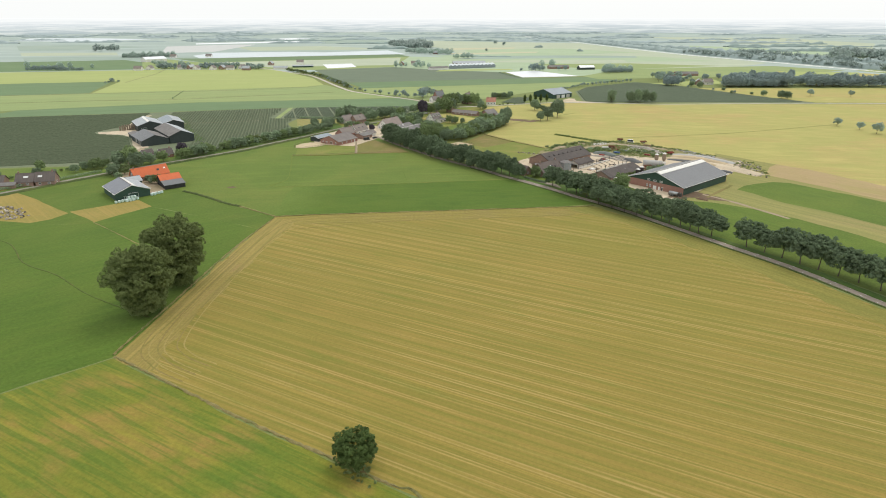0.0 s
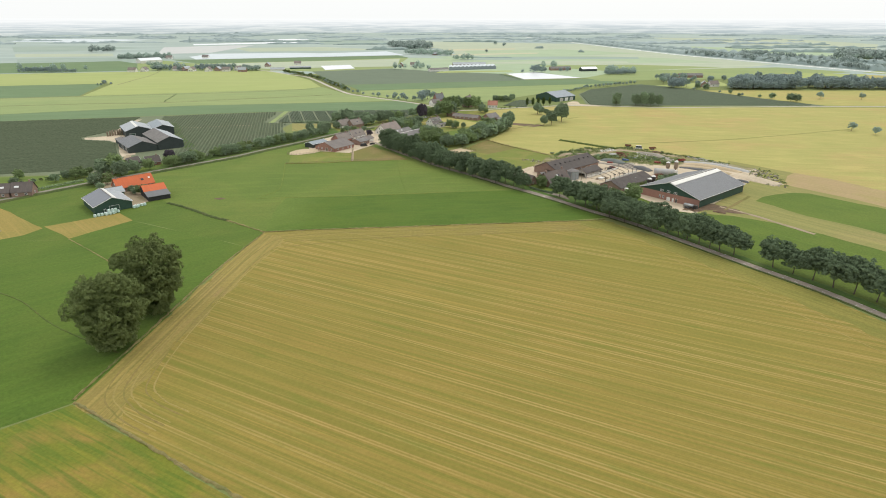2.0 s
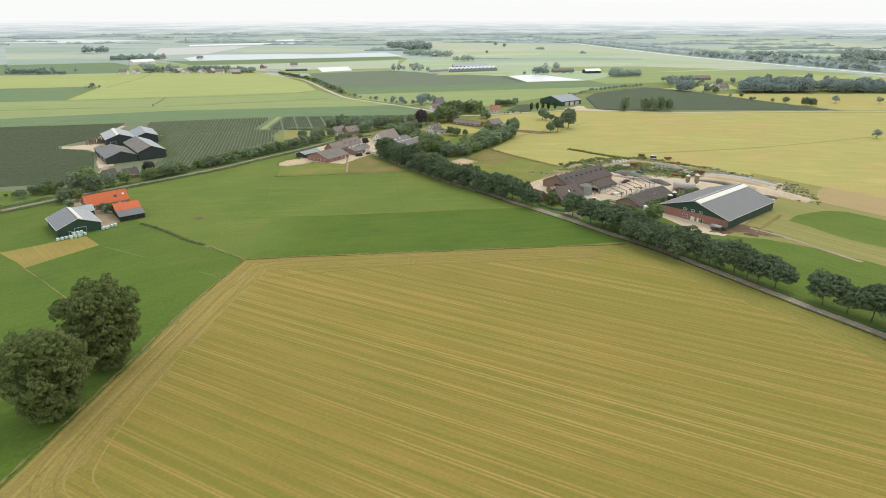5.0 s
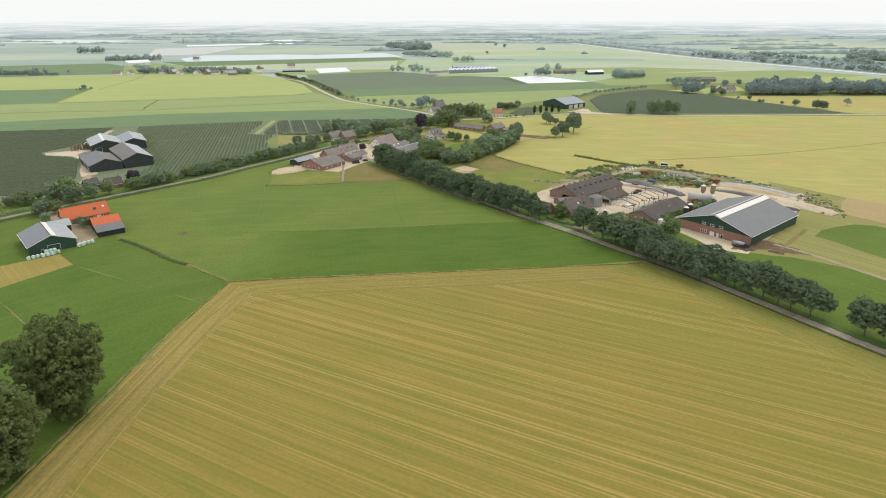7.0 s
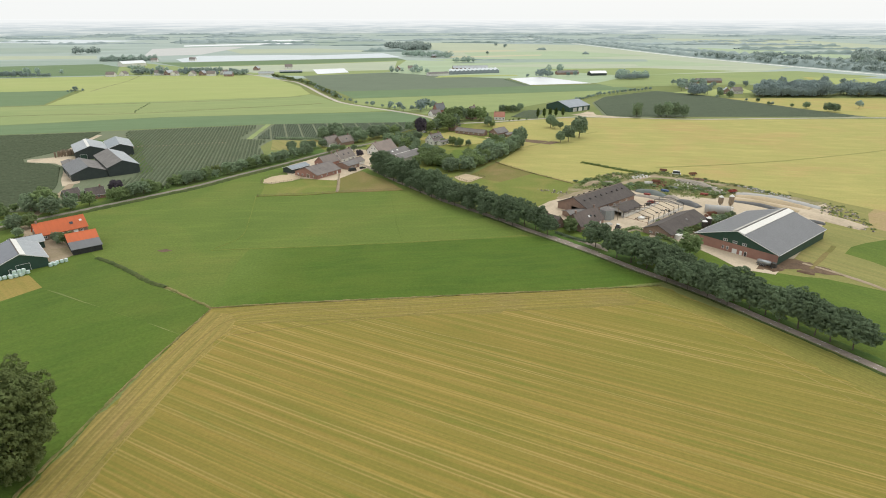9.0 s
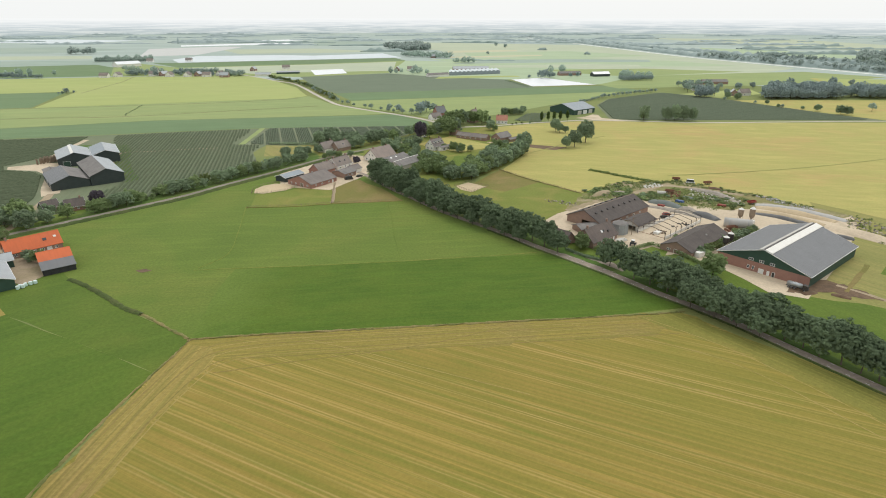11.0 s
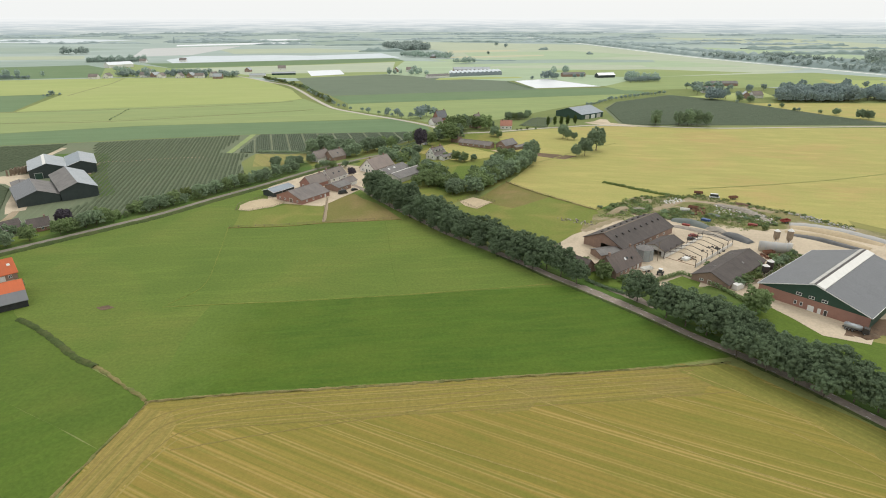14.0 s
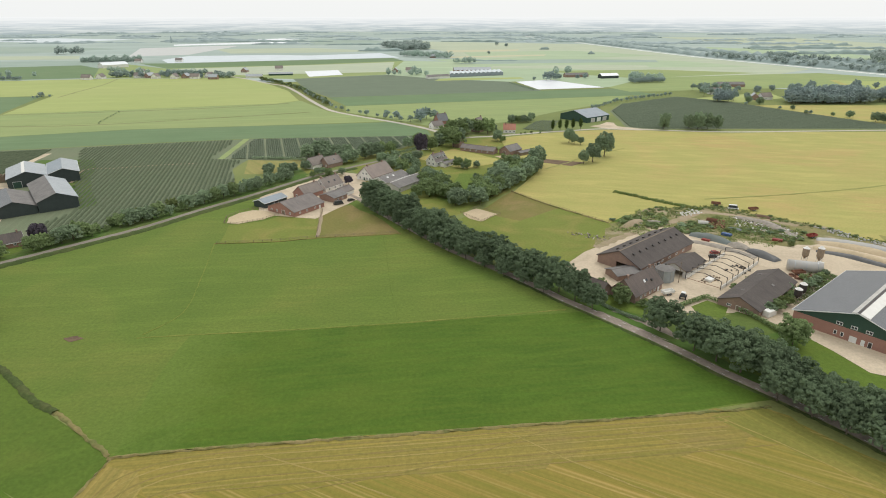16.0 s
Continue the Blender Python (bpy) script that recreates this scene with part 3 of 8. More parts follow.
sheet("field_1", "mown yellow stubble field with long swath lines", "field", [(-87, 287.4), (-62, 291), (-20, 295.2), (24, 299.8), (50, 302.4), (80, 305.6), (101, 281), (122, 252), (134, 231), (148, 198), (170, 145), (210, 40), (190, -60), (60, -60), (-5, 97), (-42, 118), (-99, 153)], "stubble")
sheet("field_2", "wheel-marked straw headland along the field edge", "field", [(-86, 287), (-72, 283), (-78, 255), (-84, 190), (-86, 160), (-80, 142), (-99, 153), (-96, 190), (-92, 240)], "headland_west", 1.6, 4.0)
sheet("field_3", "straw headland with turning tracks along a ditch", "field", [(-87, 287.4), (-62, 291), (-20, 295.2), (24, 299.8), (50, 302.4), (80, 305.6), (86, 298), (60, 289), (-4, 282), (-72, 275)], "headland_north", 2.2, 4.0)
sheet("field_55", "darker green-brown headland along the road", "field", [(80, 305.5), (101, 281), (122, 252), (134, 231), (148, 198), (170, 145), (161, 141), (137, 192), (121, 226), (106, 252), (90, 278), (64, 302)], "headland_east", 1.8, 4.0)
sheet("field_4", "patchy yellow-green rough grass field", "field", [(-99, 152), (-42, 117), (-5, 96), (60, -60), (-260, -60), (-260, 60), (-150, 110), (-120, 134)], "rough_grass")
sheet("field_5", "lush dark green meadow", "field", [(-99, 153), (-121, 134), (-151, 110), (-260, 60), (-330, 120), (-330, 240), (-215, 274), (-178, 276), (-157, 304), (-126, 288), (-105, 277), (-89, 268), (-93, 240), (-96, 190)], "meadow_dark")
sheet("field_6", "green sheep pasture beside the farm", "field", [(-89, 268), (-105, 277), (-126, 288), (-157, 304), (-178, 276), (-215, 274), (-330, 240), (-300, 270), (-255, 324), (-222, 372), (-196, 400), (-150, 455), (-110, 345), (-119, 310), (-86, 288)], "meadow_mid")
sheet("field_7", "broad green meadow between two country roads", "field", [(-87, 287.6), (-62, 291.2), (-20, 295.5), (24, 300.1), (50, 302.7), (84.5, 309.5), (75.5, 321.5), (64.5, 337.5), (46, 360), (29.5, 381), (-2.5, 418.5), (-37.5, 470), (-66, 515), (-100, 518), (-120, 500), (-150, 458), (-176, 424), (-196, 400), (-206, 390), (-166, 352), (-158, 340), (-153, 335), (-132.5, 320), (-117, 309.5), (-104, 300)], "meadow")
sheet("field_8", "lush deep green meadow by the ditch", "field", [(-86, 288.2), (-62, 291.7), (-20, 296), (24, 300.6), (50, 303.2), (83.5, 309), (75, 321.5), (64, 337.5), (44.5, 361.5), (-11, 354.5), (-49, 349.5), (-90, 345.4), (-90, 318)], "meadow_lush", 0.5)
sheet("field_9", "straw-coloured dry grass plot", "field", [(-197, 295.5), (-171, 317), (-158, 305), (-174.5, 278.3)], "dry_grass", 0.4)
sheet("field_10", "dry grass paddock", "field", [(-262, 340), (-239, 325), (-221, 311.5), (-196, 293), (-199, 283), (-206, 277), (-232, 282), (-262, 302)], "dry_grass", 0.5)
sheet("field_11", "grazed horse paddock", "field", [(-110, 430), (-86, 432), (-66, 437), (-70, 484), (-92, 470), (-99, 462), (-114, 456)], "paddock")
sheet("field_12", "bare grazed horse paddock", "field", [(-66, 437), (-26, 443), (-36, 462), (-57, 491), (-69, 485), (-72, 470)], "paddock_bare", 1.0)
sheet("field_13", "rough paddock beside the tree row", "field", [(14, 478), (36, 516), (76, 466), (86, 458), (74, 436), (46, 404), (26, 424), (8, 450), (2, 464)], "paddock")
sheet("field_14", "brown rough grass in a paddock", "field", [(14, 478), (36, 516), (60, 485), (34, 462)], "paddock_bare", 1.2)
sheet("field_15", "broad ripening yellow grain field", "field", [(37, 515), (62, 572), (52, 590), (50, 610), (60, 634), (46, 650), (46, 686), (90, 708), (143, 724), (184, 720), (258, 708), (340, 712), (620, 710), (760, 300), (420, 200), (330, 260), (267, 345), (236, 398), (212, 414), (199, 427), (189, 444), (179, 455), (161, 471), (147, 487), (137, 484), (111, 484), (99, 475), (88, 467), (79, 458), (52, 492)], "wheat")
sheet("field_16", "yellow-green field beyond the farm", "field", [(118, 312), (145, 330), (174, 362), (205, 440), (236, 398), (267, 345), (330, 260), (420, 200), (360, 40), (230, 20), (165, 200), (140, 250)], "wheat_dull")
sheet("field_17", "strip of lush green grass by the tree row", "field", [(78, 330), (112, 346), (124, 322), (150, 312), (166, 300), (180, 284), (216, 222), (235, 140), (190, 130), (160, 200), (130, 252), (100, 296)], "clover", 1.0)
sheet("field_18", "green clover plot in a yellow field", "field", [(175, 339), (183, 347), (193, 352), (205, 356), (214, 354), (229, 334), (300, 240), (262, 200), (202, 296), (188, 312)], "clover", 1.0)
sheet("field_19", "pinkish tan cut strip in a field", "field", [(210, 374), (224, 396), (233, 404), (246, 389), (267, 348), (330, 250), (300, 236), (248, 316), (224, 354)], "tilled", 1.0)
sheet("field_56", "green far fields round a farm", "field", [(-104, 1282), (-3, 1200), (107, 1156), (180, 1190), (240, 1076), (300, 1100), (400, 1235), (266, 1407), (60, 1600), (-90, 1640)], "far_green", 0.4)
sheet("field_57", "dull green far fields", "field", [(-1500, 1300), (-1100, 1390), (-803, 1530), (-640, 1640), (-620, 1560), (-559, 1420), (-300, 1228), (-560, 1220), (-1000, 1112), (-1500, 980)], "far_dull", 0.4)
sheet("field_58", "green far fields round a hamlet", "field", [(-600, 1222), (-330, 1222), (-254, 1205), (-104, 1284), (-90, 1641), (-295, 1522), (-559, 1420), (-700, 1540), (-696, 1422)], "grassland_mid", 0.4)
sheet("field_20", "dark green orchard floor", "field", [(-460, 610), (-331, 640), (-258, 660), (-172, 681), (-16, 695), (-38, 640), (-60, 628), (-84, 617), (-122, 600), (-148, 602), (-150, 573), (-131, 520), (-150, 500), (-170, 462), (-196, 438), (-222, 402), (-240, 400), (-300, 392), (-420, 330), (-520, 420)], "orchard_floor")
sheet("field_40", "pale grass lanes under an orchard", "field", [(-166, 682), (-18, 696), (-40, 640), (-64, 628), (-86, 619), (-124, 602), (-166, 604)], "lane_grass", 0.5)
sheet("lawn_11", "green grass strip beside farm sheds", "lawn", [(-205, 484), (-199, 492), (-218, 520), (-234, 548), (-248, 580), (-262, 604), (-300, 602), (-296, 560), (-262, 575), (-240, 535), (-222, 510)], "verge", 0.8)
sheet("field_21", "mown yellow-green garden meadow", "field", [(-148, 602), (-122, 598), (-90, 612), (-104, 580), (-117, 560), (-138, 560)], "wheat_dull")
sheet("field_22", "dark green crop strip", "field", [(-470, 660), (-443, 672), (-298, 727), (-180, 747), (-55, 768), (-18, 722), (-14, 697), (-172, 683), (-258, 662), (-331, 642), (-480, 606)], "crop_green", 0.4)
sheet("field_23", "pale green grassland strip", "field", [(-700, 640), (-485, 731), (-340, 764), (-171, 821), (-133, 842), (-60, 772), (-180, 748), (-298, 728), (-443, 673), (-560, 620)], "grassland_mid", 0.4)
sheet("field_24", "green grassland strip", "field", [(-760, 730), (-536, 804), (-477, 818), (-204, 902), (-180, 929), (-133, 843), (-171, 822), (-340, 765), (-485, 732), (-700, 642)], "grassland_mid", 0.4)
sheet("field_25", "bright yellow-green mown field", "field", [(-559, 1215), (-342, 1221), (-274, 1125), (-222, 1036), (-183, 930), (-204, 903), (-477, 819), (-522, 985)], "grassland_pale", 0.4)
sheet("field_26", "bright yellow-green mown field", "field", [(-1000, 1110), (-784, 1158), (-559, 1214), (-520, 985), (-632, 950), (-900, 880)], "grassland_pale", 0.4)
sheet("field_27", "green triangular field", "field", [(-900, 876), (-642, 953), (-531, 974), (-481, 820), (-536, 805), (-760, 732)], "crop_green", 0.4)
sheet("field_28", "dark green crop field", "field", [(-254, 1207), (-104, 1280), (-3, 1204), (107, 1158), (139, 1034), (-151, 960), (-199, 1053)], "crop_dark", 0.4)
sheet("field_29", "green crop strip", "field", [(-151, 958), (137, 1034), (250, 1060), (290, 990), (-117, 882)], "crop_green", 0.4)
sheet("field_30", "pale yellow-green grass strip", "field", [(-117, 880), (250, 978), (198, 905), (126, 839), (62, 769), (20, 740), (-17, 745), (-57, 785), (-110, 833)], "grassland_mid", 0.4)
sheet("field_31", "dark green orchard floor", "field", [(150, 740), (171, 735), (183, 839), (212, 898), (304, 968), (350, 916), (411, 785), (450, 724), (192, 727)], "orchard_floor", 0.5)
sheet("field_32", "yellow field behind an orchard", "field", [(345, 886), (640, 881), (900, 880), (900, 700), (620, 720), (450, 726), (411, 787)], "wheat", 0.5)
sheet("field_33", "pale green field", "field", [(-1100, 1390), (-803, 1530), (-696, 1422), (-600, 1224), (-1000, 1115)], "crop_green", 0.4)
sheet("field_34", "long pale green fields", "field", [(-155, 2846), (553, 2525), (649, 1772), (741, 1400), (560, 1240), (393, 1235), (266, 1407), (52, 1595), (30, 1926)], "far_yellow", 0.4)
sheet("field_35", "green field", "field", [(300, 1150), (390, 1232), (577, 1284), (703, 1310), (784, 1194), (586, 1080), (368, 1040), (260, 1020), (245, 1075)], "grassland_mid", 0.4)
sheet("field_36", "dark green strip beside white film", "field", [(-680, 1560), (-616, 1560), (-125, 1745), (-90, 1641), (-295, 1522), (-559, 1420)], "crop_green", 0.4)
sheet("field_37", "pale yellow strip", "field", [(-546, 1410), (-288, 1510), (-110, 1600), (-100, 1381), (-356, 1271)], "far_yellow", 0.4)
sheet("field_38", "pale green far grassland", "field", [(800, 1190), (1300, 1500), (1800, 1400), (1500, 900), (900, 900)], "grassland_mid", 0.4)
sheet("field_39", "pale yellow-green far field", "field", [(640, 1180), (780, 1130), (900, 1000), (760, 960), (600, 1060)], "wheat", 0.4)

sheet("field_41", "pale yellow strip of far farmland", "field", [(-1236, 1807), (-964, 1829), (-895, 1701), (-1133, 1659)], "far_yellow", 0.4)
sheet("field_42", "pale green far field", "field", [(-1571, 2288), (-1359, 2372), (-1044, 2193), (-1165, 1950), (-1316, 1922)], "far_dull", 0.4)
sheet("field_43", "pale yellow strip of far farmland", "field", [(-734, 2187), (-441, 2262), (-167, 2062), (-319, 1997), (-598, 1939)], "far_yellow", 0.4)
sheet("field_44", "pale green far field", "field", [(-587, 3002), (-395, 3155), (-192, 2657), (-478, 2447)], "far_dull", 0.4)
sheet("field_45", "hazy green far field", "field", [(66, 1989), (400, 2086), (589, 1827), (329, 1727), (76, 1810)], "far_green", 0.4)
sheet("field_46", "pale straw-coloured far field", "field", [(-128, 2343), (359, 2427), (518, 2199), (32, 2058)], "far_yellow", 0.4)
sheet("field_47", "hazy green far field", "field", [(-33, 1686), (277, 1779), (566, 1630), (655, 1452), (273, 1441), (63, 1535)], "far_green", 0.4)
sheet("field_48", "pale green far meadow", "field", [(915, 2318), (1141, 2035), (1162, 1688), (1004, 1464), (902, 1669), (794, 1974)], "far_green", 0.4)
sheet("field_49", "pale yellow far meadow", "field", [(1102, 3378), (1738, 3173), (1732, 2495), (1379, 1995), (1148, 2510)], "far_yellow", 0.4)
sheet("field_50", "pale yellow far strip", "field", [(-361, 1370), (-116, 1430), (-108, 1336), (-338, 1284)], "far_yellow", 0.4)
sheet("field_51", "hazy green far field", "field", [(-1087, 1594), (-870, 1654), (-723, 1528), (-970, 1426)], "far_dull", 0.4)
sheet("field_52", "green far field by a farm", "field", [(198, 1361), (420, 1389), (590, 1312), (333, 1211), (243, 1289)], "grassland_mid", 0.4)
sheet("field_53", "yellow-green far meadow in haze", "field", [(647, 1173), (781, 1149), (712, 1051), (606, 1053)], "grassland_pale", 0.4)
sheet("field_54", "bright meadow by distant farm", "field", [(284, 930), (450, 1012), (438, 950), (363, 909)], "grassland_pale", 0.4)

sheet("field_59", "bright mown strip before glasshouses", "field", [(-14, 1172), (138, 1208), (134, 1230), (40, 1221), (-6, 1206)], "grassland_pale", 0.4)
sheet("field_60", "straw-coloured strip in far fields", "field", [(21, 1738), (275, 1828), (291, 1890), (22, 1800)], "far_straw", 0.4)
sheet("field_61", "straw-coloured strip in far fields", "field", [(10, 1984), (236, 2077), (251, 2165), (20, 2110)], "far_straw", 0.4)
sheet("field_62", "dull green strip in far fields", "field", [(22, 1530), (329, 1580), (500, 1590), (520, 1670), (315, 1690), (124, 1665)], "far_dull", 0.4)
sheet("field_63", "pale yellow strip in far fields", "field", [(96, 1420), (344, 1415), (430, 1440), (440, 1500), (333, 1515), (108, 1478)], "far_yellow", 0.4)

# white crop film
for n, pts, mat in ((1, [(117, 1157), (177, 1190), (240, 1075), (137, 1049)], "white_film"), (2, [(-265, 1353), (-206, 1383), (-181, 1282), (-235, 1244)], "white_film"),
                    (3, [(-679, 1674), (-618, 1566), (-353, 1668), (-108, 1760), (-176, 1962), (-359, 1846), (-464, 1876), (-674, 1824)], "pale_film"),
                    (4, [(-822, 1800), (-994, 2233), (-808, 2406), (-723, 2404), (-695, 1881)], "dull_film"), (5, [(-958, 2410), (-568, 2667), (-610, 2859), (-999, 2511)], "white_film"),
                    (6, [(-787, 2864), (-657, 3081), (-694, 3250), (-849, 3087)], "white_film"), (7, [(-1903, 2764), (-2071, 3124), (-1840, 3200), (-1393, 3026), (-1546, 2693)], "pale_film")):
    sheet("crop_film_%d" % n, "white plastic film stretched over crop beds", "crop film", pts, mat, 0.3)

# yards, roads, banks
sheet("farmyard_1", "pale sandy concrete farmyard", "yard", [(46, 404), (46, 396), (58, 384), (70, 372), (78, 360), (99, 360), (112, 346), (120, 322), (132, 316), (150, 334), (178, 366), (200, 392), (212, 414), (194, 424), (179, 436), (160, 448), (140, 462), (118, 470), (102, 458), (65, 425)], "yard", 1.2)
sheet("farmyard_2", "overgrown yard edge with rubble", "yard", [(64, 425), (79, 457), (88, 466), (99, 474), (112, 483), (136, 485), (147, 488), (162, 472), (180, 456), (190, 445), (201, 428), (212, 414), (205, 410), (170, 428), (150, 425), (136, 432), (118, 440), (102, 456), (84, 440)], "scrub_floor", 2.0, 5.0)
sheet("farmyard_3", "gravel yard of the farm sheds", "yard", [(-308, 526), (-291, 536), (-278, 540), (-262, 512), (-239, 474), (-232, 460), (-238, 452), (-246, 464), (-268, 504), (-280, 514), (-303, 518)], "yard", 0.8)
strip("track_8", "pale gravel track beside the sheds", "track", [(-288, 534), (-296, 559), (-303, 590), (-308, 624)], 4.5, 0.15, "yard", 0.4)
sheet("farmyard_4", "paved yard between farm buildings", "yard", [(-196, 350), (-178, 333), (-168, 330), (-164, 342), (-165, 352), (-172, 366), (-190, 374), (-206, 380), (-215, 384), (-222, 378), (-205, 366)], "track", 0.6)
sheet("farmyard_5", "paved village farm yard", "yard", [(-104, 474), (-72, 466), (-55, 500), (-50, 530), (-62, 560), (-80, 566), (-96, 540), (-112, 505)], "yard", 0.6)
sheet("riding_arena_1", "sandy oval riding arena", "riding arena", [(-116, 459), (-118, 468), (-115, 476), (-109, 481), (-101, 479), (-94, 473), (-99, 465), (-110, 458)], "sand", 0.3, 3.0)
sheet("riding_arena_2", "sandy riding arena in a paddock", "riding arena", [(5, 475), (13, 483), (24, 473), (14, 461), (8, 466)], "sand", 0.3, 3.0)
sheet("riding_arena_3", "sand court beside a stable", "riding arena", [(34, 613), (40, 604), (50, 608), (46, 617)], "sand", 0.3, 3.0)
sheet("earth_patch_1", "churned brown earth", "earth", [(127, 322), (134, 329), (141, 335), (149, 333), (156, 324), (160, 315), (152, 316), (145, 322), (137, 321)], "earth", 1.3, 2.0)
sheet("earth_patch_2", "ploughed brown plot", "earth", [(52, 600), (62, 607), (98, 592), (86, 581)], "earth", 0.4)
sheet("earth_patch_3", "small bare reddish patch in a meadow", "earth", [(-131, 344), (-127, 345.5), (-124, 343.5), (-127, 341.5)], "earth", 0.5, 1.0)
sheet("lawn_1", "small green garden lawn", "lawn", [(84, 365), (92, 370), (97, 364), (92, 356), (84, 358)], "meadow", 0.3)
sheet("lawn_12", "shady grass behind the roadside trees", "lawn", [(78, 352), (90, 356), (99, 361), (113, 347), (107, 337), (92, 333)], "verge", 0.4)
sheet("lawn_2", "front lawn of the farmhouse", "lawn", [(50, 371), (58, 362), (68, 356), (74, 362), (64, 366), (56, 374)], "meadow", 0.3)
sheet("lawn_3", "mown lawn of the villa", "lawn", [(-24, 606), (4, 640), (36, 604), (34, 590), (10, 574), (-6, 586)], "wheat", 0.5)
strip("track_1", "sandy wheel track past the barn", "track", [(150, 328), (157, 319), (162, 311), (168, 299), (176, 284)], 2.2, 0.16, "track", 0.4)
strip("track_2", "faint wheel track along the barn", "track", [(150, 322), (162, 334), (176, 348)], 1.8, 0.15, "paddock_bare", 0.4)
strip("track_3", "sandy track round the yard", "track", [(64, 424), (84, 441), (95, 450), (105, 455), (124, 468), (135, 476), (142, 473), (159, 466), (167, 459), (173, 453)], 4.2, 0.17, "track", 0.7, step=2.0)
strip("track_7", "sandy ring worn into weedy ground", "track", [(106 + 7 * math.cos(0.5236 * i), 471.5 + 7 * math.sin(0.5236 * i)) for i in range(13)], 1.8, 0.16, "track", 0.4, step=1.5)
strip("track_4", "gravel drive to the cottages", "track", [(-212, 378), (-218, 388), (-219, 400), (-226, 420), (-228, 436)], 4.0, 0.16, "track", 0.3)
strip("track_5", "field drive to the sheds", "track", [(-228, 432), (-232, 446), (-236, 458)], 4.0, 0.14, "track", 0.3)
strip("track_6", "village side lane", "track", [(-80, 562), (-72, 552), (-68, 540), (-66, 520)], 6, 0.16, "track", 0.3)
strip("road_1", "narrow asphalt country road lined with trees", "road", R1, 3.2, 0.20, "asphalt", 0.12)
sheet("lawn_10", "bright grass in an orchard garden", "lawn", [(6, 560), (18, 560), (20, 540), (14, 522), (0, 490), (-9, 503), (1, 533)], "meadow", 0.6)
strip("verge_1", "dark weedy edge between road and field", "verge", R1[:16], 1.3, 0.12, "ditch_weed", 0.3, shift=2.7, hump=0.12, step=1.5)
strip("verge_2", "grassy road verge under trees", "verge", R1[:16], 3.8, 0.16, "verge", 0.35, shift=-4.0, step=2.0)
strip("road_2", "narrow asphalt country road", "road", R2, 3.1, 0.20, "asphalt_grey", 0.12)
strip("verge_3", "dark weedy verge with a shallow ditch", "verge", R2[:12], 5.0, 0.16, "ditch_weed", 0.4, shift=-4.6, hump=0.5, step=2.0)
strip("verge_4", "grassy road verge", "verge", R2[:11], 2.6, 0.15, "verge", 0.3, shift=3.7)
strip("road_3", "pale country road between fields", "road", R3, 4.8, 0.22, "far_road", 0.2)
strip("road_4", "pale field road", "road", R4, 4.0, 0.22, "far_road", 0.2)
LINES = [(d, [(-74 + 0.6 * d, 138.5 + 0.85 * d), (-87 + 0.8 * d, 147 + 0.7 * d), (-95.5 + 1.1 * d, 160 + 0.4 * d), (-95.2 + d, 195), (-91.5 + d, 240), (-86.5 + d, 272 - 0.5 * d),
               (-80 + 0.9 * d, 284 - 0.8 * d), (-62 + 0.4 * d, 290.4 - d), (-20, 294.6 - d), (24, 299.2 - d), (70 - 0.6 * d, 303.6 - d)]) for d in (1.6, 3.4, 5.6, 7.2, 10.4, 12.2)]
for n, (d, pts) in enumerate(LINES):
    mat = ("rut", "straw_line", "rut", "straw_line", "rut", "straw_line")[n]
    strip("wheel_line_%d" % (n + 1), "wheel line round the edge of mown straw", "wheel track", pts, (0.5, 0.45, 0.6, 0.45, 0.4, 0.45)[n], -0.9, mat, 0.1, step=1.5, seed=n)
for n, pts in enumerate(([(66, 302), (88, 279), (108, 246), (132, 198), (156, 146)], [(40, 297), (80, 276), (102, 244), (126, 196), (150, 142)], [(-66, 276), (-20, 281), (30, 286), (76, 291)], [(-50, 288), (-30, 280), (-4, 268), (20, 257)], [(10, 296), (26, 284), (52, 268), (84, 250)], [(-72, 268), (-50, 274), (-10, 284), (20, 297)])):
    strip("wheel_line_%d" % (n + 7), "turning track in mown straw", "wheel track", pts, 0.42, -0.9, ("straw_line", "rut")[n % 3 == 2], 0.1, step=1.5, seed=20 + n)
for n, pts in enumerate(([(-620, 700), (-440, 740), (-343, 753), (-236, 796), (-150, 835)], [(-640, 780), (-475, 815), (-397, 831), (-261, 869), (-190, 905)], [(-504, 963), (-515, 1040), (-525, 1115), (-550, 1210)], [(-560, 1222), (-345, 1228)])):
    strip("ditch_%d" % (n + 1), "thin dry ditch between fields", "ditch", pts, 1.8, 0.0, "ditch_line", 0.4, step=6.0)
sheet("drive_1", "pale gravel drive of the fruit store", "drive", [(137, 742), (150, 752), (160, 766), (166, 762), (164, 742), (184, 728), (200, 724), (180, 720), (160, 724), (146, 734)], "yard", 0.4)
strip("bank_1", "weedy ditch bank between two fields", "ditch bank", [(-87, 287.2), (-62, 290.8), (-40, 293), (-20, 295), (2, 297.4), (24, 299.6), (50, 302.2), (82, 306)], 0.9, 0.13, "bank", 0.4, hump=0.2, step=1.5)
strip("bank_2", "weedy ditch bank between two fields", "ditch bank", [(-99, 153), (-77, 139.5), (-57, 127), (-39, 116.5), (-24, 108), (-11, 100.5), (-4, 96), (14, 64), (40, -10)], 0.75, 0.13, "bank", 0.3, hump=0.14, step=1.2)
strip("bank_3", "weedy field edge", "ditch bank", [(-100, 154), (-97, 190), (-93, 240), (-86, 287)], 0.7, 0.13, "bank", 0.35, hump=0.14, step=1.5)
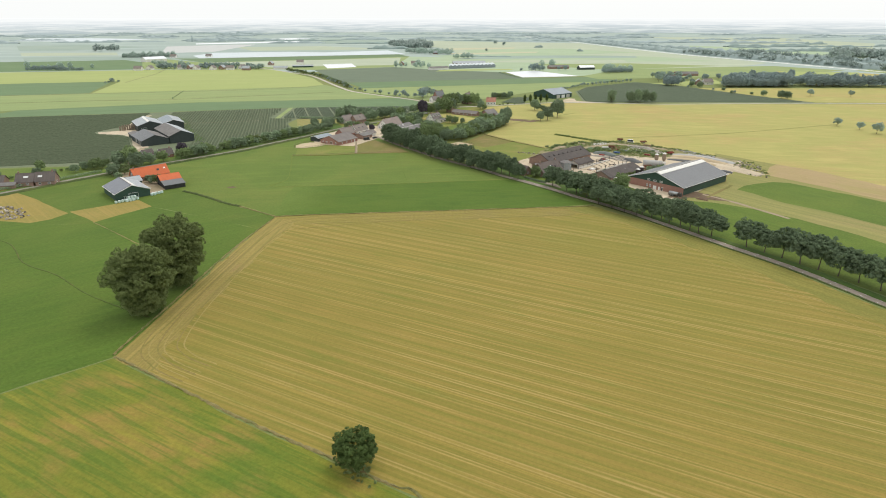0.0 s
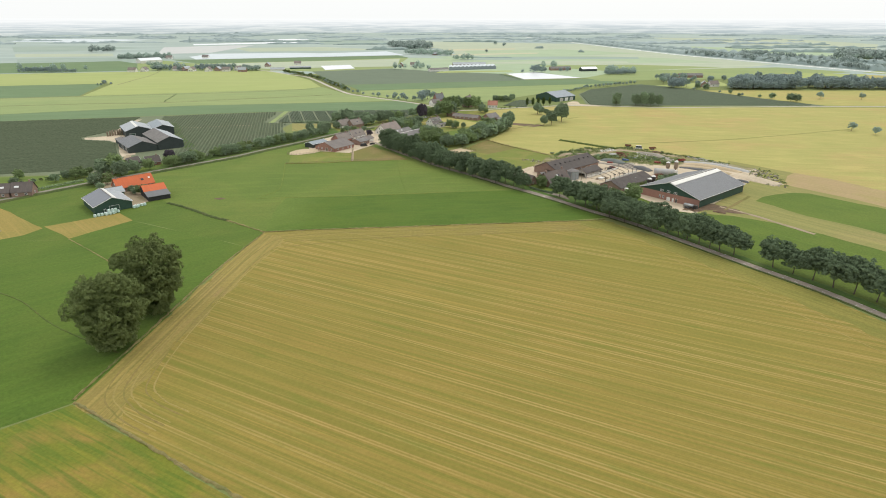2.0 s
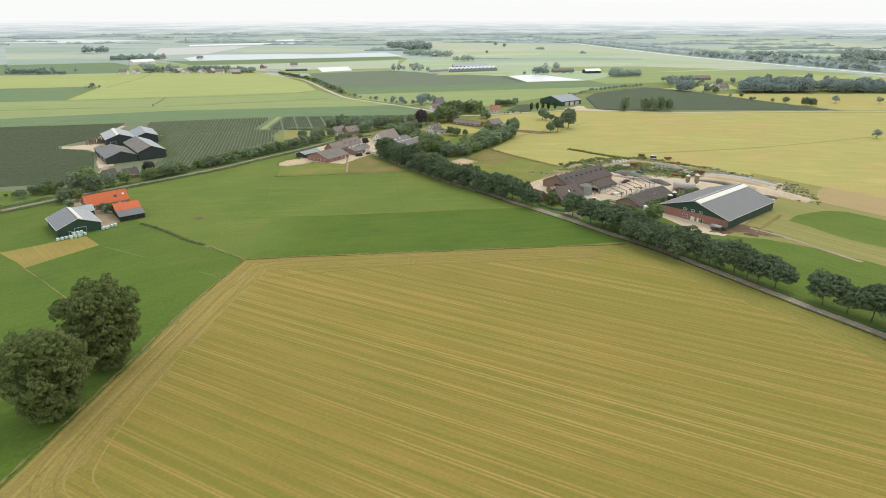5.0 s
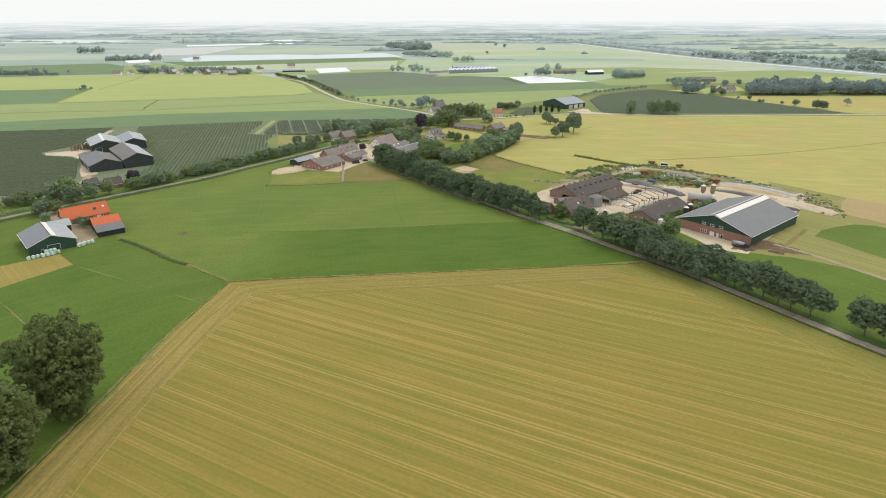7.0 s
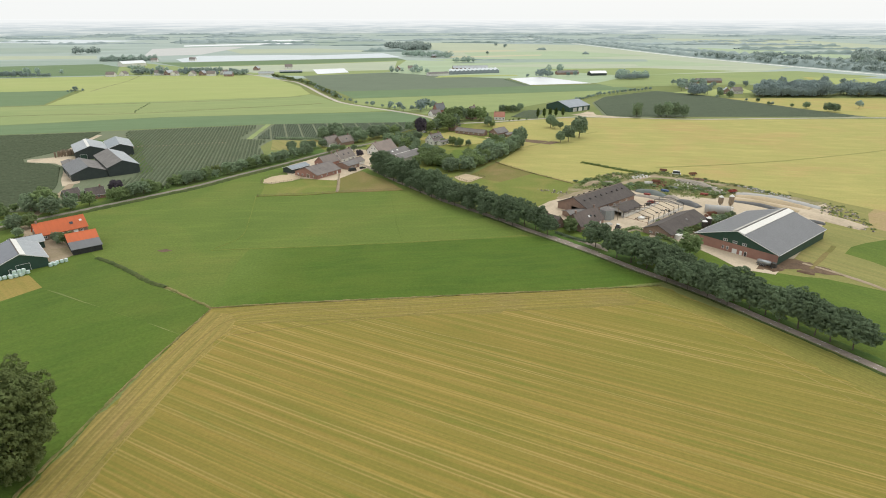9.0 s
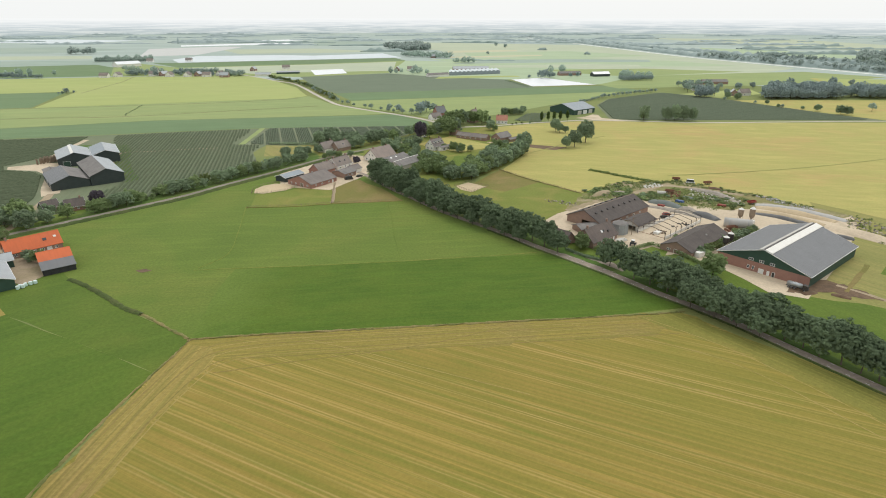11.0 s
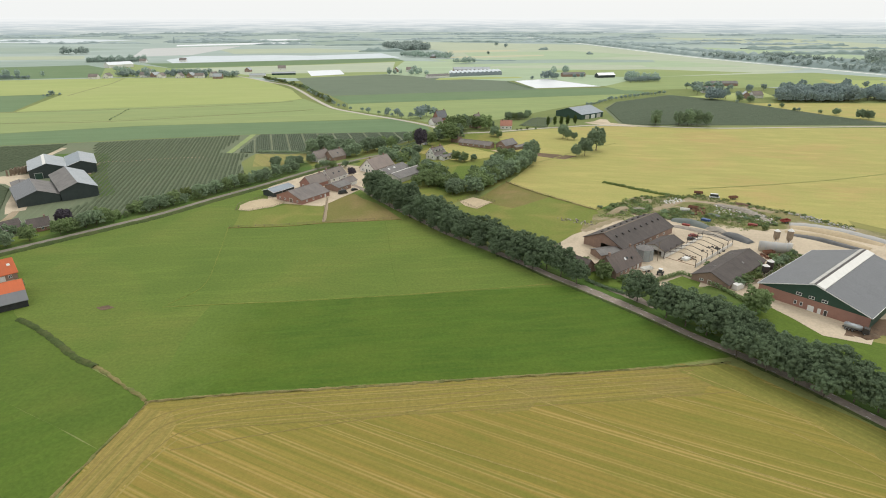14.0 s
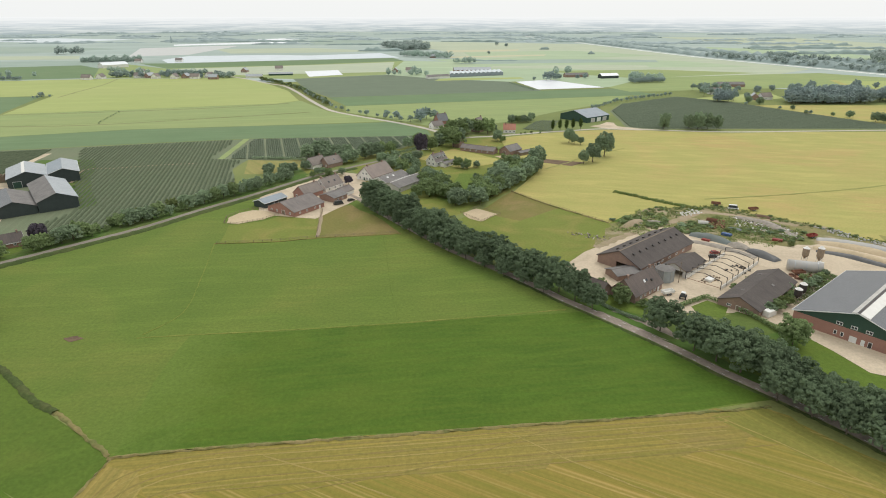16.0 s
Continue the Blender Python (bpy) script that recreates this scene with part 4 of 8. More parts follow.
strip("bank_4", "reedy ditch in a meadow", "ditch bank", [(-153, 335), (-142, 328), (-130, 319), (-119, 310), (-110, 305)], 2.2, 0.12, "ditch_weed", 0.3, hump=0.4, step=1.2)
strip("bank_5", "weedy edge of a meadow", "ditch bank", [(-110, 305), (-98, 296), (-87, 288)], 1.2, 0.12, "bank", 0.4, hump=0.12, step=1.5)
strip("bank_6", "dry grass line across the meadow", "ditch bank", [(-107, 344), (-88, 346), (-49, 350), (-11, 355), (38, 363)], 0.5, -0.5, "paddock", 0.3, step=1.5)
strip("bank_7", "weedy strip between meadow plots", "ditch bank", [(-250, 255), (-203, 252), (-175, 226), (-153, 213), (-130, 195), (-100, 178)], 0.6, -0.5, "bank_green", 0.2, hump=0.04, step=1.5)
strip("bank_15", "worn strip between meadow plots", "ditch bank", [(-174.5, 278), (-153.5, 261), (-134, 245), (-112, 230)], 0.5, -0.5, "bank", 0.2, hump=0.04, step=1.5)
strip("bank_16", "worn line between two pastures", "ditch bank", [(-112, 430), (-108, 412), (-103, 388), (-99, 362), (-106, 346)], 0.3, -0.5, "meadow_worn", 0.2, step=1.5)
strip("bank_17", "trodden line across a meadow", "ditch bank", [(-34, 438), (-30, 410), (-26, 380), (-22, 356)], 0.4, -0.5, "meadow", 0.25, step=2.0)
sheet("drive_2", "pale paved farm entrance beside the road", "drive", [(49, 362), (55, 362), (62, 357), (69, 351), (71, 342), (67.5, 340), (60, 348), (52, 357.5)], "asphalt", 0.4, 3.0)
strip("bank_8", "rough grass line between paddocks", "ditch bank", [(-112, 430), (-86, 432), (-66, 437), (-26, 443)], 0.6, 0.15, "paddock_bare", 0.3, hump=0.1, step=1.5)
strip("bank_9", "weedy field boundary", "ditch bank", [(36, 517), (52, 492), (79, 458)], 0.9, 0.15, "bank", 0.3, hump=0.25, step=1.5)
strip("bank_10", "overgrown strip of weeds in a grain field", "ditch bank", [(98, 516), (109, 505), (120, 494), (136, 480)], 3.6, 0.15, "bank_green", 0.8, hump=0.7, step=1.5)
strip("bank_11", "faint tramline across a grain field", "ditch bank", [(146, 500), (202, 510), (272, 529), (380, 570)], 1.4, 0.10, "tramline", 0.4)
strip("bank_12", "faint grassy field boundary", "ditch bank", [(66, 573), (84, 590), (104, 612), (140, 640)], 1.2, 0.12, "tramline", 0.4)
strip("bank_13", "grass path through an orchard", "ditch bank", [(-173, 681), (-171, 642), (-169, 604)], 4.5, 0.14, "grassland_mid", 0.3)
strip("bank_14", "worn sandy path in a paddock", "ditch bank", [(-72, 484), (-70, 470), (-67.5, 452), (-66, 439)], 1.6, -0.4, "track", 0.3)
strip("bank_18", "pale earth path through an orchard", "ditch bank", [(-241, 538), (-251, 572), (-232, 577), (-209, 585), (-182, 591)], 1.6, 0.3, "track", 0.3)
strip("canal_road", "pale embankment road along a tree belt", "road", [(400, 4000), (500, 3100), (565, 2580), (659, 1799), (762, 1416), (821, 1205), (930, 900)], 9, 0.6, "pale_road", 0.2)

# ---------------- trees ----------------
def leaf_cloud(rng, lobes, count, size, flat=0.35):
    """Many leaf clumps over and inside a set of lobes: (x, y, z, rx, ry, rz)."""
    lob = np.array(lobes)
    area = (lob[:, 3] * lob[:, 4] + lob[:, 3] * lob[:, 5] + lob[:, 4] * lob[:, 5])
    pick = rng.choice(len(lob), count, p=area / area.sum())
    d = rng.normal(size=(count, 3))
    d /= np.linalg.norm(d, axis=1, keepdims=True)
    low = d[:, 2] < -0.25
    d[low, 2] *= 0.5
    rad = rng.uniform(0.72, 1.06, (count, 1))
    c = lob[pick, :3] + d * lob[pick, 3:] * rad
    nrm = d * 1.0 + rng.normal(size=(count, 3)) * 0.5 + np.array([0, 0, 0.35])
    nrm /= np.linalg.norm(nrm, axis=1, keepdims=True)
    side = np.cross(nrm, rng.normal(size=(count, 3)))
    side /= np.linalg.norm(side, axis=1, keepdims=True)
    up = np.cross(nrm, side)
    s = size * rng.uniform(0.6, 1.35, (count, 1))
    h = s * rng.uniform(0.55, 1.0, (count, 1))
    tip = nrm * s * flat * rng.uniform(-1, 1, (count, 1))
    quad = np.stack([c - side * s - up * h, c + side * s * 0.7 - up * h * 0.8 + tip, c + side * s * 0.9 + up * h, c - side * s * 0.6 + up * h * 0.9 + tip], 1)
    return quad.reshape(-1, 3)


def clump_cloud(rng, lobes, count, size, clump=1.0, per=36):
    """A crown of leafy clumps: small domes of leaves over the outside of the lobes, and a loose core."""
    lob = np.array(lobes)
    area = (lob[:, 3] * lob[:, 4] + lob[:, 3] * lob[:, 5] + lob[:, 4] * lob[:, 5])
    n = max(8, int(count / per * 1.7))
    pick = rng.choice(len(lob), n, p=area / area.sum())
    d = rng.normal(size=(n, 3))
    d /= np.linalg.norm(d, axis=1, keepdims=True)
    low = d[:, 2] < -0.3
    d[low, 2] *= 0.5
    c = lob[pick, :3] + d * lob[pick, 3:] * rng.uniform(0.86, 1.1, (n, 1))
    inner = (np.sum(((c[:, None, :] - lob[None, :, :3]) / (lob[None, :, 3:] * 0.86)) ** 2, 2) < 1).any(1)
    c, d = c[~inner], d[~inner]
    n = len(c)
    m = max(10, int(count * 0.82 / max(1, n)))
    out = d + np.array([0, 0, 0.55])
    out /= np.linalg.norm(out, axis=1, keepdims=True)
    r = clump * rng.uniform(0.55, 1.3, (n, 1, 1)) * np.array([1.0, 1.0, 0.72])
    k = rng.normal(size=(n, m, 3)) + out[:, None, :] * 1.1
    k /= np.linalg.norm(k, axis=2, keepdims=True)
    pos = (c[:, None, :] + k * r * rng.uniform(0.7, 1.05, (n, m, 1))).reshape(-1, 3)
    nrm = k.reshape(-1, 3) + rng.normal(size=(n * m, 3)) * 0.4 + np.array([0, 0, 0.25])
    core = leaf_cloud(rng, [(*q[:3], *(q[3:] * 0.84)) for q in lob], int(count * 0.18), size * 1.5)
    nrm /= np.linalg.norm(nrm, axis=1, keepdims=True)
    side = np.cross(nrm, rng.normal(size=nrm.shape))
    side /= np.linalg.norm(side, axis=1, keepdims=True)
    up = np.cross(nrm, side)
    h = size * rng.uniform(0.6, 1.35, (len(pos), 1))
    w = h * rng.uniform(0.55, 0.9, (len(pos), 1))
    quad = np.stack([pos - side * h, pos - up * w, pos + side * h, pos + up * w], 1).reshape(-1, 3)
    return np.concatenate([quad, core])


def leaf_mesh(verts, material):
    me = bpy.data.meshes.new("mesh")
    n = len(verts) // 4
    me.from_pydata(verts.tolist(), [], np.arange(4 * n).reshape(-1, 4).tolist())
    me.materials.append(M[material])
    return me


def make_tree(name, label, height, width, clear, leaf, count, size, seed, lobes=16, trunk_r=0.3, spread=0.62, squash=1.0, low=-0.62, lump=1.0, skirt=0, rough=0.16, clump=None):
    """One tree: a tapered trunk with limbs, and a lobed crown of leaf clumps."""
    rng = np.random.default_rng(seed)
    root = tagged(new(name), label, "tree")
    bm = bmesh.new()
    top = clear + (height - clear) * 0.55
    bend = rng.uniform(-0.3, 0.3, 2)
    mid = (bend[0], bend[1], clear)
    tube(bm, (0, 0, -0.3), mid, trunk_r * 1.25, trunk_r * 0.85, 9, False)
    tube(bm, mid, (bend[0] * 2, bend[1] * 2, top), trunk_r * 0.85, trunk_r * 0.3, 8, False)
    rx, rz = width / 2, (height - clear) / 2
    zc = clear + rz
    lob = [(0, 0, zc - rz * 0.05, rx * spread, rx * spread, rz * 0.78)]
    for i in range(lobes):
        a = 2.39996 * i + rng.uniform(-0.3, 0.3)
        u = low + (0.8 - low) * (i + 0.5) / lobes
        ring = math.sqrt(max(0.05, 1 - u * u))
        r = rng.uniform(0.26, 0.42) * lump
        k = (1 - r * 0.9) * rng.uniform(0.98 - rough, 0.98 + rough)
        p = (math.cos(a) * ring * rx * k, math.sin(a) * ring * rx * k, zc + u * rz * k)
        lob.append((*p, rx * r, rx * r, min(rx, rz) * r * squash))
        if i % max(2, lobes // 8) == 0 and u < 0.5:
            s = (bend[0] * 1.2, bend[1] * 1.2, clear + (p[2] - clear) * 0.35)
            tube(bm, s, (p[0] * 0.85, p[1] * 0.85, p[2]), trunk_r * 0.34, trunk_r * 0.1, 6, False)
    for i in range(skirt):
        a = 2.39996 * i
        k = rx * (0.25 + 0.3 * i / skirt)
        lob.append((math.cos(a) * k, math.sin(a) * k, height * (0.07 + 0.2 * i / skirt), rx * 0.3, rx * 0.3, height * 0.1))
    part("trunk", bm, "bark", root, "grey-brown bark", True)
    crown = new("crown", leaf_mesh(clump_cloud(rng, lob, count, size, clump) if clump else leaf_cloud(rng, lob, count, size), leaf))
    crown.parent = root
    return root


def away(ob):
    """Takes a finished pattern thing out again, once its copies stand."""
    for o in (*ob.children_recursive, ob):
        bpy.data.objects.remove(o)


def plant(proto, x, y, s, rng, label="", group="", tall=None):
    t = copy_thing(proto, pose(x, y, 0, 0, 0, rng.uniform(0, 360)) @ Matrix.Diagonal((s, s, (tall or s), 1)))
    return tagged(t, label, group=group)


rng = random.Random(11)
row_kinds = [make_tree("roadside_tree", "broad dark green roadside tree", 14.0, 12.6, 1.3, "leaf_row", 9000, 0.27, 20 + i, 26, 0.26, 0.7, low=-0.75, rough=0.22, clump=0.95) for i in range(4)]
open_kinds = [make_tree("roadside_tree", "broad dark green roadside tree on a bare trunk", 13.4, 12.8, 2.3, "leaf_row", 8500, 0.27, 30 + i, 24, 0.24, 0.7, low=-0.62, rough=0.22, clump=0.95) for i in range(3)]
oak_kinds = [make_tree("field_oak", "large dense oak at a field edge", 25, 20, 0.2, "leaf_oak", 52000, 0.22, 40 + i, 46, 0.6, 0.62, low=-0.9, lump=0.78, skirt=12, rough=0.3, clump=0.85) for i in range(2)]
lone_kind = make_tree("lone_tree", "small round dense tree on a ditch bank", 10.0, 9.6, 0.3, "leaf_dark", 13000, 0.19, 51, 40, 0.25, 0.92, low=-0.85, rough=0.06, clump=0.6)
field_kind = make_tree("field_tree", "dense round dark green tree", 10.5, 8.2, 0.9, "leaf", 8000, 0.24, 52, 28, 0.25, 0.85, low=-0.8, rough=0.12, clump=0.7)
mid_kinds = [make_tree("garden_tree", "leafy green garden tree", 10, 9.0, 0.4, ("leaf", "leaf_light", "leaf")[i], 3800, 0.3, 60 + i, 16, 0.2, low=-0.8, rough=0.26, clump=0.85) for i in range(3)]
bush_kinds = [make_tree("shrub", "dense green roadside shrub", 4.2, 4.6, 0.2, ("leaf_light", "leaf", "leaf_oak")[i], 1300, 0.24, 70 + i, 9, 0.08, rough=0.28, clump=0.5) for i in range(3)]
copper_kind = make_tree("copper_beech", "dark purple-leaved copper beech tree", 13, 10, 1.0, "leaf_copper", 3000, 0.42, 81, 16, 0.3)
poplar_kind = make_tree("poplar", "slim upright dark poplar", 12, 3.8, 0.2, "leaf_dark", 3000, 0.26, 83, 18, 0.2, low=-0.9)
far_kinds = [make_tree("distant_tree", "leafy green tree in the distance", 14, 12, 1.5, "leaf_far_hazed", 1300, 0.55, 90 + i, 12, 0.3, clump=1.2) for i in range(3)]


def along(pts, gap, shift, jitter):
    """Places along a line, gap metres apart, shift metres to its left."""
    line = [Vector(p) for p in pts]
    out, carry = [], 0.0
    for p, q in zip(line, line[1:]):
        d = q - p
        L = d.length
        d /= L
        s = carry
        while s < L:
            c = p + d * (s + rng.uniform(-jitter, jitter)) + Vector((-d.y, d.x)) * (shift + rng.uniform(-jitter, jitter))
            out.append((c.x, c.y))
            s += gap
        carry = s - L
    return out


# tree row on the road, in groups with gaps between them
ROW = "row of roadside trees"
for pts, gap, shift, size in (([(123, 256), (118, 262), (107, 280), (97, 296.5), (88, 309)], 5.8, -3.0, 0.98),
                              ([(36, 375), (31, 382), (21, 394.5), (-1, 420), (-15, 440), (-36, 471), (-50, 496)], 6.8, -2.6, 1.04),
                              ([(34, 378), (21, 394.5), (-1, 420), (-15, 440), (-36, 471), (-48, 492)], 11.0, 2.4, 0.66)):
    for x, y in along(pts, gap, shift, 0.6):
        s = size * rng.uniform(0.84, 1.12)
        plant(rng.choice(open_kinds if y < 272 else row_kinds), x, y, s, rng, group=ROW, tall=s * rng.uniform(0.88, 1.1))
for x, y, s in ((135, 244, 0.95), (139.5, 237.5, 0.8), (144, 231.5, 1.0), (148, 225, 1.08), (152, 219, 1.05), (156, 212.5, 0.95), (160, 206, 0.9), (163.5, 199, 1.0), (167, 191.5, 0.95), (170.5, 183, 1.0), (174, 174, 0.95)):
    plant(rng.choice(open_kinds), x, y, s, rng, group=ROW)
for x, y, s in ((85, 308.5, 0.82), (90.5, 301.5, 0.85), (95, 294.5, 0.78), (99.5, 288, 0.74)):
    plant(rng.choice(open_kinds), x, y, s, rng, "broad dark tree with a bare trunk beside the road", ROW)
for x, y, s in ((66.5, 347.5, 0.92), (72.5, 334.5, 0.95), (77, 328.5, 1.0), (81.5, 322.5, 1.02), (86.5, 316, 0.95), (80, 333, 0.74), (85.5, 327, 0.8), (90, 321.5, 0.82), (93.5, 316, 0.75)):
    plant(rng.choice(row_kinds), x, y, s, rng, "broad dark tree by the farm entrance", ROW)
for x, y, s in ((42.5, 370, 0.9), (47.5, 363, 0.78)):
    plant(row_kinds[1], x, y, s, rng, group=ROW)
plant(mid_kinds[1], 106, 338, 1.05, rng, "bright green round tree beside the barn")
plant(mid_kinds[1], 58.5, 367, 0.8, rng, "bushy green tree in front of the farmhouse")
plant(oak_kinds[0], -102.5, 181.5, 1.0, rng, tall=1.1)
plant(oak_kinds[1], -100.5, 204.5, 0.97, rng, tall=1.18)
plant(lone_kind, -20, 106.5, 1.0, rng)
# belt along the western road
for x, y in along([(-185, 416), (-165, 446), (-148, 470), (-132, 494), (-114, 520), (-97, 547)], 4.4, 5.5, 1.4):
    k = rng.choice(mid_kinds + bush_kinds[:1])
    plant(k, x, y, rng.uniform(0.6, 0.95), rng, group="belt of trees along the road")
for x, y in along([(-182, 424), (-150, 474), (-120, 520)], 6, 9.5, 1.5):
    plant(rng.choice(bush_kinds), x, y, rng.uniform(0.8, 1.5), rng, group="belt of trees along the road")
for x, y in along([(-330, 310), (-300, 350), (-268, 356), (-240, 380), (-222, 402), (-196, 430)], 5, 9, 2.5):
    plant(rng.choice(mid_kinds + bush_kinds), x, y, rng.uniform(0.35, 0.7), rng, group="garden trees by the cottages")
for x, y, s in ((-209, 395, 1.1), (-217, 402, 1.35), (-213, 371, 0.85), (-208, 375, 0.8), (-216, 376, 0.7), (-270, 386, 0.7), (-183, 356, 0.5), (-180, 353, 0.45), (-241, 388, 0.6), (-231, 391, 0.6), (-226, 404, 1.0), (-222, 398, 1.0), (-205, 405, 0.8), (-199, 412, 0.8), (-176, 352, 0.62), (-168, 358, 0.5), (-205, 362, 0.5), (-235, 388, 0.7), (-243, 380, 0.6)):
    plant(rng.choice(mid_kinds), x, y, s, rng)
plant(copper_kind, -193, 431, 0.85, rng)
plant(copper_kind, -21, 613, 1.1, rng, tall=1.5)
plant(copper_kind, -64, 531, 0.55, rng)
# village gardens and small wood
for x, y, s in ((-104, 603, 1.25), (-96, 618, 1.3), (-82, 602, 1.2), (-74, 590, 1.0), (-62, 606, 1.25), (-54, 612, 1.2), (-48, 590, 0.9), (-40, 580, 0.9), (-30, 582, 1.0), (-24, 596, 0.9),
                (-34, 566, 0.8), (-14, 634, 1.2), (-6, 652, 1.1), (-20, 660, 0.9), (-2, 585, 0.5), (6, 578, 0.8), (12, 574, 0.75)):
    plant(rng.choice(mid_kinds[:2] + mid_kinds[:1]), x, y, s, rng, "leafy green village tree", "village trees")
def scatter(poly, n, gap):
    xs, ys = [p[0] for p in poly], [p[1] for p in poly]
    out = []
    for _ in range(n * 60):
        x, y = rng.uniform(min(xs), max(xs)), rng.uniform(min(ys), max(ys))
        inside = False
        for (x0, y0), (x1, y1) in zip(poly, poly[1:] + poly[:1]):
            if (y0 > y) != (y1 > y) and x < (x1 - x0) * (y - y0) / (y1 - y0) + x0:
                inside = not inside
        if inside and all((x - a) ** 2 + (y - b) ** 2 > gap * gap for a, b in out):
            out.append((x, y))
            if len(out) == n:
                break
    return out


for x, y in scatter([(14, 488), (34, 522), (62, 568), (54, 580), (36, 574), (26, 540), (10, 505)], 44, 4.2):
    plant(rng.choice(mid_kinds), x, y, rng.uniform(0.8, 1.15), rng, "tree in a small wood", "small wood")
for x, y in scatter([(-22, 520), (2, 486), (10, 496), (-2, 530), (-10, 556), (-30, 560)], 18, 5):
    plant(rng.choice(mid_kinds), x, y, rng.uniform(0.6, 1.0), rng, "tree in a small wood", "small wood")
for x, y in scatter([(-22, 506), (-14, 500), (-2, 504), (-6, 542), (-13, 548), (-16, 520)], 10, 5):
    plant(rng.choice(mid_kinds), x, y, rng.uniform(0.6, 0.95), rng, "tree in a small wood", "small wood")
for x, y in scatter([(-2, 500), (14, 490), (30, 540), (10, 572), (-6, 560)], 10, 4):
    plant(rng.choice(bush_kinds), x, y, rng.uniform(0.5, 1.1), rng, "shrub in an orchard garden", "small wood")
for poly, n, gap, lo, hi in (([(-50, 604), (-24, 640), (-4, 676), (-12, 692), (-46, 652), (-66, 620)], 8, 6, 0.6, 1.0), ([(-36, 562), (-14, 572), (-18, 602), (-36, 606), (-54, 588)], 9, 6, 0.6, 1.0),
                             ([(2, 566), (30, 556), (54, 578), (44, 592), (14, 580)], 8, 6, 0.5, 0.8),
                             ([(62, 756), (78, 762), (94, 772), (90, 780), (74, 774), (62, 768)], 9, 4, 0.5, 0.85), ([(-112, 604), (-92, 622), (-66, 612), (-70, 592), (-84, 594)], 7, 7, 0.8, 1.2), ([(-122, 556), (-100, 566), (-98, 574), (-124, 570)], 8, 4, 0.5, 0.8),
                             ([(40, 712), (48, 724), (44, 736), (34, 728)], 4, 5, 0.5, 0.8), ([(-90, 545), (-70, 556), (-74, 566), (-92, 560)], 5, 4, 0.4, 0.6)):
    for x, y in scatter(poly, n, gap):
        plant(rng.choice(mid_kinds[:2] + mid_kinds[:1] + mid_kinds[2:]), x, y, rng.uniform(lo, hi), rng, "leafy green village tree", "village trees")
for x, y, s in ((60, 575, 1.5), (54, 560, 1.2), (96, 588, 0.95), (104, 594, 1.3), (117, 612, 1.75), (101, 663, 1.15), (104, 657, 0.85), (109, 655, 0.65)):
    plant(field_kind, x, y, s * 0.95, rng, "dark round field tree", "field trees", tall=s * 1.05)
for x, y, s in ((4, 645, 1.65), (8, 656, 1.5), (-2, 668, 1.4), (11, 690, 1.6), (16, 704, 1.55), (4, 706, 1.3), (36, 704, 1.45), (29, 710, 1.3), (42, 672, 1.0), (46, 667, 0.6), (31, 731, 1.0), (23, 736, 0.9)):
    plant(rng.choice(mid_kinds[:2]), x, y, s, rng, "tall leafy village tree", "village trees")
for x, y, s in ((70, 704, 0.5), (76, 706, 0.6), (84, 706, 0.5), (66, 702, 0.4)):
    plant(rng.choice(bush_kinds), x, y, s, rng, "clipped shrub by a garden path", "village trees")
for x, y in ((97, 717), (104, 719), (110, 719), (117, 723), (125, 727)):
    plant(poplar_kind, x, y, 1.0, rng, group="row of poplars")
for x, y, s in ((202, 724, 1.15), (204, 728, 0.9), (225, 724, 1.05), (234, 724, 1.2), (243, 724, 1.15), (252, 724, 1.0), (239, 728, 1.0), (229, 728, 0.9)):
    plant(mid_kinds[0], x, y, s, rng, "dark tree clump by the orchard", "orchard trees", tall=s * 1.45)
for x, y, s in ((372, 560, 0.6), (380, 540, 0.55), (382, 520, 0.75), (386, 505, 0.8), (392, 480, 0.8)):
    plant(far_kinds[1], x, y, s, rng, "dark hedge tree in a grain field", "field trees")
for x, y in along([(2, 488), (14, 497), (33, 524)], 3.6, 0, 1.2):
    plant(rng.choice(bush_kinds + mid_kinds[:1]), x, y, rng.uniform(0.7, 1.1), rng, "leafy shrub at a garden edge", "small wood")
# young trees on the pale road
for i, (x, y) in enumerate(along(R3[3:9], 17, -8, 3)):
    plant(far_kinds[i % 3], x, y, rng.uniform(0.28, 0.5), rng, "small young roadside tree", "road trees")
for x, y, s in ((-62, 800, 0.55), (-28, 778, 0.7), (-36, 770, 0.5), (-20, 786, 0.9), (-12, 780, 0.8)):
    plant(far_kinds[1], x, y, s, rng, "leafy roadside tree by the lane", "road trees")
for x, y in along([(170, 850), (212, 905), (306, 975)], 9, 4, 1.0) + along([(352, 922), (412, 792)], 40, -8, 5):
    plant(rng.choice(far_kinds), x, y, rng.uniform(0.28, 0.45), rng, "young tree at the orchard edge", "orchard edge trees")
for x, y, s in ((419, 790, 0.75), (429, 765, 1.0), (435, 761, 0.9), (410, 803, 0.4), (391, 820, 0.4), (393, 849, 0.5), (376, 889, 0.9), (371, 906, 0.8)):
    plant(mid_kinds[0], x, y, s * 1.1, rng, "single tree in a field", "field trees")
for x, y in along([(480, 800), (600, 790)], 60, -14, 12):
    plant(rng.choice(far_kinds), x, y, rng.uniform(0.5, 0.8), rng, "single tree in a field", "field trees")


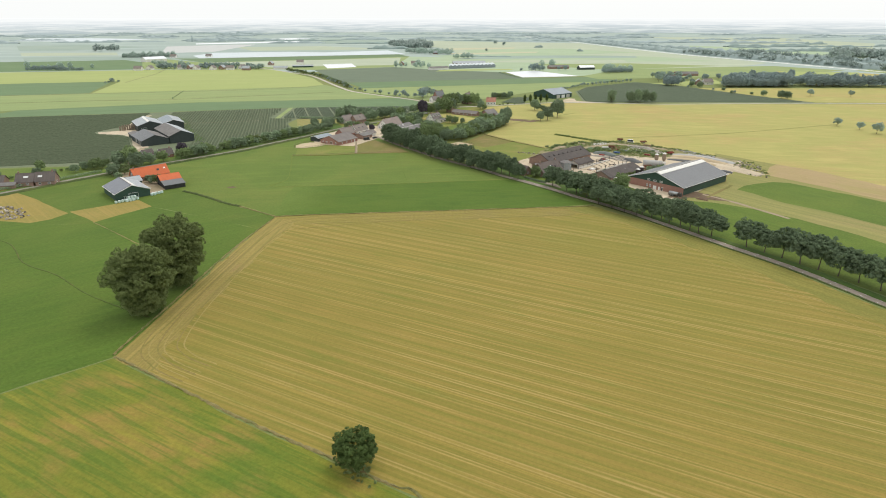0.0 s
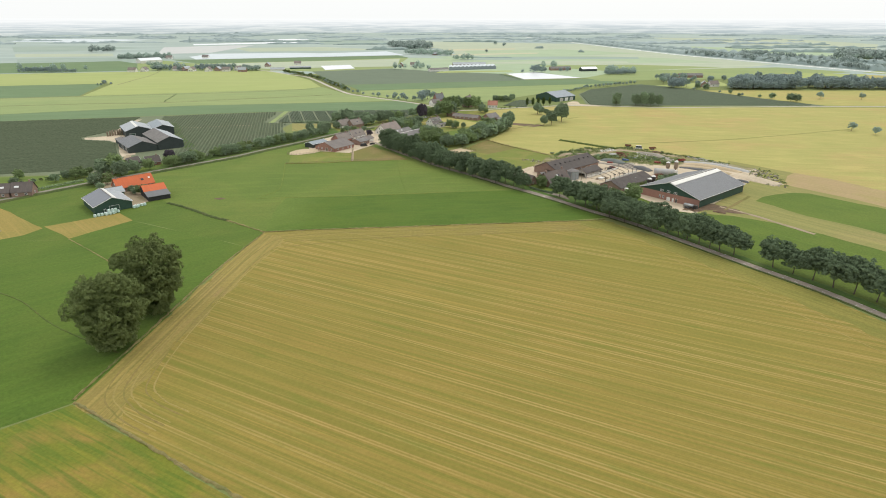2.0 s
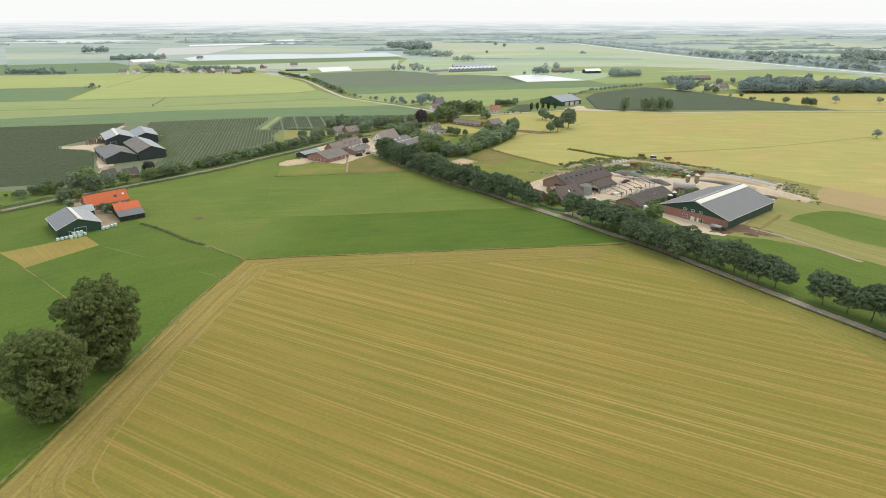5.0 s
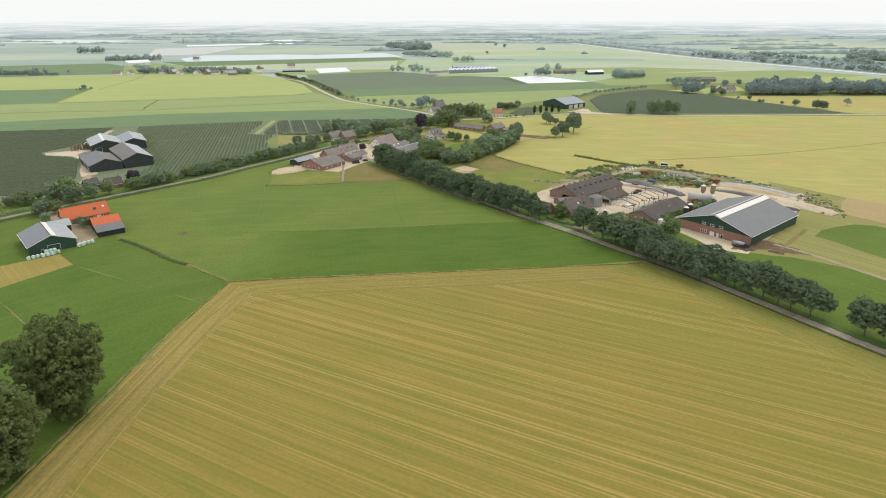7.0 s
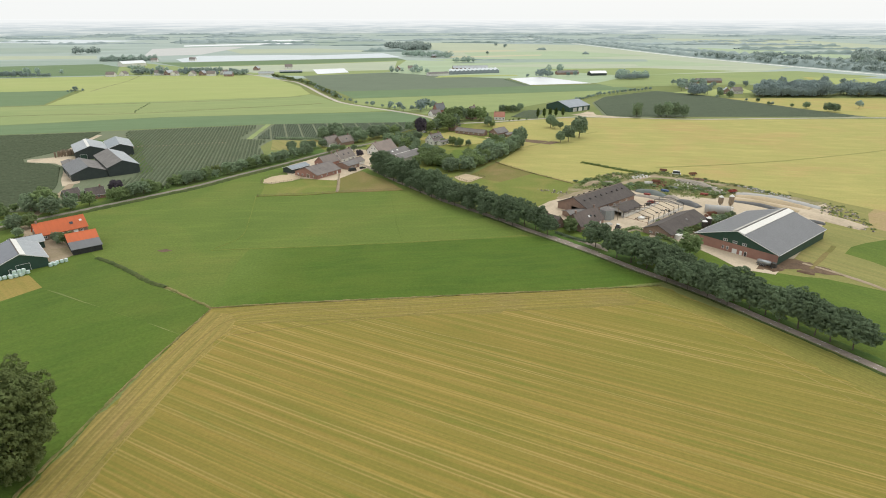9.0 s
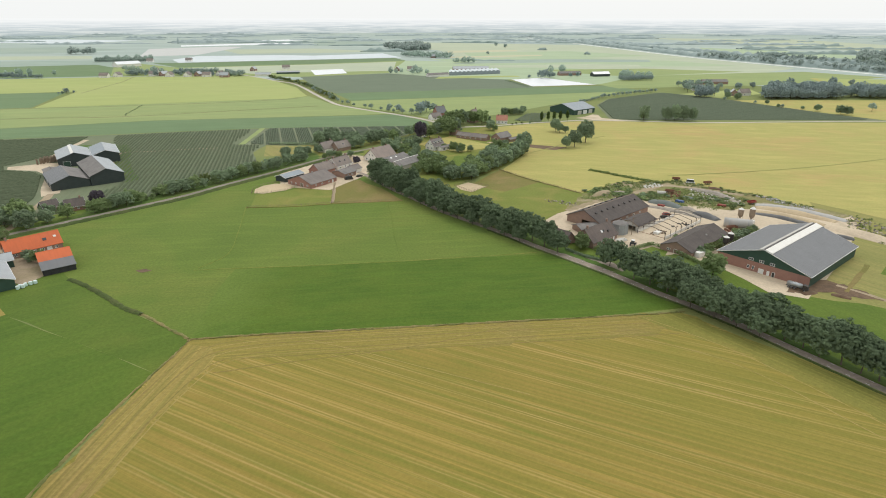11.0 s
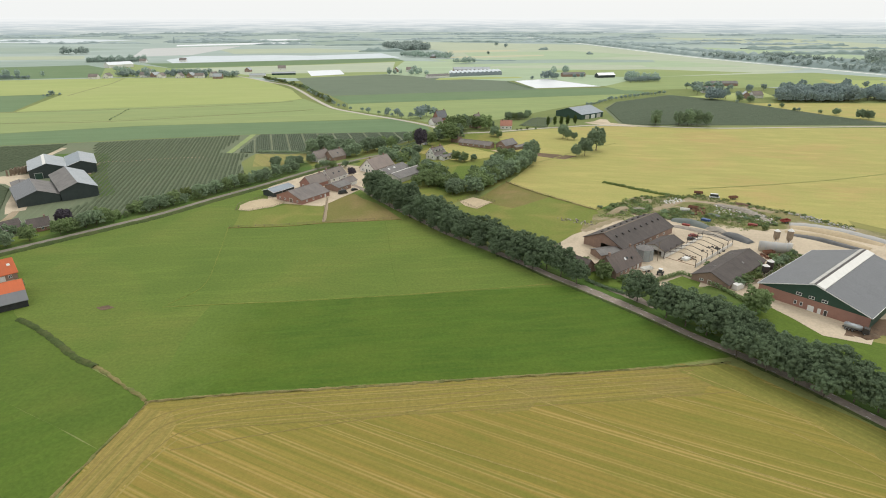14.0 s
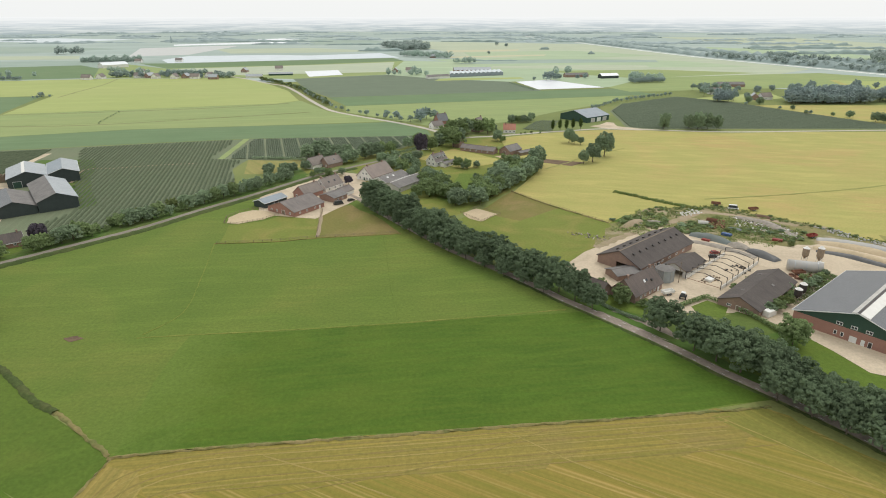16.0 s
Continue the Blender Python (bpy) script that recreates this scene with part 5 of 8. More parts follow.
def wood(name, label, polys, spacing, height, leaf, size, seed, per=26):
    """Many far crowns in one mesh."""
    r = np.random.default_rng(seed)
    lob = []
    for poly in polys:
        xs, ys = [p[0] for p in poly], [p[1] for p in poly]
        area = abs(sum(a[0] * b[1] - b[0] * a[1] for a, b in zip(poly, poly[1:] + poly[:1]))) / 2
        for x, y in scatter(poly, max(3, int(area / spacing ** 2)), spacing * 0.7):
            h = height * r.uniform(0.65, 1.15)
            w = h * r.uniform(0.34, 0.5)
            lob.append((x, y, h * 0.55, w, w, h * 0.46))
            lob.append((x + r.uniform(-w, w) * 0.6, y + r.uniform(-w, w) * 0.6, h * 0.4, w * 0.7, w * 0.7, h * 0.4))
    return tagged(new(name, leaf_mesh(leaf_cloud(r, lob, len(lob) * per, size), leaf)), label, "woodland", kind="stuff")


def ribbon(pts, width):
    """A strip polygon along a line, for belts of trees."""
    line = [Vector(p) for p in pts]
    left, right = [], []
    for i, p in enumerate(line):
        d = (line[min(i + 1, len(line) - 1)] - line[max(i - 1, 0)]).normalized()
        n = Vector((-d.y, d.x)) * width / 2
        left.append(tuple(p + n))
        right.append(tuple(p - n))
    return left + right[::-1]


wood_kinds = [make_tree("wood_tree", "dark leafy tree at a wood edge", 17, 14, 0.6, "leaf_wood_hazed", 2200, 0.5, 130 + i, 16, 0.3, 0.72, low=-0.85, rough=0.25, clump=1.4) for i in range(3)]
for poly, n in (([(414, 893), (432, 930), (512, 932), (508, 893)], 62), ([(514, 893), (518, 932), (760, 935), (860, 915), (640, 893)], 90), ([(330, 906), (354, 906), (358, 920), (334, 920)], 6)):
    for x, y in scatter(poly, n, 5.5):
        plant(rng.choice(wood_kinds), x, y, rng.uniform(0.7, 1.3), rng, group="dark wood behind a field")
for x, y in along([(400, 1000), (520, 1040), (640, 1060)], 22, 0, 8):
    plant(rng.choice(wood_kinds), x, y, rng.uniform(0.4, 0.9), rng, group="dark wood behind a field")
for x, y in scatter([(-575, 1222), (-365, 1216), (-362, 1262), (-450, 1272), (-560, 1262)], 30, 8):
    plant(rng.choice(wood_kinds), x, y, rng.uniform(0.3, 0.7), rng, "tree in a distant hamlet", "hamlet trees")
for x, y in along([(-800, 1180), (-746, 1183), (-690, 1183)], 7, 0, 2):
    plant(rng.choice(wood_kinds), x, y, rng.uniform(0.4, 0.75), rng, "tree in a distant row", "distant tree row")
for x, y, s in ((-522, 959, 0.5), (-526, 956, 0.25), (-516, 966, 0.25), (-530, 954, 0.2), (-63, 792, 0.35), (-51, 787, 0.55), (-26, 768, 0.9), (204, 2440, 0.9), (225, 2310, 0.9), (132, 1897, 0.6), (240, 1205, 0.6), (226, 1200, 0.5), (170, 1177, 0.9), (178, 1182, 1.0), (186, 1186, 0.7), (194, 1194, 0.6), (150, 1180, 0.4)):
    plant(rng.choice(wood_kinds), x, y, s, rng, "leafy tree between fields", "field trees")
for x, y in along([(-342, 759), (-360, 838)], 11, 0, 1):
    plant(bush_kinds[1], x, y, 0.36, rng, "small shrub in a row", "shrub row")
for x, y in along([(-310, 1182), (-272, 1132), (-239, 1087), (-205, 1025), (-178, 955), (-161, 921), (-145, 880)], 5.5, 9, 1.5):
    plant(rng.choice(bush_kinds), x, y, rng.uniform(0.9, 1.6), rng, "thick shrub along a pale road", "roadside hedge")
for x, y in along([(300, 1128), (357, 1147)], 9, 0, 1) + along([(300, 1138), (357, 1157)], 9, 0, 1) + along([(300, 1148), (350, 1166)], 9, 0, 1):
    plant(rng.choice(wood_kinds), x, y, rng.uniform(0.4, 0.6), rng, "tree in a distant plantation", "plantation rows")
wood("woodland_2", "scattered trees and gardens of a hamlet", [[(-548, 1252), (-440, 1266), (-440, 1286), (-548, 1280)], [(-822, 1580), (-716, 1611), (-722, 1680), (-830, 1650)], [(-640, 1330), (-600, 1300), (-590, 1330), (-630, 1370)], [(-840, 1222), (-700, 1232), (-700, 1246), (-840, 1236)]], 19, 13, "leaf_far_hazed", 1.0, 2, 75)
wood("woodland_10", "tree clumps round a distant hamlet", [[(-822, 1582), (-716, 1611), (-722, 1650), (-830, 1625)], [(-575, 1226), (-548, 1244), (-545, 1275), (-572, 1262)], [(-500, 1262), (-440, 1250), (-430, 1285), (-490, 1290)], [(-400, 1230), (-366, 1216), (-362, 1240), (-395, 1258)]], 8.5, 10, "leaf_far_hazed", 0.9, 10, 70)
wood("woodland_3", "tree clumps round distant farms", [[(-98, 1260), (-70, 1262), (-70, 1290), (-98, 1288)], [(-60, 1256), (-26, 1262), (-30, 1300), (-60, 1292)], [(30, 1520), (75, 1560), (60, 1590), (20, 1560)], [(-110, 1800), (10, 1700), (30, 1760), (-80, 1880)], [(195, 1280), (230, 1270), (235, 1300), (200, 1310)], [(300, 1160), (380, 1180), (370, 1220), (310, 1200)]], 15, 14, "leaf_far_hazed", 1.0, 3, 75)

for x, y in scatter([(330, 960), (345, 930), (385, 905), (392, 990), (420, 1030), (360, 1050)], 12, 12):
    plant(rng.choice(far_kinds), x, y, rng.uniform(0.6, 1.1), rng, "leafy tree round a distant farm", "field trees")


def tree_belts(name, label, belts, material, seed):
    """Far belts of trees: low lumpy ridges with an uneven top."""
    r = np.random.default_rng(seed)
    bm = bmesh.new()
    for x, y, length, width, height, turn in belts:
        n = max(4, int(length / 14))
        c, s = math.cos(radians(turn)), math.sin(radians(turn))
        rows = []
        for i in range(n + 1):
            u = (i / n - 0.5) * length
            end = min(1.0, 0.35 + 3 * min(i, n - i) / n)
            h = height * end * r.uniform(0.45, 1.15)
            row = []
            for v, k in ((-0.5, 0.0), (-0.42, 0.6), (-0.1, 1.0), (0.2, 0.95), (0.45, 0.5), (0.5, 0.0)):
                uu, vv = u + r.uniform(-4, 4), v * width * end + r.uniform(-2, 2)
                row.append(bm.verts.new((x + uu * c - vv * s, y + uu * s + vv * c, -0.5 + h * k * r.uniform(0.8, 1.1))))
            rows.append(row)
        for a, q in zip(rows, rows[1:]):
            for k in range(5):
                bm.faces.new([a[k], a[k + 1], q[k + 1], q[k]])
    bmesh.ops.recalc_face_normals(bm, faces=bm.faces[:])
    return tagged(new(name, mesh_of(bm, material, True)), label, "woodland", kind="stuff")


def belt_line(pts, width, height, piece=45):
    """Pieces of one long belt along a bent line."""
    out = []
    for p, q in zip(pts, pts[1:]):
        n = max(1, int(math.dist(p, q) / piece))
        for i in range(n):
            f = (i + 0.5) / n
            out.append((p[0] + (q[0] - p[0]) * f, p[1] + (q[1] - p[1]) * f, piece * 1.5, width, height, math.degrees(math.atan2(q[1] - p[1], q[0] - p[0]))))
    return out


canal = [(490, 3800), (605, 2600), (700, 1800), (803, 1420), (864, 1215), (990, 900)]
inner = [(640, 3000), (750, 2300), (850, 1800), (960, 1450), (1080, 1200)]
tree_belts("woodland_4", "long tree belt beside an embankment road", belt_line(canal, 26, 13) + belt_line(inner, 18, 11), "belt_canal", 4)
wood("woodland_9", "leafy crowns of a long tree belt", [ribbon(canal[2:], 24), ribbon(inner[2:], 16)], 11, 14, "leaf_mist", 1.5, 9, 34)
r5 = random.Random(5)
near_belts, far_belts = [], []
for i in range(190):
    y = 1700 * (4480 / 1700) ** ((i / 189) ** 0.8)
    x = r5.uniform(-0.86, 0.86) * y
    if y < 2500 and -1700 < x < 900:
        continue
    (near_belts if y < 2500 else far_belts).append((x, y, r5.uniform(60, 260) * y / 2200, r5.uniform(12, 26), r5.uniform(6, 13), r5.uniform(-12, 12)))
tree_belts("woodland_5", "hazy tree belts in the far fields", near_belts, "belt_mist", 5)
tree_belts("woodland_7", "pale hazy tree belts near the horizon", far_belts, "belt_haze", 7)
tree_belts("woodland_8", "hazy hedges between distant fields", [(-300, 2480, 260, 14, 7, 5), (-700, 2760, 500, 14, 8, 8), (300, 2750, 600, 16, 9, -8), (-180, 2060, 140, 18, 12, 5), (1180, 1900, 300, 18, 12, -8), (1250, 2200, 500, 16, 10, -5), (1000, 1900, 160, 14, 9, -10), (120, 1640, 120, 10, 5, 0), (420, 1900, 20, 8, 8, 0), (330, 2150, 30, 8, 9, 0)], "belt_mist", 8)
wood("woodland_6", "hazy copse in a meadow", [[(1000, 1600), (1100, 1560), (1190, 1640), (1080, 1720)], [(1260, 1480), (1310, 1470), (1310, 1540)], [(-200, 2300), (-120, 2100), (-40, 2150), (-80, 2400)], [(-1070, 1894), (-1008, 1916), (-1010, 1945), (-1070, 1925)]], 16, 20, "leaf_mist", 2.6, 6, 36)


def orchard(name, label, poly, turn, gap, leaf, seed, step=1.6, wide=1.5, tall=1.7, lane=0):
    """Rows of trimmed fruit trees: one narrow leafy ridge a row, uneven along its length."""
    r = np.random.default_rng(seed)
    c, s = math.cos(radians(turn)), math.sin(radians(turn))
    loc = [(x * c + y * s, -x * s + y * c) for x, y in poly]
    v0, v1 = min(p[1] for p in loc), max(p[1] for p in loc)
    verts, faces = [], []
    for line_no in range(int((v1 - v0) / gap)):
        if lane and line_no % lane == 0:
            continue
        v = v0 + gap * (line_no + 0.5)
        cut = sorted(a[0] + (b[0] - a[0]) * (v - a[1]) / (b[1] - a[1]) for a, b in zip(loc, loc[1:] + loc[:1]) if (a[1] > v) != (b[1] > v))
        for a, b in zip(cut[::2], cut[1::2]):
            if b - a < 8:
                continue
            n = int((b - a) / step)
            base = len(verts)
            for u in np.linspace(a, b, n):
                vv = v + r.normal() * 0.12
                h, w = tall * r.uniform(0.72, 1.12), wide * r.uniform(0.75, 1.15)
                for dv, z in ((-0.5 * w, 0.05), (-0.34 * w, 0.62 * h), (0.02 * w, h), (0.34 * w, 0.6 * h), (0.5 * w, 0.05)):
                    q = vv + dv
                    verts.append((u * c - q * s, u * s + q * c, z))
            for i in range(n - 1):
                for k in range(4):
                    o = base + i * 5 + k
                    faces.append((o, o + 1, o + 6, o + 5))
    me = bpy.data.meshes.new("mesh")
    me.from_pydata(verts, [], faces)
    me.materials.append(M[leaf])
    bm = bmesh.new()
    bm.from_mesh(me)
    if sum(f.normal.z for f in bm.faces) < 0:
        bmesh.ops.reverse_faces(bm, faces=bm.faces[:])
    bm.to_mesh(me)
    bm.free()
    return tagged(new(name, me), label, "orchard", kind="stuff")


orchard("orchard_rows", "rows of dark green fruit trees", [(-330, 632), (-258, 656), (-180, 676), (-178, 604), (-152, 600), (-152, 573), (-131, 523), (-147, 500), (-164, 464), (-185, 441), (-212, 452), (-205, 478), (-222, 508), (-240, 540), (-256, 572), (-292, 640)], 104, 2.7, "orchard_leaf", 1, tall=0.85, wide=1.8)
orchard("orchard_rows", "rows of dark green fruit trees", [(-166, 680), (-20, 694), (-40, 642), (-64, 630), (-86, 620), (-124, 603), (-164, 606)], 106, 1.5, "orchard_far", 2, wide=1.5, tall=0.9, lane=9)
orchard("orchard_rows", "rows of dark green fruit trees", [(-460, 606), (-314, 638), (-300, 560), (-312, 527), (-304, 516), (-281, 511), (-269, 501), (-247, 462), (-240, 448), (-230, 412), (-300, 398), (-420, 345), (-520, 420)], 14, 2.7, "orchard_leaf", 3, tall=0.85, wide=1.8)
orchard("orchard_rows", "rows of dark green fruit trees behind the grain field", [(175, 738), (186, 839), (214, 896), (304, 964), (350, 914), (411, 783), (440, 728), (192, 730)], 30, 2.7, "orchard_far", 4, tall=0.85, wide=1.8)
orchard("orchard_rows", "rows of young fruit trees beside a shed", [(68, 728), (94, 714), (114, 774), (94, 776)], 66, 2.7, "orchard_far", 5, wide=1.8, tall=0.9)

# ---------------- buildings ----------------
def bars(w, h, t, d):
    """A rectangular frame in the x-z plane, with one middle bar where it is wide."""
    bm = bmesh.new()
    box(bm, -w / 2, w / 2, -d, 0.02, 0, t)
    box(bm, -w / 2, w / 2, -d, 0.02, h - t, h)
    box(bm, -w / 2, -w / 2 + t, -d, 0.02, t, h - t)
    box(bm, w / 2 - t, w / 2, -d, 0.02, t, h - t)
    if w > 1.1:
        box(bm, -t / 2, t / 2, -d, 0.02, t, h - t)
    return bm


def side_pose(side, u, z, W, L):
    """Where something sits on a wall: f (front gable), b, l or r; u metres along that wall."""
    return {"f": pose(u, 0, z), "b": pose(u, L, z, 0, 0, 180), "r": pose(W, u, z, 0, 0, 90), "l": pose(0, u, z, 0, 0, -90)}[side]


def add_window(root, side, u, z, w, h, W, L, frame_mat="white_paint"):
    fr = part("window", bars(w, h, 0.14, 0.09), frame_mat, root, "painted window frame")
    fr.matrix_basis = side_pose(side, u, z, W, L)
    part("pane", boxed(-w / 2 + 0.1, w / 2 - 0.1, -0.045, -0.005, 0.1, h - 0.1), "glass", fr, "dark window glass")


def add_door(root, side, u, w, h, W, L, material="white_paint", z=0.0):
    bm = bmesh.new()
    box(bm, -w / 2 + 0.12, w / 2 - 0.12, -0.07, 0.02, 0, h - 0.12)
    d = part("door", bm, material, root)
    d.matrix_basis = side_pose(side, u, z, W, L)
    fb = bmesh.new()
    box(fb, -w / 2, -w / 2 + 0.12, -0.1, 0.02, 0, h)
    box(fb, w / 2 - 0.12, w / 2, -0.1, 0.02, 0, h)
    box(fb, -w / 2 + 0.12, w / 2 - 0.12, -0.1, 0.02, h - 0.12, h)
    part("door_frame", fb, "white_paint", d, "white painted frame")


def on_slope(side, u, v, W, eave, ridge):
    """A pose on a roof slope: u metres along the ridge, v metres up from the eave."""
    a = math.degrees(math.atan2(ridge - eave, W / 2))
    c, s = math.cos(radians(a)), math.sin(radians(a))
    if side == "r":
        return pose(W - v * c, u, eave + v * s + 0.2, 0, a, 0)
    return pose(v * c, u, eave + v * s + 0.2, 0, -a, 0)


def gabled(name, label, category, x, y, ang, W, L, eave, ridge, wall, roof, roof_right=None, over=0.45, split=None, clad=None, trim=None,
           windows=(), doors=(), chimneys=(), lights=(), opening=None, open_right=None, group="", cap="roof_pan", thick=0.16):
    """A gabled building. (x, y): the left corner of the front gable; ang: the way the ridge runs, from the front to the back."""
    root = thing(name, x, y, ang - 90, label, category, group)
    slope = (ridge - eave) / (W / 2)
    t = 0.3
    top = split or eave
    outline = [(0, -0.4), (W, -0.4), (W, top), (0, top)]
    if opening:
        o0, o1, oh = opening
        outline = [(0, -0.4), (o0, -0.4), (o0, oh), (o1, oh), (o1, -0.4), (W, -0.4), (W, top), (0, top)]
    gable = [(0, top), (W, top)] + ([(W, eave)] if top < eave else []) + [(W / 2, ridge)] + ([(0, eave)] if top < eave else [])
    for y0, y1, out in ((0, t, outline), (L - t, L, [(0, -0.4), (W, -0.4), (W, top), (0, top)])):
        part("wall", prism(bmesh.new(), out, "y", y0, y1), wall, root)
        part("gable", prism(bmesh.new(), gable, "y", y0, y1), clad or wall, root)
    part("wall", boxed(0, t, t, L - t, -0.4, eave), wall, root)
    if open_right:
        part("wall", boxed(W - t, W, t, L - t, -0.4, open_right), clad or wall, root)
        n = int(L / 6)
        for i in range(1, n):
            part("post", boxed(W - t, W - 0.05, L * i / n - 0.12, L * i / n + 0.12, open_right, eave - 0.02), "steel_dark", root)
        part("beam", boxed(W - t, W - 0.02, t, L - t, eave - 0.35, eave), clad or wall, root)
        part("floor_slab", boxed(t, W - t, t, L - t, 0.0, 0.45), "concrete", root)
    else:
        part("wall", boxed(W - t, W, t, L - t, -0.4, eave), wall, root)
    lo = eave - over * slope
    part("roof_slope", prism(bmesh.new(), [(-over, lo), (W / 2, ridge), (W / 2, ridge + thick), (-over, lo + thick)], "y", -over, L + over), roof, root)
    part("roof_slope", prism(bmesh.new(), [(W + over, lo), (W + over, lo + thick), (W / 2, ridge + thick), (W / 2, ridge)], "y", -over, L + over), roof_right or roof, root)
    if trim:
        for y0 in (-over - 0.06, L + over):
            part("bargeboard", prism(bmesh.new(), [(-over, lo - 0.1), (W / 2, ridge - 0.1), (W + over, lo - 0.1), (W + over, lo + thick + 0.04), (W / 2, ridge + thick + 0.04), (-over, lo + thick + 0.04)], "y", y0, y0 + 0.06), trim, root)
        part("gutter", boxed(W + over, W + over + 0.14, -over, L + over, lo - 0.02, lo + 0.16), trim, root)
        part("gutter", boxed(-over - 0.14, -over, -over, L + over, lo - 0.02, lo + 0.16), trim, root)
    part("ridge_cap", prism(bmesh.new(), [(W / 2 - 0.22, ridge + thick - 0.22 * slope + 0.02), (W / 2 + 0.22, ridge + thick - 0.22 * slope + 0.02), (W / 2, ridge + thick + 0.07)], "y", -over, L + over), cap, root)
    for w in windows:
        add_window(root, *w, W, L)
    for d in doors:
        add_door(root, d[0], d[1], d[2], d[3], W, L, d[4] if len(d) > 4 else "white_paint")
    for cx, cy, cs in chimneys:
        bm = bmesh.new()
        zr = ridge - abs(cx - W / 2) * slope
        box(bm, cx - cs / 2, cx + cs / 2, cy - cs / 2, cy + cs / 2, zr - 0.5, ridge + 1.1)
        box(bm, cx - cs / 2 - 0.08, cx + cs / 2 + 0.08, cy - cs / 2 - 0.08, cy + cs / 2 + 0.08, ridge + 1.1, ridge + 1.25)
        part("chimney", bm, "brick_old", root, "brick chimney")
    for side, u, v, lw, lh, lm in lights:
        ob = part("roof_light", boxed(-lh / 2, lh / 2, -lw / 2, lw / 2, -0.12, 0.5 if lm == "steel_dark" else 0.1), lm, root)
        ob.matrix_basis = on_slope(side, u, v, W, eave, ridge)
    return root


# -- the big cattle barn
W, L = 36.4, 51.0
front = [("f", 13.2, 1.0, 0.95, 1.5), ("f", 15.2, 1.0, 0.95, 1.5), ("f", 13.8, 4.7, 1.9, 1.1), ("f", 18.0, 4.7, 1.9, 1.1), ("f", 22.2, 4.7, 1.9, 1.1)]
barn = gabled("cattle_barn", "large cattle barn with brick walls and grey sheet roof", "barn", 114.2, 353.6, 39.5, W, L, 4.7, 10.5, "brick", "roof_grey",
              over=0.5, split=4.4, clad="green_clad", trim="white_paint", windows=front, open_right=3.4,
              doors=[("f", 18.4, 2.1, 2.2), ("f", 21.2, 1.1, 2.1), ("f", 23.2, 1.2, 2.2, "steel_dark")])
s = (10.5 - 4.7) / (W / 2)
part("ridge_light", prism(bmesh.new(), [(W / 2 + 0.5, 10.66 - 0.5 * s + 0.04), (W / 2 + 3.3, 10.66 - 3.3 * s + 0.04), (W / 2 + 3.3, 10.66 - 3.3 * s + 0.3), (W / 2 + 0.5, 10.66 - 0.5 * s + 0.3)], "y", -0.45, L + 0.45), "ridge_light", barn, "milky translucent ridge sheet")
part("ridge_light", prism(bmesh.new(), [(W / 2 - 0.5, 10.66 - 0.5 * s + 0.04), (W / 2 - 0.5, 10.66 - 0.5 * s + 0.3), (W / 2 - 1.9, 10.66 - 1.9 * s + 0.3), (W / 2 - 1.9, 10.66 - 1.9 * s + 0.04)], "y", -0.45, L + 0.45), "concrete", barn, "grey ridge vent")
part("curtain", boxed(W - 0.12, W - 0.06, 4, L - 1, 3.4, 4.5), "dark_clad", barn, "dark wind curtain")

# -- the old farmstead
vents = [(sd, 4.2 + 5.1 * i, 6.6 if sd == "r" else 7.2, 0.8, 1.0, "steel_dark") for i in range(8) for sd in "lr"]
gabled("stable", "long brick stable with brown sheet roof", "barn", 60.4, 407.0, 41.5, 20, 44, 3.6, 8.2, "brick_old", "roof_brown", opening=(9.0, 17.0, 3.2), lights=vents, cap="timber", trim="roof_brown",
       windows=[("r", 6 + 6 * i, 1.4, 1.6, 1.0) for i in range(6)])
gabled("farmhouse", "brick farmhouse with steep brown tiled roof", "house", 57.4, 375.5, 41, 10.4, 19, 2.9, 8.0, "brick_old", "roof_tile",
       windows=[("r", 4.0, 0.9, 1.2, 1.5), ("r", 7.0, 0.9, 1.2, 1.5), ("r", 10.5, 0.9, 1.2, 1.5), ("r", 13.5, 0.9, 1.2, 1.5), ("f", 3.2, 0.9, 1.3, 1.5), ("f", 7.2, 0.9, 1.3, 1.5), ("f", 5.2, 4.2, 1.1, 1.2)],
       doors=[("r", 16.2, 1.2, 2.2)], chimneys=[(5.2, 2.0, 0.8), (5.2, 17, 0.7)], lights=[("r", 9.5, 3.4, 1.0, 1.2, "white_paint"), ("r", 13.6, 2.6, 0.8, 1.0, "steel_dark"), ("r", 11, 3.4, 0.8, 1.0, "glass")])
gabled("annexe", "small brick annexe with tiled roof", "house", 51.6, 383.0, -49, 7.5, 9.5, 2.5, 5.8, "brick_old", "roof_tile", windows=[("r", 3, 0.9, 1.4, 1.1), ("r", 6.5, 0.9, 1.4, 1.1), ("b", 3.7, 0.9, 1.4, 1.2)], chimneys=[(3.7, 1.2, 0.7)],
       lights=[("r", 5, 2.2, 0.9, 1.0, "concrete")])
gabled("old_shed", "weathered lean shed between farm buildings", "shed", 60.5, 394.5, 20, 8, 12, 2.4, 3.6, "brick_old", "roof_weather")
gabled("tool_shed", "low brick shed with dark sheet roof", "shed", 84.5, 397.0, 43, 10.4, 17, 3.0, 5.2, "concrete", "roof_brown", opening=(1.6, 8.8, 2.6), trim="timber", cap="roof_brown")
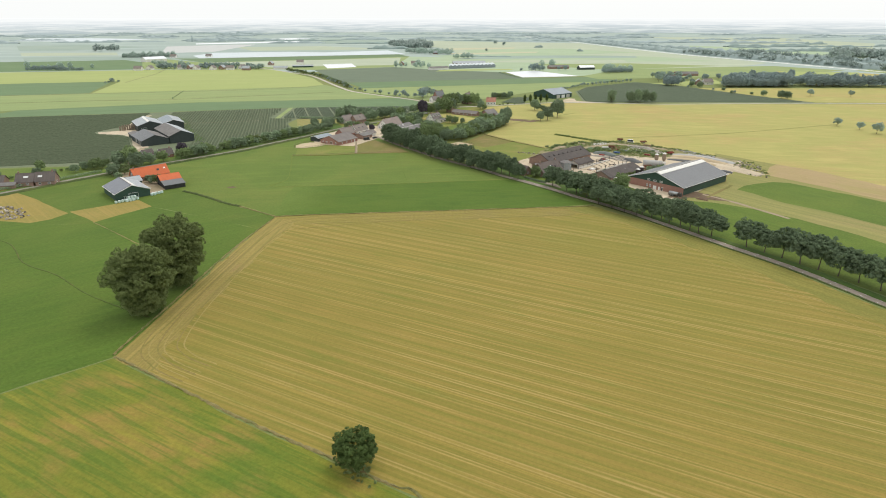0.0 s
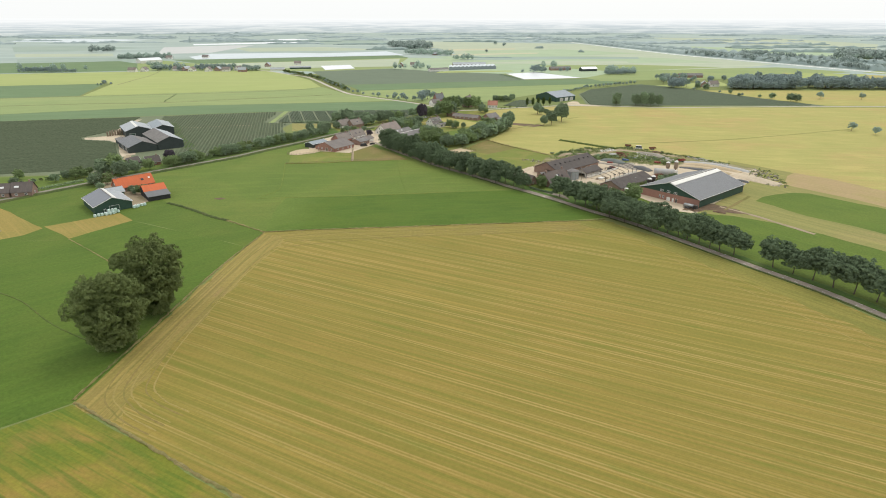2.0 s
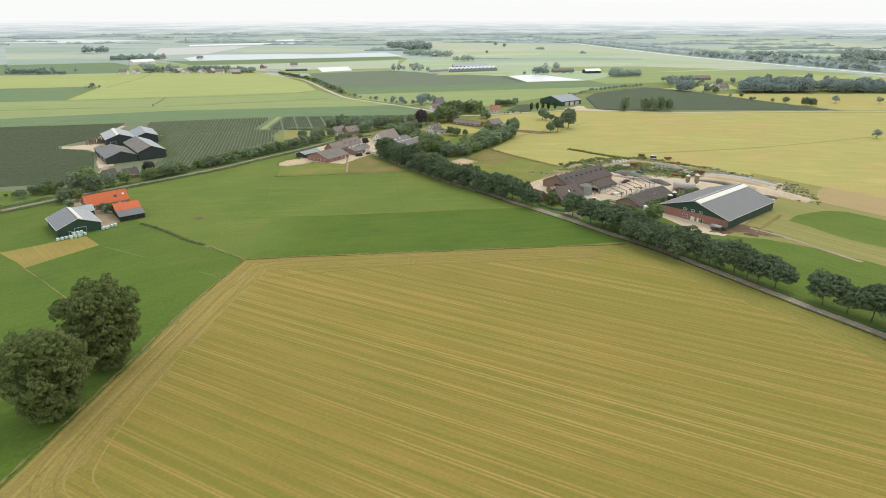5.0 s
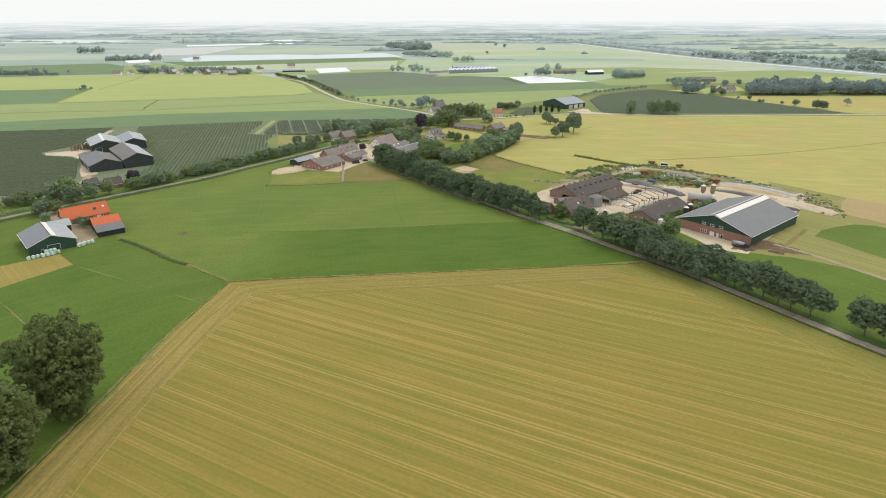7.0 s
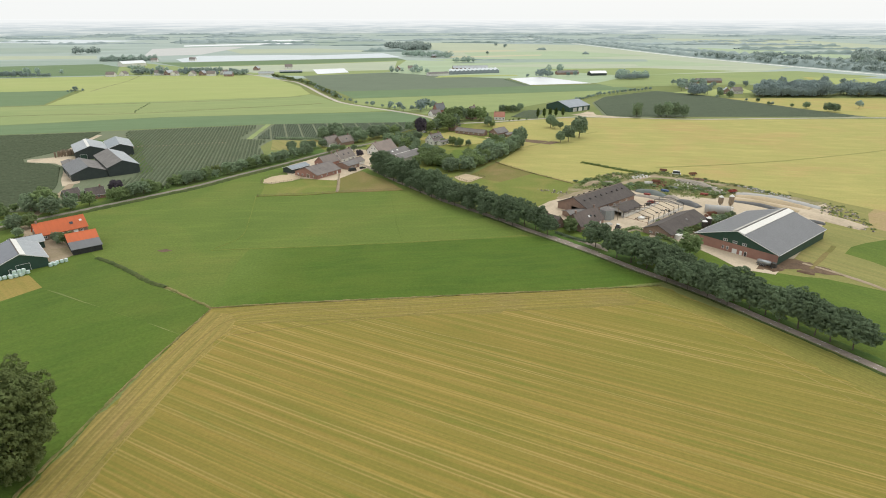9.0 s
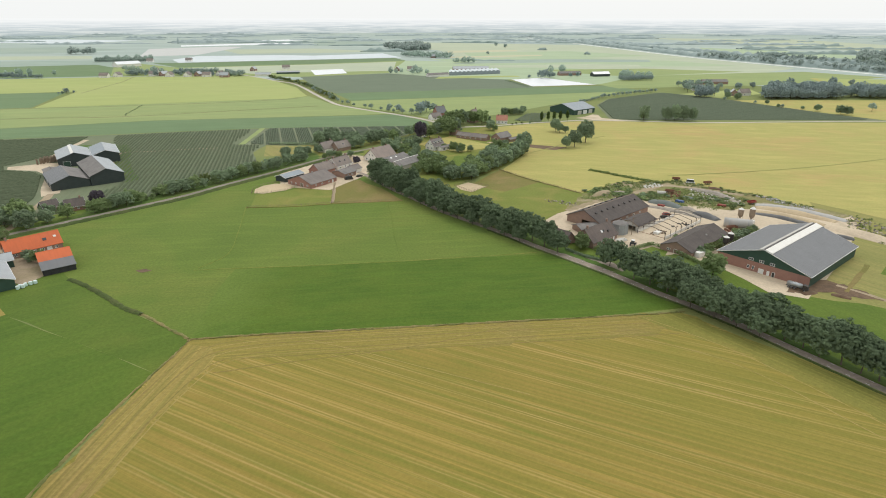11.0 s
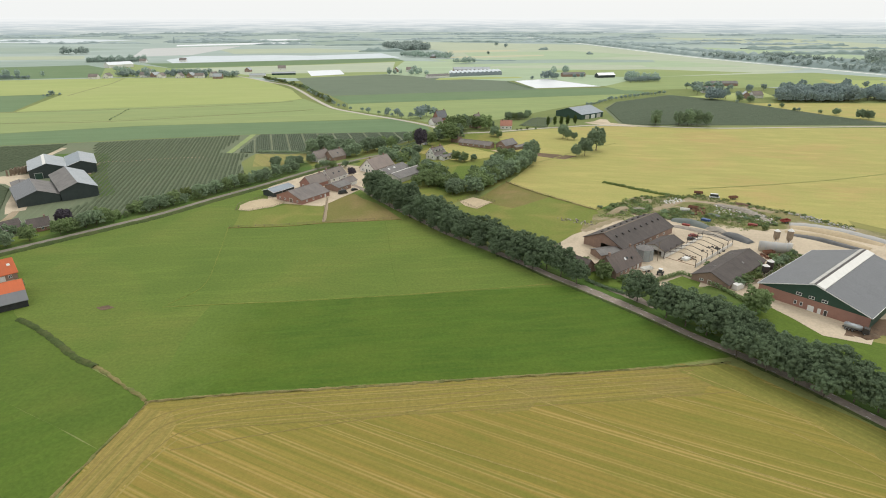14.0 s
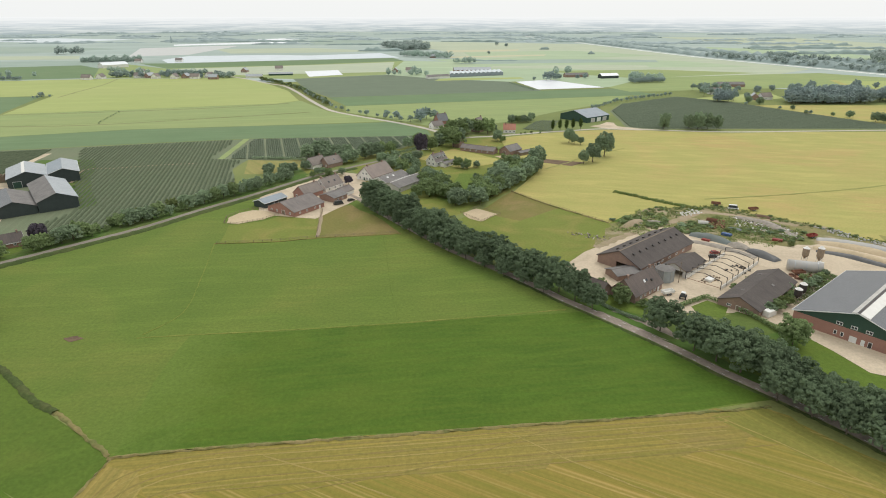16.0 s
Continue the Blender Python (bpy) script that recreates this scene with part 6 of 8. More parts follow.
gabled("pig_shed", "long low brick shed with worn dark roof", "shed", 94.4, 366.9, 42.5, 14.4, 36.5, 2.5, 5.6, "brick_old", "roof_brown", cap="roof_brown",
       lights=[("l", 9, 5.0, 0.9, 1.2, "roof_weather"), ("r", 22, 4.2, 1.4, 1.0, "roof_weather"), ("l", 30, 3.0, 1.0, 1.6, "roof_weather")],
       windows=[("f", 4, 1.0, 1.6, 0.9), ("f", 10, 1.0, 1.6, 0.9)], doors=[("f", 7.2, 1.6, 2.1, "timber")])

# steel skeleton of an unfinished shed
root = thing("steel_frame", 90.8, 388.6, 43 - 90, "open steel portal frame with low white walls", "building frame")
FW, FL = 14.2, 38.0
for i in range(8):
    y = 0.3 + (FL - 0.6) * i / 7
    bm = bmesh.new()
    box(bm, 0.0, 0.22, y - 0.11, y + 0.11, -0.2, 3.6)
    part("post", bm, "steel_dark", root)
    part("post", boxed(FW - 0.22, FW, y - 0.14, y + 0.14, -0.2, 3.6), "steel_dark", root)
    bm = bmesh.new()
    prism(bm, [(0.0, 3.6), (FW / 2, 5.0), (FW, 3.6), (FW, 3.8), (FW / 2, 5.2), (0.0, 3.8)], "y", y - 0.08, y + 0.08)
    part("rafter", bm, "steel_dark", root)
for i in range(7):
    y0, y1 = 0.45 + (FL - 0.6) * i / 7, 0.15 + (FL - 0.6) * (i + 1) / 7
    part("wall_panel", boxed(0.04, 0.24, y0, y1, -0.2, 1.5), "white_wall", root, "white concrete panel")
    part("wall_panel", boxed(FW - 0.24, FW - 0.04, y0, y1, -0.2, 1.7), "white_wall", root, "white concrete panel")
part("rail", boxed(0.3, FW - 0.3, 0.2, 0.32, 0.9, 1.05), "rust", root)

# octagonal grain tank with a shallow cone
root = thing("grain_tank", 82.3, 388.4, 20, "grey octagonal steel tank with brown cone roof", "tank")
bm = bmesh.new()
tube(bm, (0, 0, -0.2), (0, 0, 5.2), 3.7, 3.7, 8)
part("shell", bm, "galvanised", root)
for i in range(8):
    a = math.pi / 4 * i
    part("corner_strut", tube(bmesh.new(), (3.72 * math.cos(a), 3.72 * math.sin(a), -0.2), (3.72 * math.cos(a), 3.72 * math.sin(a), 5.2), 0.12, 0.12, 6), "steel", root)
part("cone_roof", tube(bmesh.new(), (0, 0, 5.2), (0, 0, 6.8), 4.0, 0.4, 8), "roof_weather", root)
part("cap", tube(bmesh.new(), (0, 0, 6.8), (0, 0, 7.2), 0.4, 0.3, 8), "steel_dark", root)
root = thing("utility_pole", 87.2, 385.6, 0, "tall dark wooden utility pole", "pole")
part("mast", tube(bmesh.new(), (0, 0, -0.3), (0, 0, 9.2), 0.16, 0.1, 8), "timber", root)
part("crossarm", boxed(-0.7, 0.7, -0.06, 0.06, 8.5, 8.65), "timber", root)


def feed_silo(x, y, h, mat, label):
    root = thing("feed_silo", x, y, 30, label, "silo", "feed silos")
    for i in range(4):
        a = math.pi / 4 + math.pi / 2 * i
        part("leg", tube(bmesh.new(), (1.1 * math.cos(a), 1.1 * math.sin(a), -0.1), (1.1 * math.cos(a), 1.1 * math.sin(a), h * 0.45), 0.08, 0.08, 6), "steel", root)
    part("hopper", tube(bmesh.new(), (0, 0, h * 0.22), (0, 0, h * 0.45), 0.25, 1.35, 12), mat, root)
    part("drum", tube(bmesh.new(), (0, 0, h * 0.45), (0, 0, h * 0.88), 1.35, 1.35, 14), mat, root)
    part("lid", tube(bmesh.new(), (0, 0, h * 0.88), (0, 0, h), 1.42, 0.3, 14), "white_wall", root)


feed_silo(149.5, 407, 7.0, "timber", "brown feed silo with pale lid")
feed_silo(153.5, 403.5, 8.5, "timber", "tall brown feed silo with pale lid")
feed_silo(128, 372, 6.5, "steel_dark", "dark feed silo with pale lid")
feed_silo(125, 369.5, 5.5, "steel_dark", "short dark feed silo with pale lid")

root = thing("storage_tank", 137.5, 398.5, -19, "weathered grey cylinder tank lying on the yard", "tank")
bm = bmesh.new()
tube(bm, (0, 0, 2.3), (12.5, 0, 2.3), 2.3, 2.3, 20)
part("barrel", bm, "tarp_grey", root, "", True)
for k in (2.0, 6.2, 10.5):
    part("hoop", tube(bmesh.new(), (k, 0, 2.3), (k + 0.2, 0, 2.3), 2.36, 2.36, 20), "steel", root)
for k in (3.0, 9.5):
    part("cradle", boxed(k - 0.3, k + 0.3, -1.6, 1.6, -0.1, 0.6), "concrete", root)


def container(x, y, rz, l, w, h, mat, label, name="shipping_container"):
    root = thing(name, x, y, rz, label, "container")
    part("box_body", boxed(0, l, 0, w, 0.1, h, bevel=0.06), mat, root)
    n = max(3, int(l / 0.9))
    for i in range(n):
        part("rib", boxed(l * (i + 0.35) / n, l * (i + 0.65) / n, -0.05, -0.002, 0.25, h - 0.2), mat, root)
    for dx in (0.1, l - 0.4):
        part("skid", boxed(dx, dx + 0.3, 0.05, w - 0.05, -0.1, 0.1), "steel_dark", root)
    part("door", boxed(-0.06, -0.003, 0.15, w - 0.15, 0.25, h - 0.2), mat, root)


container(116, 433, -40, 3.6, 1.8, 0.9, "red_paint", "faded red steel container in the yard")
container(128.5, 440, -45, 4.4, 2.2, 1.3, "blue_paint", "blue steel container in the yard")
container(149, 432, -35, 4.2, 2.0, 1.2, "red_paint", "red steel skip by a weedy bank")
container(107.5, 356, 30, 4.6, 2.4, 2.3, "white_wall", "small white site cabin beside a hedge", "site_cabin")
container(152, 399.5, 30, 2.6, 2.0, 2.2, "white_wall", "small white box on the yard", "equipment_box")
container(100, 385.5, 43, 3.4, 2.6, 1.1, "white_wall", "white box inside the steel frame", "equipment_box")


def mound(name, label, pts, width, height, mat, seed, category="mound"):
    """A long rounded heap along a line."""
    r = np.random.default_rng(seed)
    line = smooth_line(pts, 1.6)
    bm = bmesh.new()
    rows = []
    n = 9
    for i, p in enumerate(line):
        d = (line[min(i + 1, len(line) - 1)] - line[max(i - 1, 0)]).normalized()
        nrm = Vector((-d.y, d.x))
        end = min(1.0, 2.2 * min(i, len(line) - 1 - i) / len(line) + 0.12)
        row = []
        for k in range(n):
            u = -1 + 2 * k / (n - 1)
            hh = height * end ** 0.5 * (1 - abs(u) ** 2.4) * (1 + r.uniform(-0.14, 0.14))
            c = p + nrm * u * width / 2 * (0.75 + 0.25 * end)
            row.append(bm.verts.new((c.x, c.y, 0.05 + hh)))
        rows.append(row)
    for a, b in zip(rows, rows[1:]):
        for k in range(n - 1):
            bm.faces.new([a[k], a[k + 1], b[k + 1], b[k]])
    bm.faces.new(rows[0])
    bm.faces.new(rows[-1][::-1])
    bmesh.ops.recalc_face_normals(bm, faces=bm.faces[:])
    return tagged(new(name, mesh_of(bm, mat, True)), label, category)


mound("silage_clamp", "long silage heap under green-grey sheeting", [(114, 441), (121, 435.5), (127.5, 428)], 6.4, 2.2, "tarp_green", 1)
mound("silage_clamp", "long silage heap under weathered grey sheeting", [(127.3, 428.2), (132, 419.5)], 6.4, 2.0, "rubble", 2)
mound("silage_clamp", "silage heap under black sheeting", [(131.8, 420), (138.5, 407)], 6.6, 2.1, "tarp_black", 3)
mound("silage_clamp", "long silage clamp under weathered grey sheeting", [(171, 434), (180, 429), (193, 417), (204, 405)], 5.5, 2.0, "tarp_grey", 4)
mound("sand_mound", "long open heap of straw-yellow feed", [(169, 429.5), (179, 424), (191, 412), (198, 404)], 6.5, 1.7, "sand", 6)
mound("silage_clamp", "low black-sheeted edge of a feed clamp", [(162, 419), (171, 412.5), (178, 404), (186, 395)], 4.0, 1.4, "tarp_black", 5)
mound("sand_mound", "open heap of yellow feed behind black sheeting", [(163, 423), (172.5, 416.5), (181, 408), (189, 399)], 5.5, 1.7, "sand", 16)
mound("rubble_mound", "long pile of broken pale rubble", [(148, 467), (157, 459), (161, 448), (162, 437)], 6.5, 1.5, "rubble", 17)
mound("silage_clamp", "flat blue-grey sheeted stack in weeds", [(136, 450), (142, 444)], 4.0, 1.2, "tarp_green", 18)
mound("earth_mound", "brown earth heap at the field edge", [(160, 470), (166, 464)], 4.0, 1.2, "earth", 19)
mound("earth_mound", "pale earth heap overgrown with weeds", [(84, 449), (92, 458), (97, 462)], 6.0, 1.8, "track", 20)
mound("sand_mound", "low heap of sandy soil behind the barn", [(188, 398), (198, 386), (206, 372)], 12, 1.6, "yard", 7)
mound("silage_clamp", "black sheeted heap behind the barn", [(184, 384), (190, 378)], 4, 1.5, "tarp_black", 8)
mound("earth_mound", "grey gravel bank beside the track", [(107, 433), (116, 428), (124, 420), (131, 411)], 4.5, 1.1, "rubble", 9)
mound("earth_mound", "low heap of brown earth near the barn", [(132, 320), (138, 322)], 3.5, 0.8, "earth", 10)
mound("earth_mound", "low heap of brown earth near the barn", [(143, 320), (148, 316)], 3.0, 0.8, "earth", 11)
mound("manure_mound", "dark heap beside the stable yard", [(99, 460), (108, 456)], 4, 1.3, "rubble", 12)


def rubble(name, label, poly, n, size, mat, seed):
    """Scattered broken pieces."""
    r = np.random.default_rng(seed)
    bm = bmesh.new()
    for x, y in scatter(poly, n, size * 0.5):
        a = r.uniform(0, 6.28)
        sx, sy, sz = size * r.uniform(0.3, 1.2, 3)
        m = pose(x, y, sz * 0.3, r.uniform(-25, 25), r.uniform(-25, 25), math.degrees(a)) @ Matrix.Diagonal((sx, sy, sz * 0.7, 1))
        v = [bm.verts.new(m @ Vector(p)) for p in ((-0.5, -0.5, -0.5), (0.5, -0.4, -0.5), (0.45, 0.5, -0.5), (-0.5, 0.4, -0.5), (-0.35, -0.4, 0.5), (0.4, -0.3, 0.4), (0.3, 0.4, 0.5), (-0.4, 0.3, 0.35))]
        for f in ((0, 3, 2, 1), (4, 5, 6, 7), (0, 1, 5, 4), (1, 2, 6, 5), (2, 3, 7, 6), (3, 0, 4, 7)):
            bm.faces.new([v[i] for i in f])
    return tagged(new(name, mesh_of(bm, mat)), label, "rubble", kind="stuff")


rubble("rubble", "scattered broken concrete and rubble", [(145, 468), (158, 464), (166, 452), (166, 434), (158, 434), (154, 450)], 420, 0.95, "rubble", 1)
rubble("scrap", "scattered pale scrap and plastic", [(140, 452), (148, 466), (160, 460), (168, 442), (164, 432), (150, 442)], 170, 0.95, "white_wall", 2)
rubble("scrap", "rusty scrap metal pieces", [(122, 450), (132, 464), (140, 462), (134, 448)], 90, 1.3, "rust", 3)
rubble("scrap", "pale boards and plastic among weeds", [(118, 474), (130, 480), (134, 474), (122, 468)], 40, 1.2, "white_wall", 13)
rubble("scrap", "dark tyres and scrap at the field edge", [(180, 452), (190, 444), (202, 424), (196, 424), (184, 440)], 80, 1.2, "tarp_grey", 14)
rubble("rubble", "grey stones in a paddock", [(54, 445), (66, 442), (74, 436), (70, 432), (58, 438)], 40, 0.9, "rubble", 15)
rubble("rubble", "stones and rubble at the yard edge", [(84, 452), (98, 470), (108, 462), (96, 450)], 60, 1.1, "rubble", 4)
rubble("rubble", "rubble at the end of the clamps", [(196, 394), (212, 416), (218, 400), (208, 366), (198, 374)], 130, 1.1, "rubble", 5)
rubble("scrap", "rusty machine parts beside the tank", [(134, 394), (146, 392), (146, 384), (136, 388)], 60, 1.3, "rust", 6)
rubble("scrap", "pale scrap beside the hedge", [(136, 386), (148, 388), (132, 372), (126, 374)], 22, 1.1, "white_wall", 7)
rubble("scrap", "dark building parts stacked in the frame", [(110, 398), (118, 404), (123, 398), (114, 391)], 26, 1.1, "steel_dark", 8)
rubble("scrap", "planks and clutter in the yard", [(96, 388), (104, 394), (106, 388), (100, 383)], 16, 1.0, "timber", 9)
rubble("rubble", "heap of old material by the dry paddock", [(-244, 306), (-226, 301), (-211, 286), (-220, 282), (-240, 290)], 90, 1.4, "rubble", 10)
rubble("scrap", "pale planks and scrap by the paddock", [(-250, 268), (-238, 270), (-232, 262), (-246, 258)], 24, 1.5, "white_wall", 11)
rubble("scrap", "clutter in front of the stable", [(64, 404), (68, 396), (76, 392), (66, 392)], 22, 1.0, "red_paint", 12)

# weeds and shrubs in the yard
for x, y, s in ((86, 458, 1.1), (90, 463, 1.3), (96, 466, 1.0), (82, 462, 0.8), (104, 470, 0.9), (110, 448, 1.0), (114, 452, 1.1), (120, 457, 0.9), (107, 445, 0.8), (141, 443, 0.8), (146, 446, 0.7), (153, 442, 0.8),
                (134, 446, 0.8), (128, 450, 0.7), (154, 425, 0.7), (160, 444, 0.8), (170, 442, 0.7), (145, 388, 1.0), (141, 384, 1.1), (136, 380, 1.2), (131, 376, 1.0), (124, 371, 1.0), (119, 366, 1.2), (114, 362, 1.3), (110, 360, 1.1),
                (106, 379, 0.8), (116, 387, 0.7), (149, 392, 0.9), (127, 378, 0.9), (138, 388, 0.8), (122, 374, 0.9), (56, 384, 0.9), (66, 365, 0.9), (70, 366, 0.8)):
    plant(rng.choice(bush_kinds[:1] + bush_kinds), x, y, s * 0.9, rng, "green shrub among yard clutter", "yard shrubs", tall=s * (0.45 if y > 430 else 0.8))
for poly, n, lo, hi in (([(84, 456), (100, 472), (112, 462), (104, 446), (96, 450)], 22, 0.4, 0.9), ([(108, 444), (122, 458), (130, 452), (116, 440)], 16, 0.5, 0.9), ([(132, 446), (148, 452), (168, 440), (160, 428), (146, 436)], 30, 0.3, 0.75), ([(128, 374), (148, 394), (154, 390), (134, 370)], 14, 0.5, 0.9)):
    for x, y in scatter(poly, n, 2.0):
        s = rng.uniform(lo, hi)
        plant(bush_kinds[0], x, y, s, rng, "rank green weeds among yard rubble", "yard shrubs", tall=s * 0.45)
for x, y in scatter([(100, 476), (112, 484), (137, 484), (148, 487), (163, 472), (190, 446), (198, 430), (180, 448), (160, 466), (140, 479), (115, 474)], 34, 3):
    s = rng.uniform(0.25, 0.55)
    plant(bush_kinds[0], x, y, s, rng, "low weeds at the yard edge", "yard shrubs", tall=s * 0.5)


def hedge(label, pts, width, height, mat, seed):
    """A clipped hedge: leaf clumps over a long box."""
    r = np.random.default_rng(seed)
    lob = []
    for a, b in zip(pts, pts[1:]):
        n = max(2, int(math.dist(a, b) / (width * 0.8)))
        for i in range(n):
            f = i / n
            lob.append((a[0] + (b[0] - a[0]) * f, a[1] + (b[1] - a[1]) * f, height * 0.5, width * 0.6, width * 0.6, height * 0.55))
    return tagged(new("hedge", leaf_mesh(leaf_cloud(r, lob, len(lob) * 60, 0.22), mat)), label, "hedge")


hedge("clipped green garden hedge", [(75, 361), (83, 366.5), (92, 371.5), (98, 365.5), (103, 355), (107, 343)], 1.4, 2.0, "leaf_light", 1)
hedge("clipped dark hedge round a front lawn", [(52, 366), (58, 358), (64, 353)], 1.2, 1.3, "leaf", 2)
hedge("clipped garden hedge by the lane", [(-104, 598), (-122, 603), (-146, 604)], 2.0, 2.5, "leaf", 3)
hedge("tall garden hedge by the stable", [(18, 640), (34, 640), (44, 634)], 2.2, 2.6, "leaf", 4)
hedge("roadside hedge of the cottages", [(-262, 336), (-244, 358), (-226, 382)], 1.8, 1.9, "leaf", 5)
hedge("low hedge by the village road", [(-46, 612), (-26, 638), (-10, 664)], 2.0, 2.4, "leaf", 6)

hedge("dark hedge beside white crop film", [(104, 1128), (118, 1080), (129, 1034)], 5.0, 3.0, "leaf", 7)

# -- left farm with the orange roofs
shed = gabled("green_shed", "green-clad farm shed with solar slope and pale roof", "shed", -182.2, 314.4, 132, 18.4, 23.5, 4.0, 7.6, "green_clad", "solar", "roof_light", trim="white_paint", split=0.5, clad="green_clad",
              doors=[("f", 9.5, 5.0, 3.2, "green_clad"), ("f", 5, 1.2, 2.1, "green_clad")])
s = 3.6 / 9.2
part("ridge_light", prism(bmesh.new(), [(9.4, 7.76 - 0.2 * s + 0.03), (11.4, 7.76 - 2.2 * s + 0.03), (11.4, 7.76 - 2.2 * s + 0.2), (9.4, 7.76 - 0.2 * s + 0.2)], "y", -0.4, 23.9), "ridge_light", shed, "milky translucent ridge sheet")
gabled("implement_shed", "small shed with pale sheet roof", "shed", -197.2, 348.2, 42, 9.6, 10, 3.4, 5.4, "green_clad", "roof_light", trim="white_paint")
gabled("orange_house", "brick farmhouse with bright orange tiled roof", "house", -197.4, 361.2, 46, 9.2, 21, 3.0, 7.6, "brick_old", "roof_orange", cap="roof_orange",
       windows=[("r", 3, 0.9, 1.4, 1.3), ("r", 7, 0.9, 1.4, 1.3), ("r", 13, 0.9, 1.6, 1.3), ("r", 18.5, 0.9, 1.2, 1.3), ("f", 3, 0.9, 1.2, 1.4), ("f", 6.3, 0.9, 1.2, 1.4), ("f", 4.6, 4.0, 1.1, 1.2)],
       doors=[("r", 10.2, 1.2, 2.2), ("r", 15.8, 2.0, 2.2)], chimneys=[(4.6, 1.5, 0.7)], lights=[("r", 15.0, 3.0, 1.5, 1.3, "glass"), ("r", 19.2, 3.6, 1.1, 1.0, "ridge_light")])
osh = gabled("tile_shed", "black wooden shed with orange tile and dark lean-to roof", "shed", -175.6, 351.0, 39, 10, 11.6, 4.0, 6.6, "black_wood", "roof_orange", cap="roof_orange")
part("lean_to_roof", prism(bmesh.new(), [(10.2, 4.0), (17.2, 2.5), (17.2, 2.66), (10.2, 4.16)], "y", -0.4, 12.0), "roof_grey", osh, "dark sheet lean-to roof")
part("lean_to_wall", boxed(16.6, 16.8, 0, 11.6, -0.3, 2.55), "black_wood", osh)
for y0 in (0.0, 11.4):
    part("lean_to_wall", prism(bmesh.new(), [(10, -0.3), (16.6, -0.3), (16.6, 2.55), (10, 3.95)], "y", y0, y0 + 0.2), "black_wood", osh)
# wrapped bales
root_bale = tagged(new("wrapped_bale"), "silage bale wrapped in pale green film", "bale", "stacked wrapped bales")
bm = bmesh.new()
tube(bm, (0, 0, 0), (0, 0, 1.3), 0.72, 0.72, 14)
bmesh.ops.bevel(bm, geom=[e for e in bm.edges if abs(e.verts[0].co.z - e.verts[1].co.z) < 0.01], offset=0.12, segments=2, affect="EDGES")
part("wrapping", bm, "bale_wrap", root_bale, "pale green film")
part("bale_end", tube(bmesh.new(), (0, 0, 1.295), (0, 0, 1.31), 0.45, 0.45, 12), "white_film", root_bale, "pale film end")
for x, y, n in ((-180, 310.5, 4), (-175.5, 315, 10), (-167.5, 327.5, 6)):
    for i in range(n):
        k, lvl = (i, 0) if i < 7 else (i - 7, 1)
        copy_thing(root_bale, pose(x + (k % 4) * 1.15 + (0.5 if lvl else 0), y + (k % 4) * 1.2 - (k // 4) * 1.5 + rng.uniform(-0.15, 0.15), 0.12 + 1.31 * lvl, 0, 0, rng.uniform(0, 90)))
away(root_bale)
gabled("row_cottage", "brick cottage with dark tiled roof", "house", -259.8, 352.8, 12, 9, 9.6, 3.0, 7.2, "brick_old", "roof_pan", windows=[("r", 2.5, 0.9, 1.4, 1.3), ("r", 6.5, 0.9, 1.4, 1.3)], chimneys=[(4.5, 1.2, 0.7)], lights=[("r", 5.5, 3.2, 2.6, 1.2, "white_paint")], group="row cottages")
gabled("row_cottage", "brick cottage with dark tiled roof", "house", -249.6, 355.0, 14, 9, 10.4, 3.0, 7.6, "brick_old", "roof_pan", windows=[("r", 2.5, 0.9, 1.4, 1.3), ("r", 7.5, 0.9, 1.4, 1.3), ("b", 4.5, 0.9, 1.2, 1.3)], chimneys=[(4.5, 9, 0.7)], lights=[("r", 2.6, 3.2, 2.4, 1.2, "white_paint")], group="row cottages")
gabled("row_cottage", "cottage with long tiled roof and skylights", "house", -282.0, 349.0, 14, 9, 15, 2.8, 6.2, "brick_old", "roof_pan", lights=[("r", 4, 2.5, 1.2, 1.0, "white_paint"), ("r", 8, 2.5, 1.2, 1.0, "white_paint"), ("r", 12, 2.5, 1.2, 1.0, "white_paint")], group="row cottages")
gabled("low_outhouse", "low outhouse with weathered roof", "shed", -277.0, 341.5, 14, 6, 20, 2.2, 3.4, "brick_old", "roof_weather")

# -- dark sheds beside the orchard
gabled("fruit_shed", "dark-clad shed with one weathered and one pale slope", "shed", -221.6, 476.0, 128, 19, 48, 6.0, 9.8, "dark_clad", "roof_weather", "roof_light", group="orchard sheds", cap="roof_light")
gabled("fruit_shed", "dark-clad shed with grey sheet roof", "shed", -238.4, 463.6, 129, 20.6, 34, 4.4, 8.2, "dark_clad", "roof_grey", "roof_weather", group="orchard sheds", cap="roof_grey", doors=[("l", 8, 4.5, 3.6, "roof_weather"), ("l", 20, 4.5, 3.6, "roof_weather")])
big = gabled("fruit_shed", "dark-clad shed with pale roof and light strip", "shed", -270.4, 523.6, 124, 21, 34, 6.0, 9.6, "dark_clad", "roof_light", "roof_light", group="orchard sheds", cap="roof_light", doors=[("f", 5, 4.5, 4.0, "green_clad")])
s = 3.6 / 10.5
part("ridge_light", prism(bmesh.new(), [(8.4, 9.76 - 2.1 * s + 0.03), (8.4, 9.76 - 2.1 * s + 0.15), (10.3, 9.76 - 0.2 * s + 0.15), (10.3, 9.76 - 0.2 * s + 0.03)], "y", -0.3, 34.3), "ridge_light", big, "milky translucent ridge sheet")
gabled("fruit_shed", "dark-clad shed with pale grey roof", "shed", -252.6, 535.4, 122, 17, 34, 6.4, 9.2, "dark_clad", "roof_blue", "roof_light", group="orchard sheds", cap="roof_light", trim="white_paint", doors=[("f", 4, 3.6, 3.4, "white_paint")])
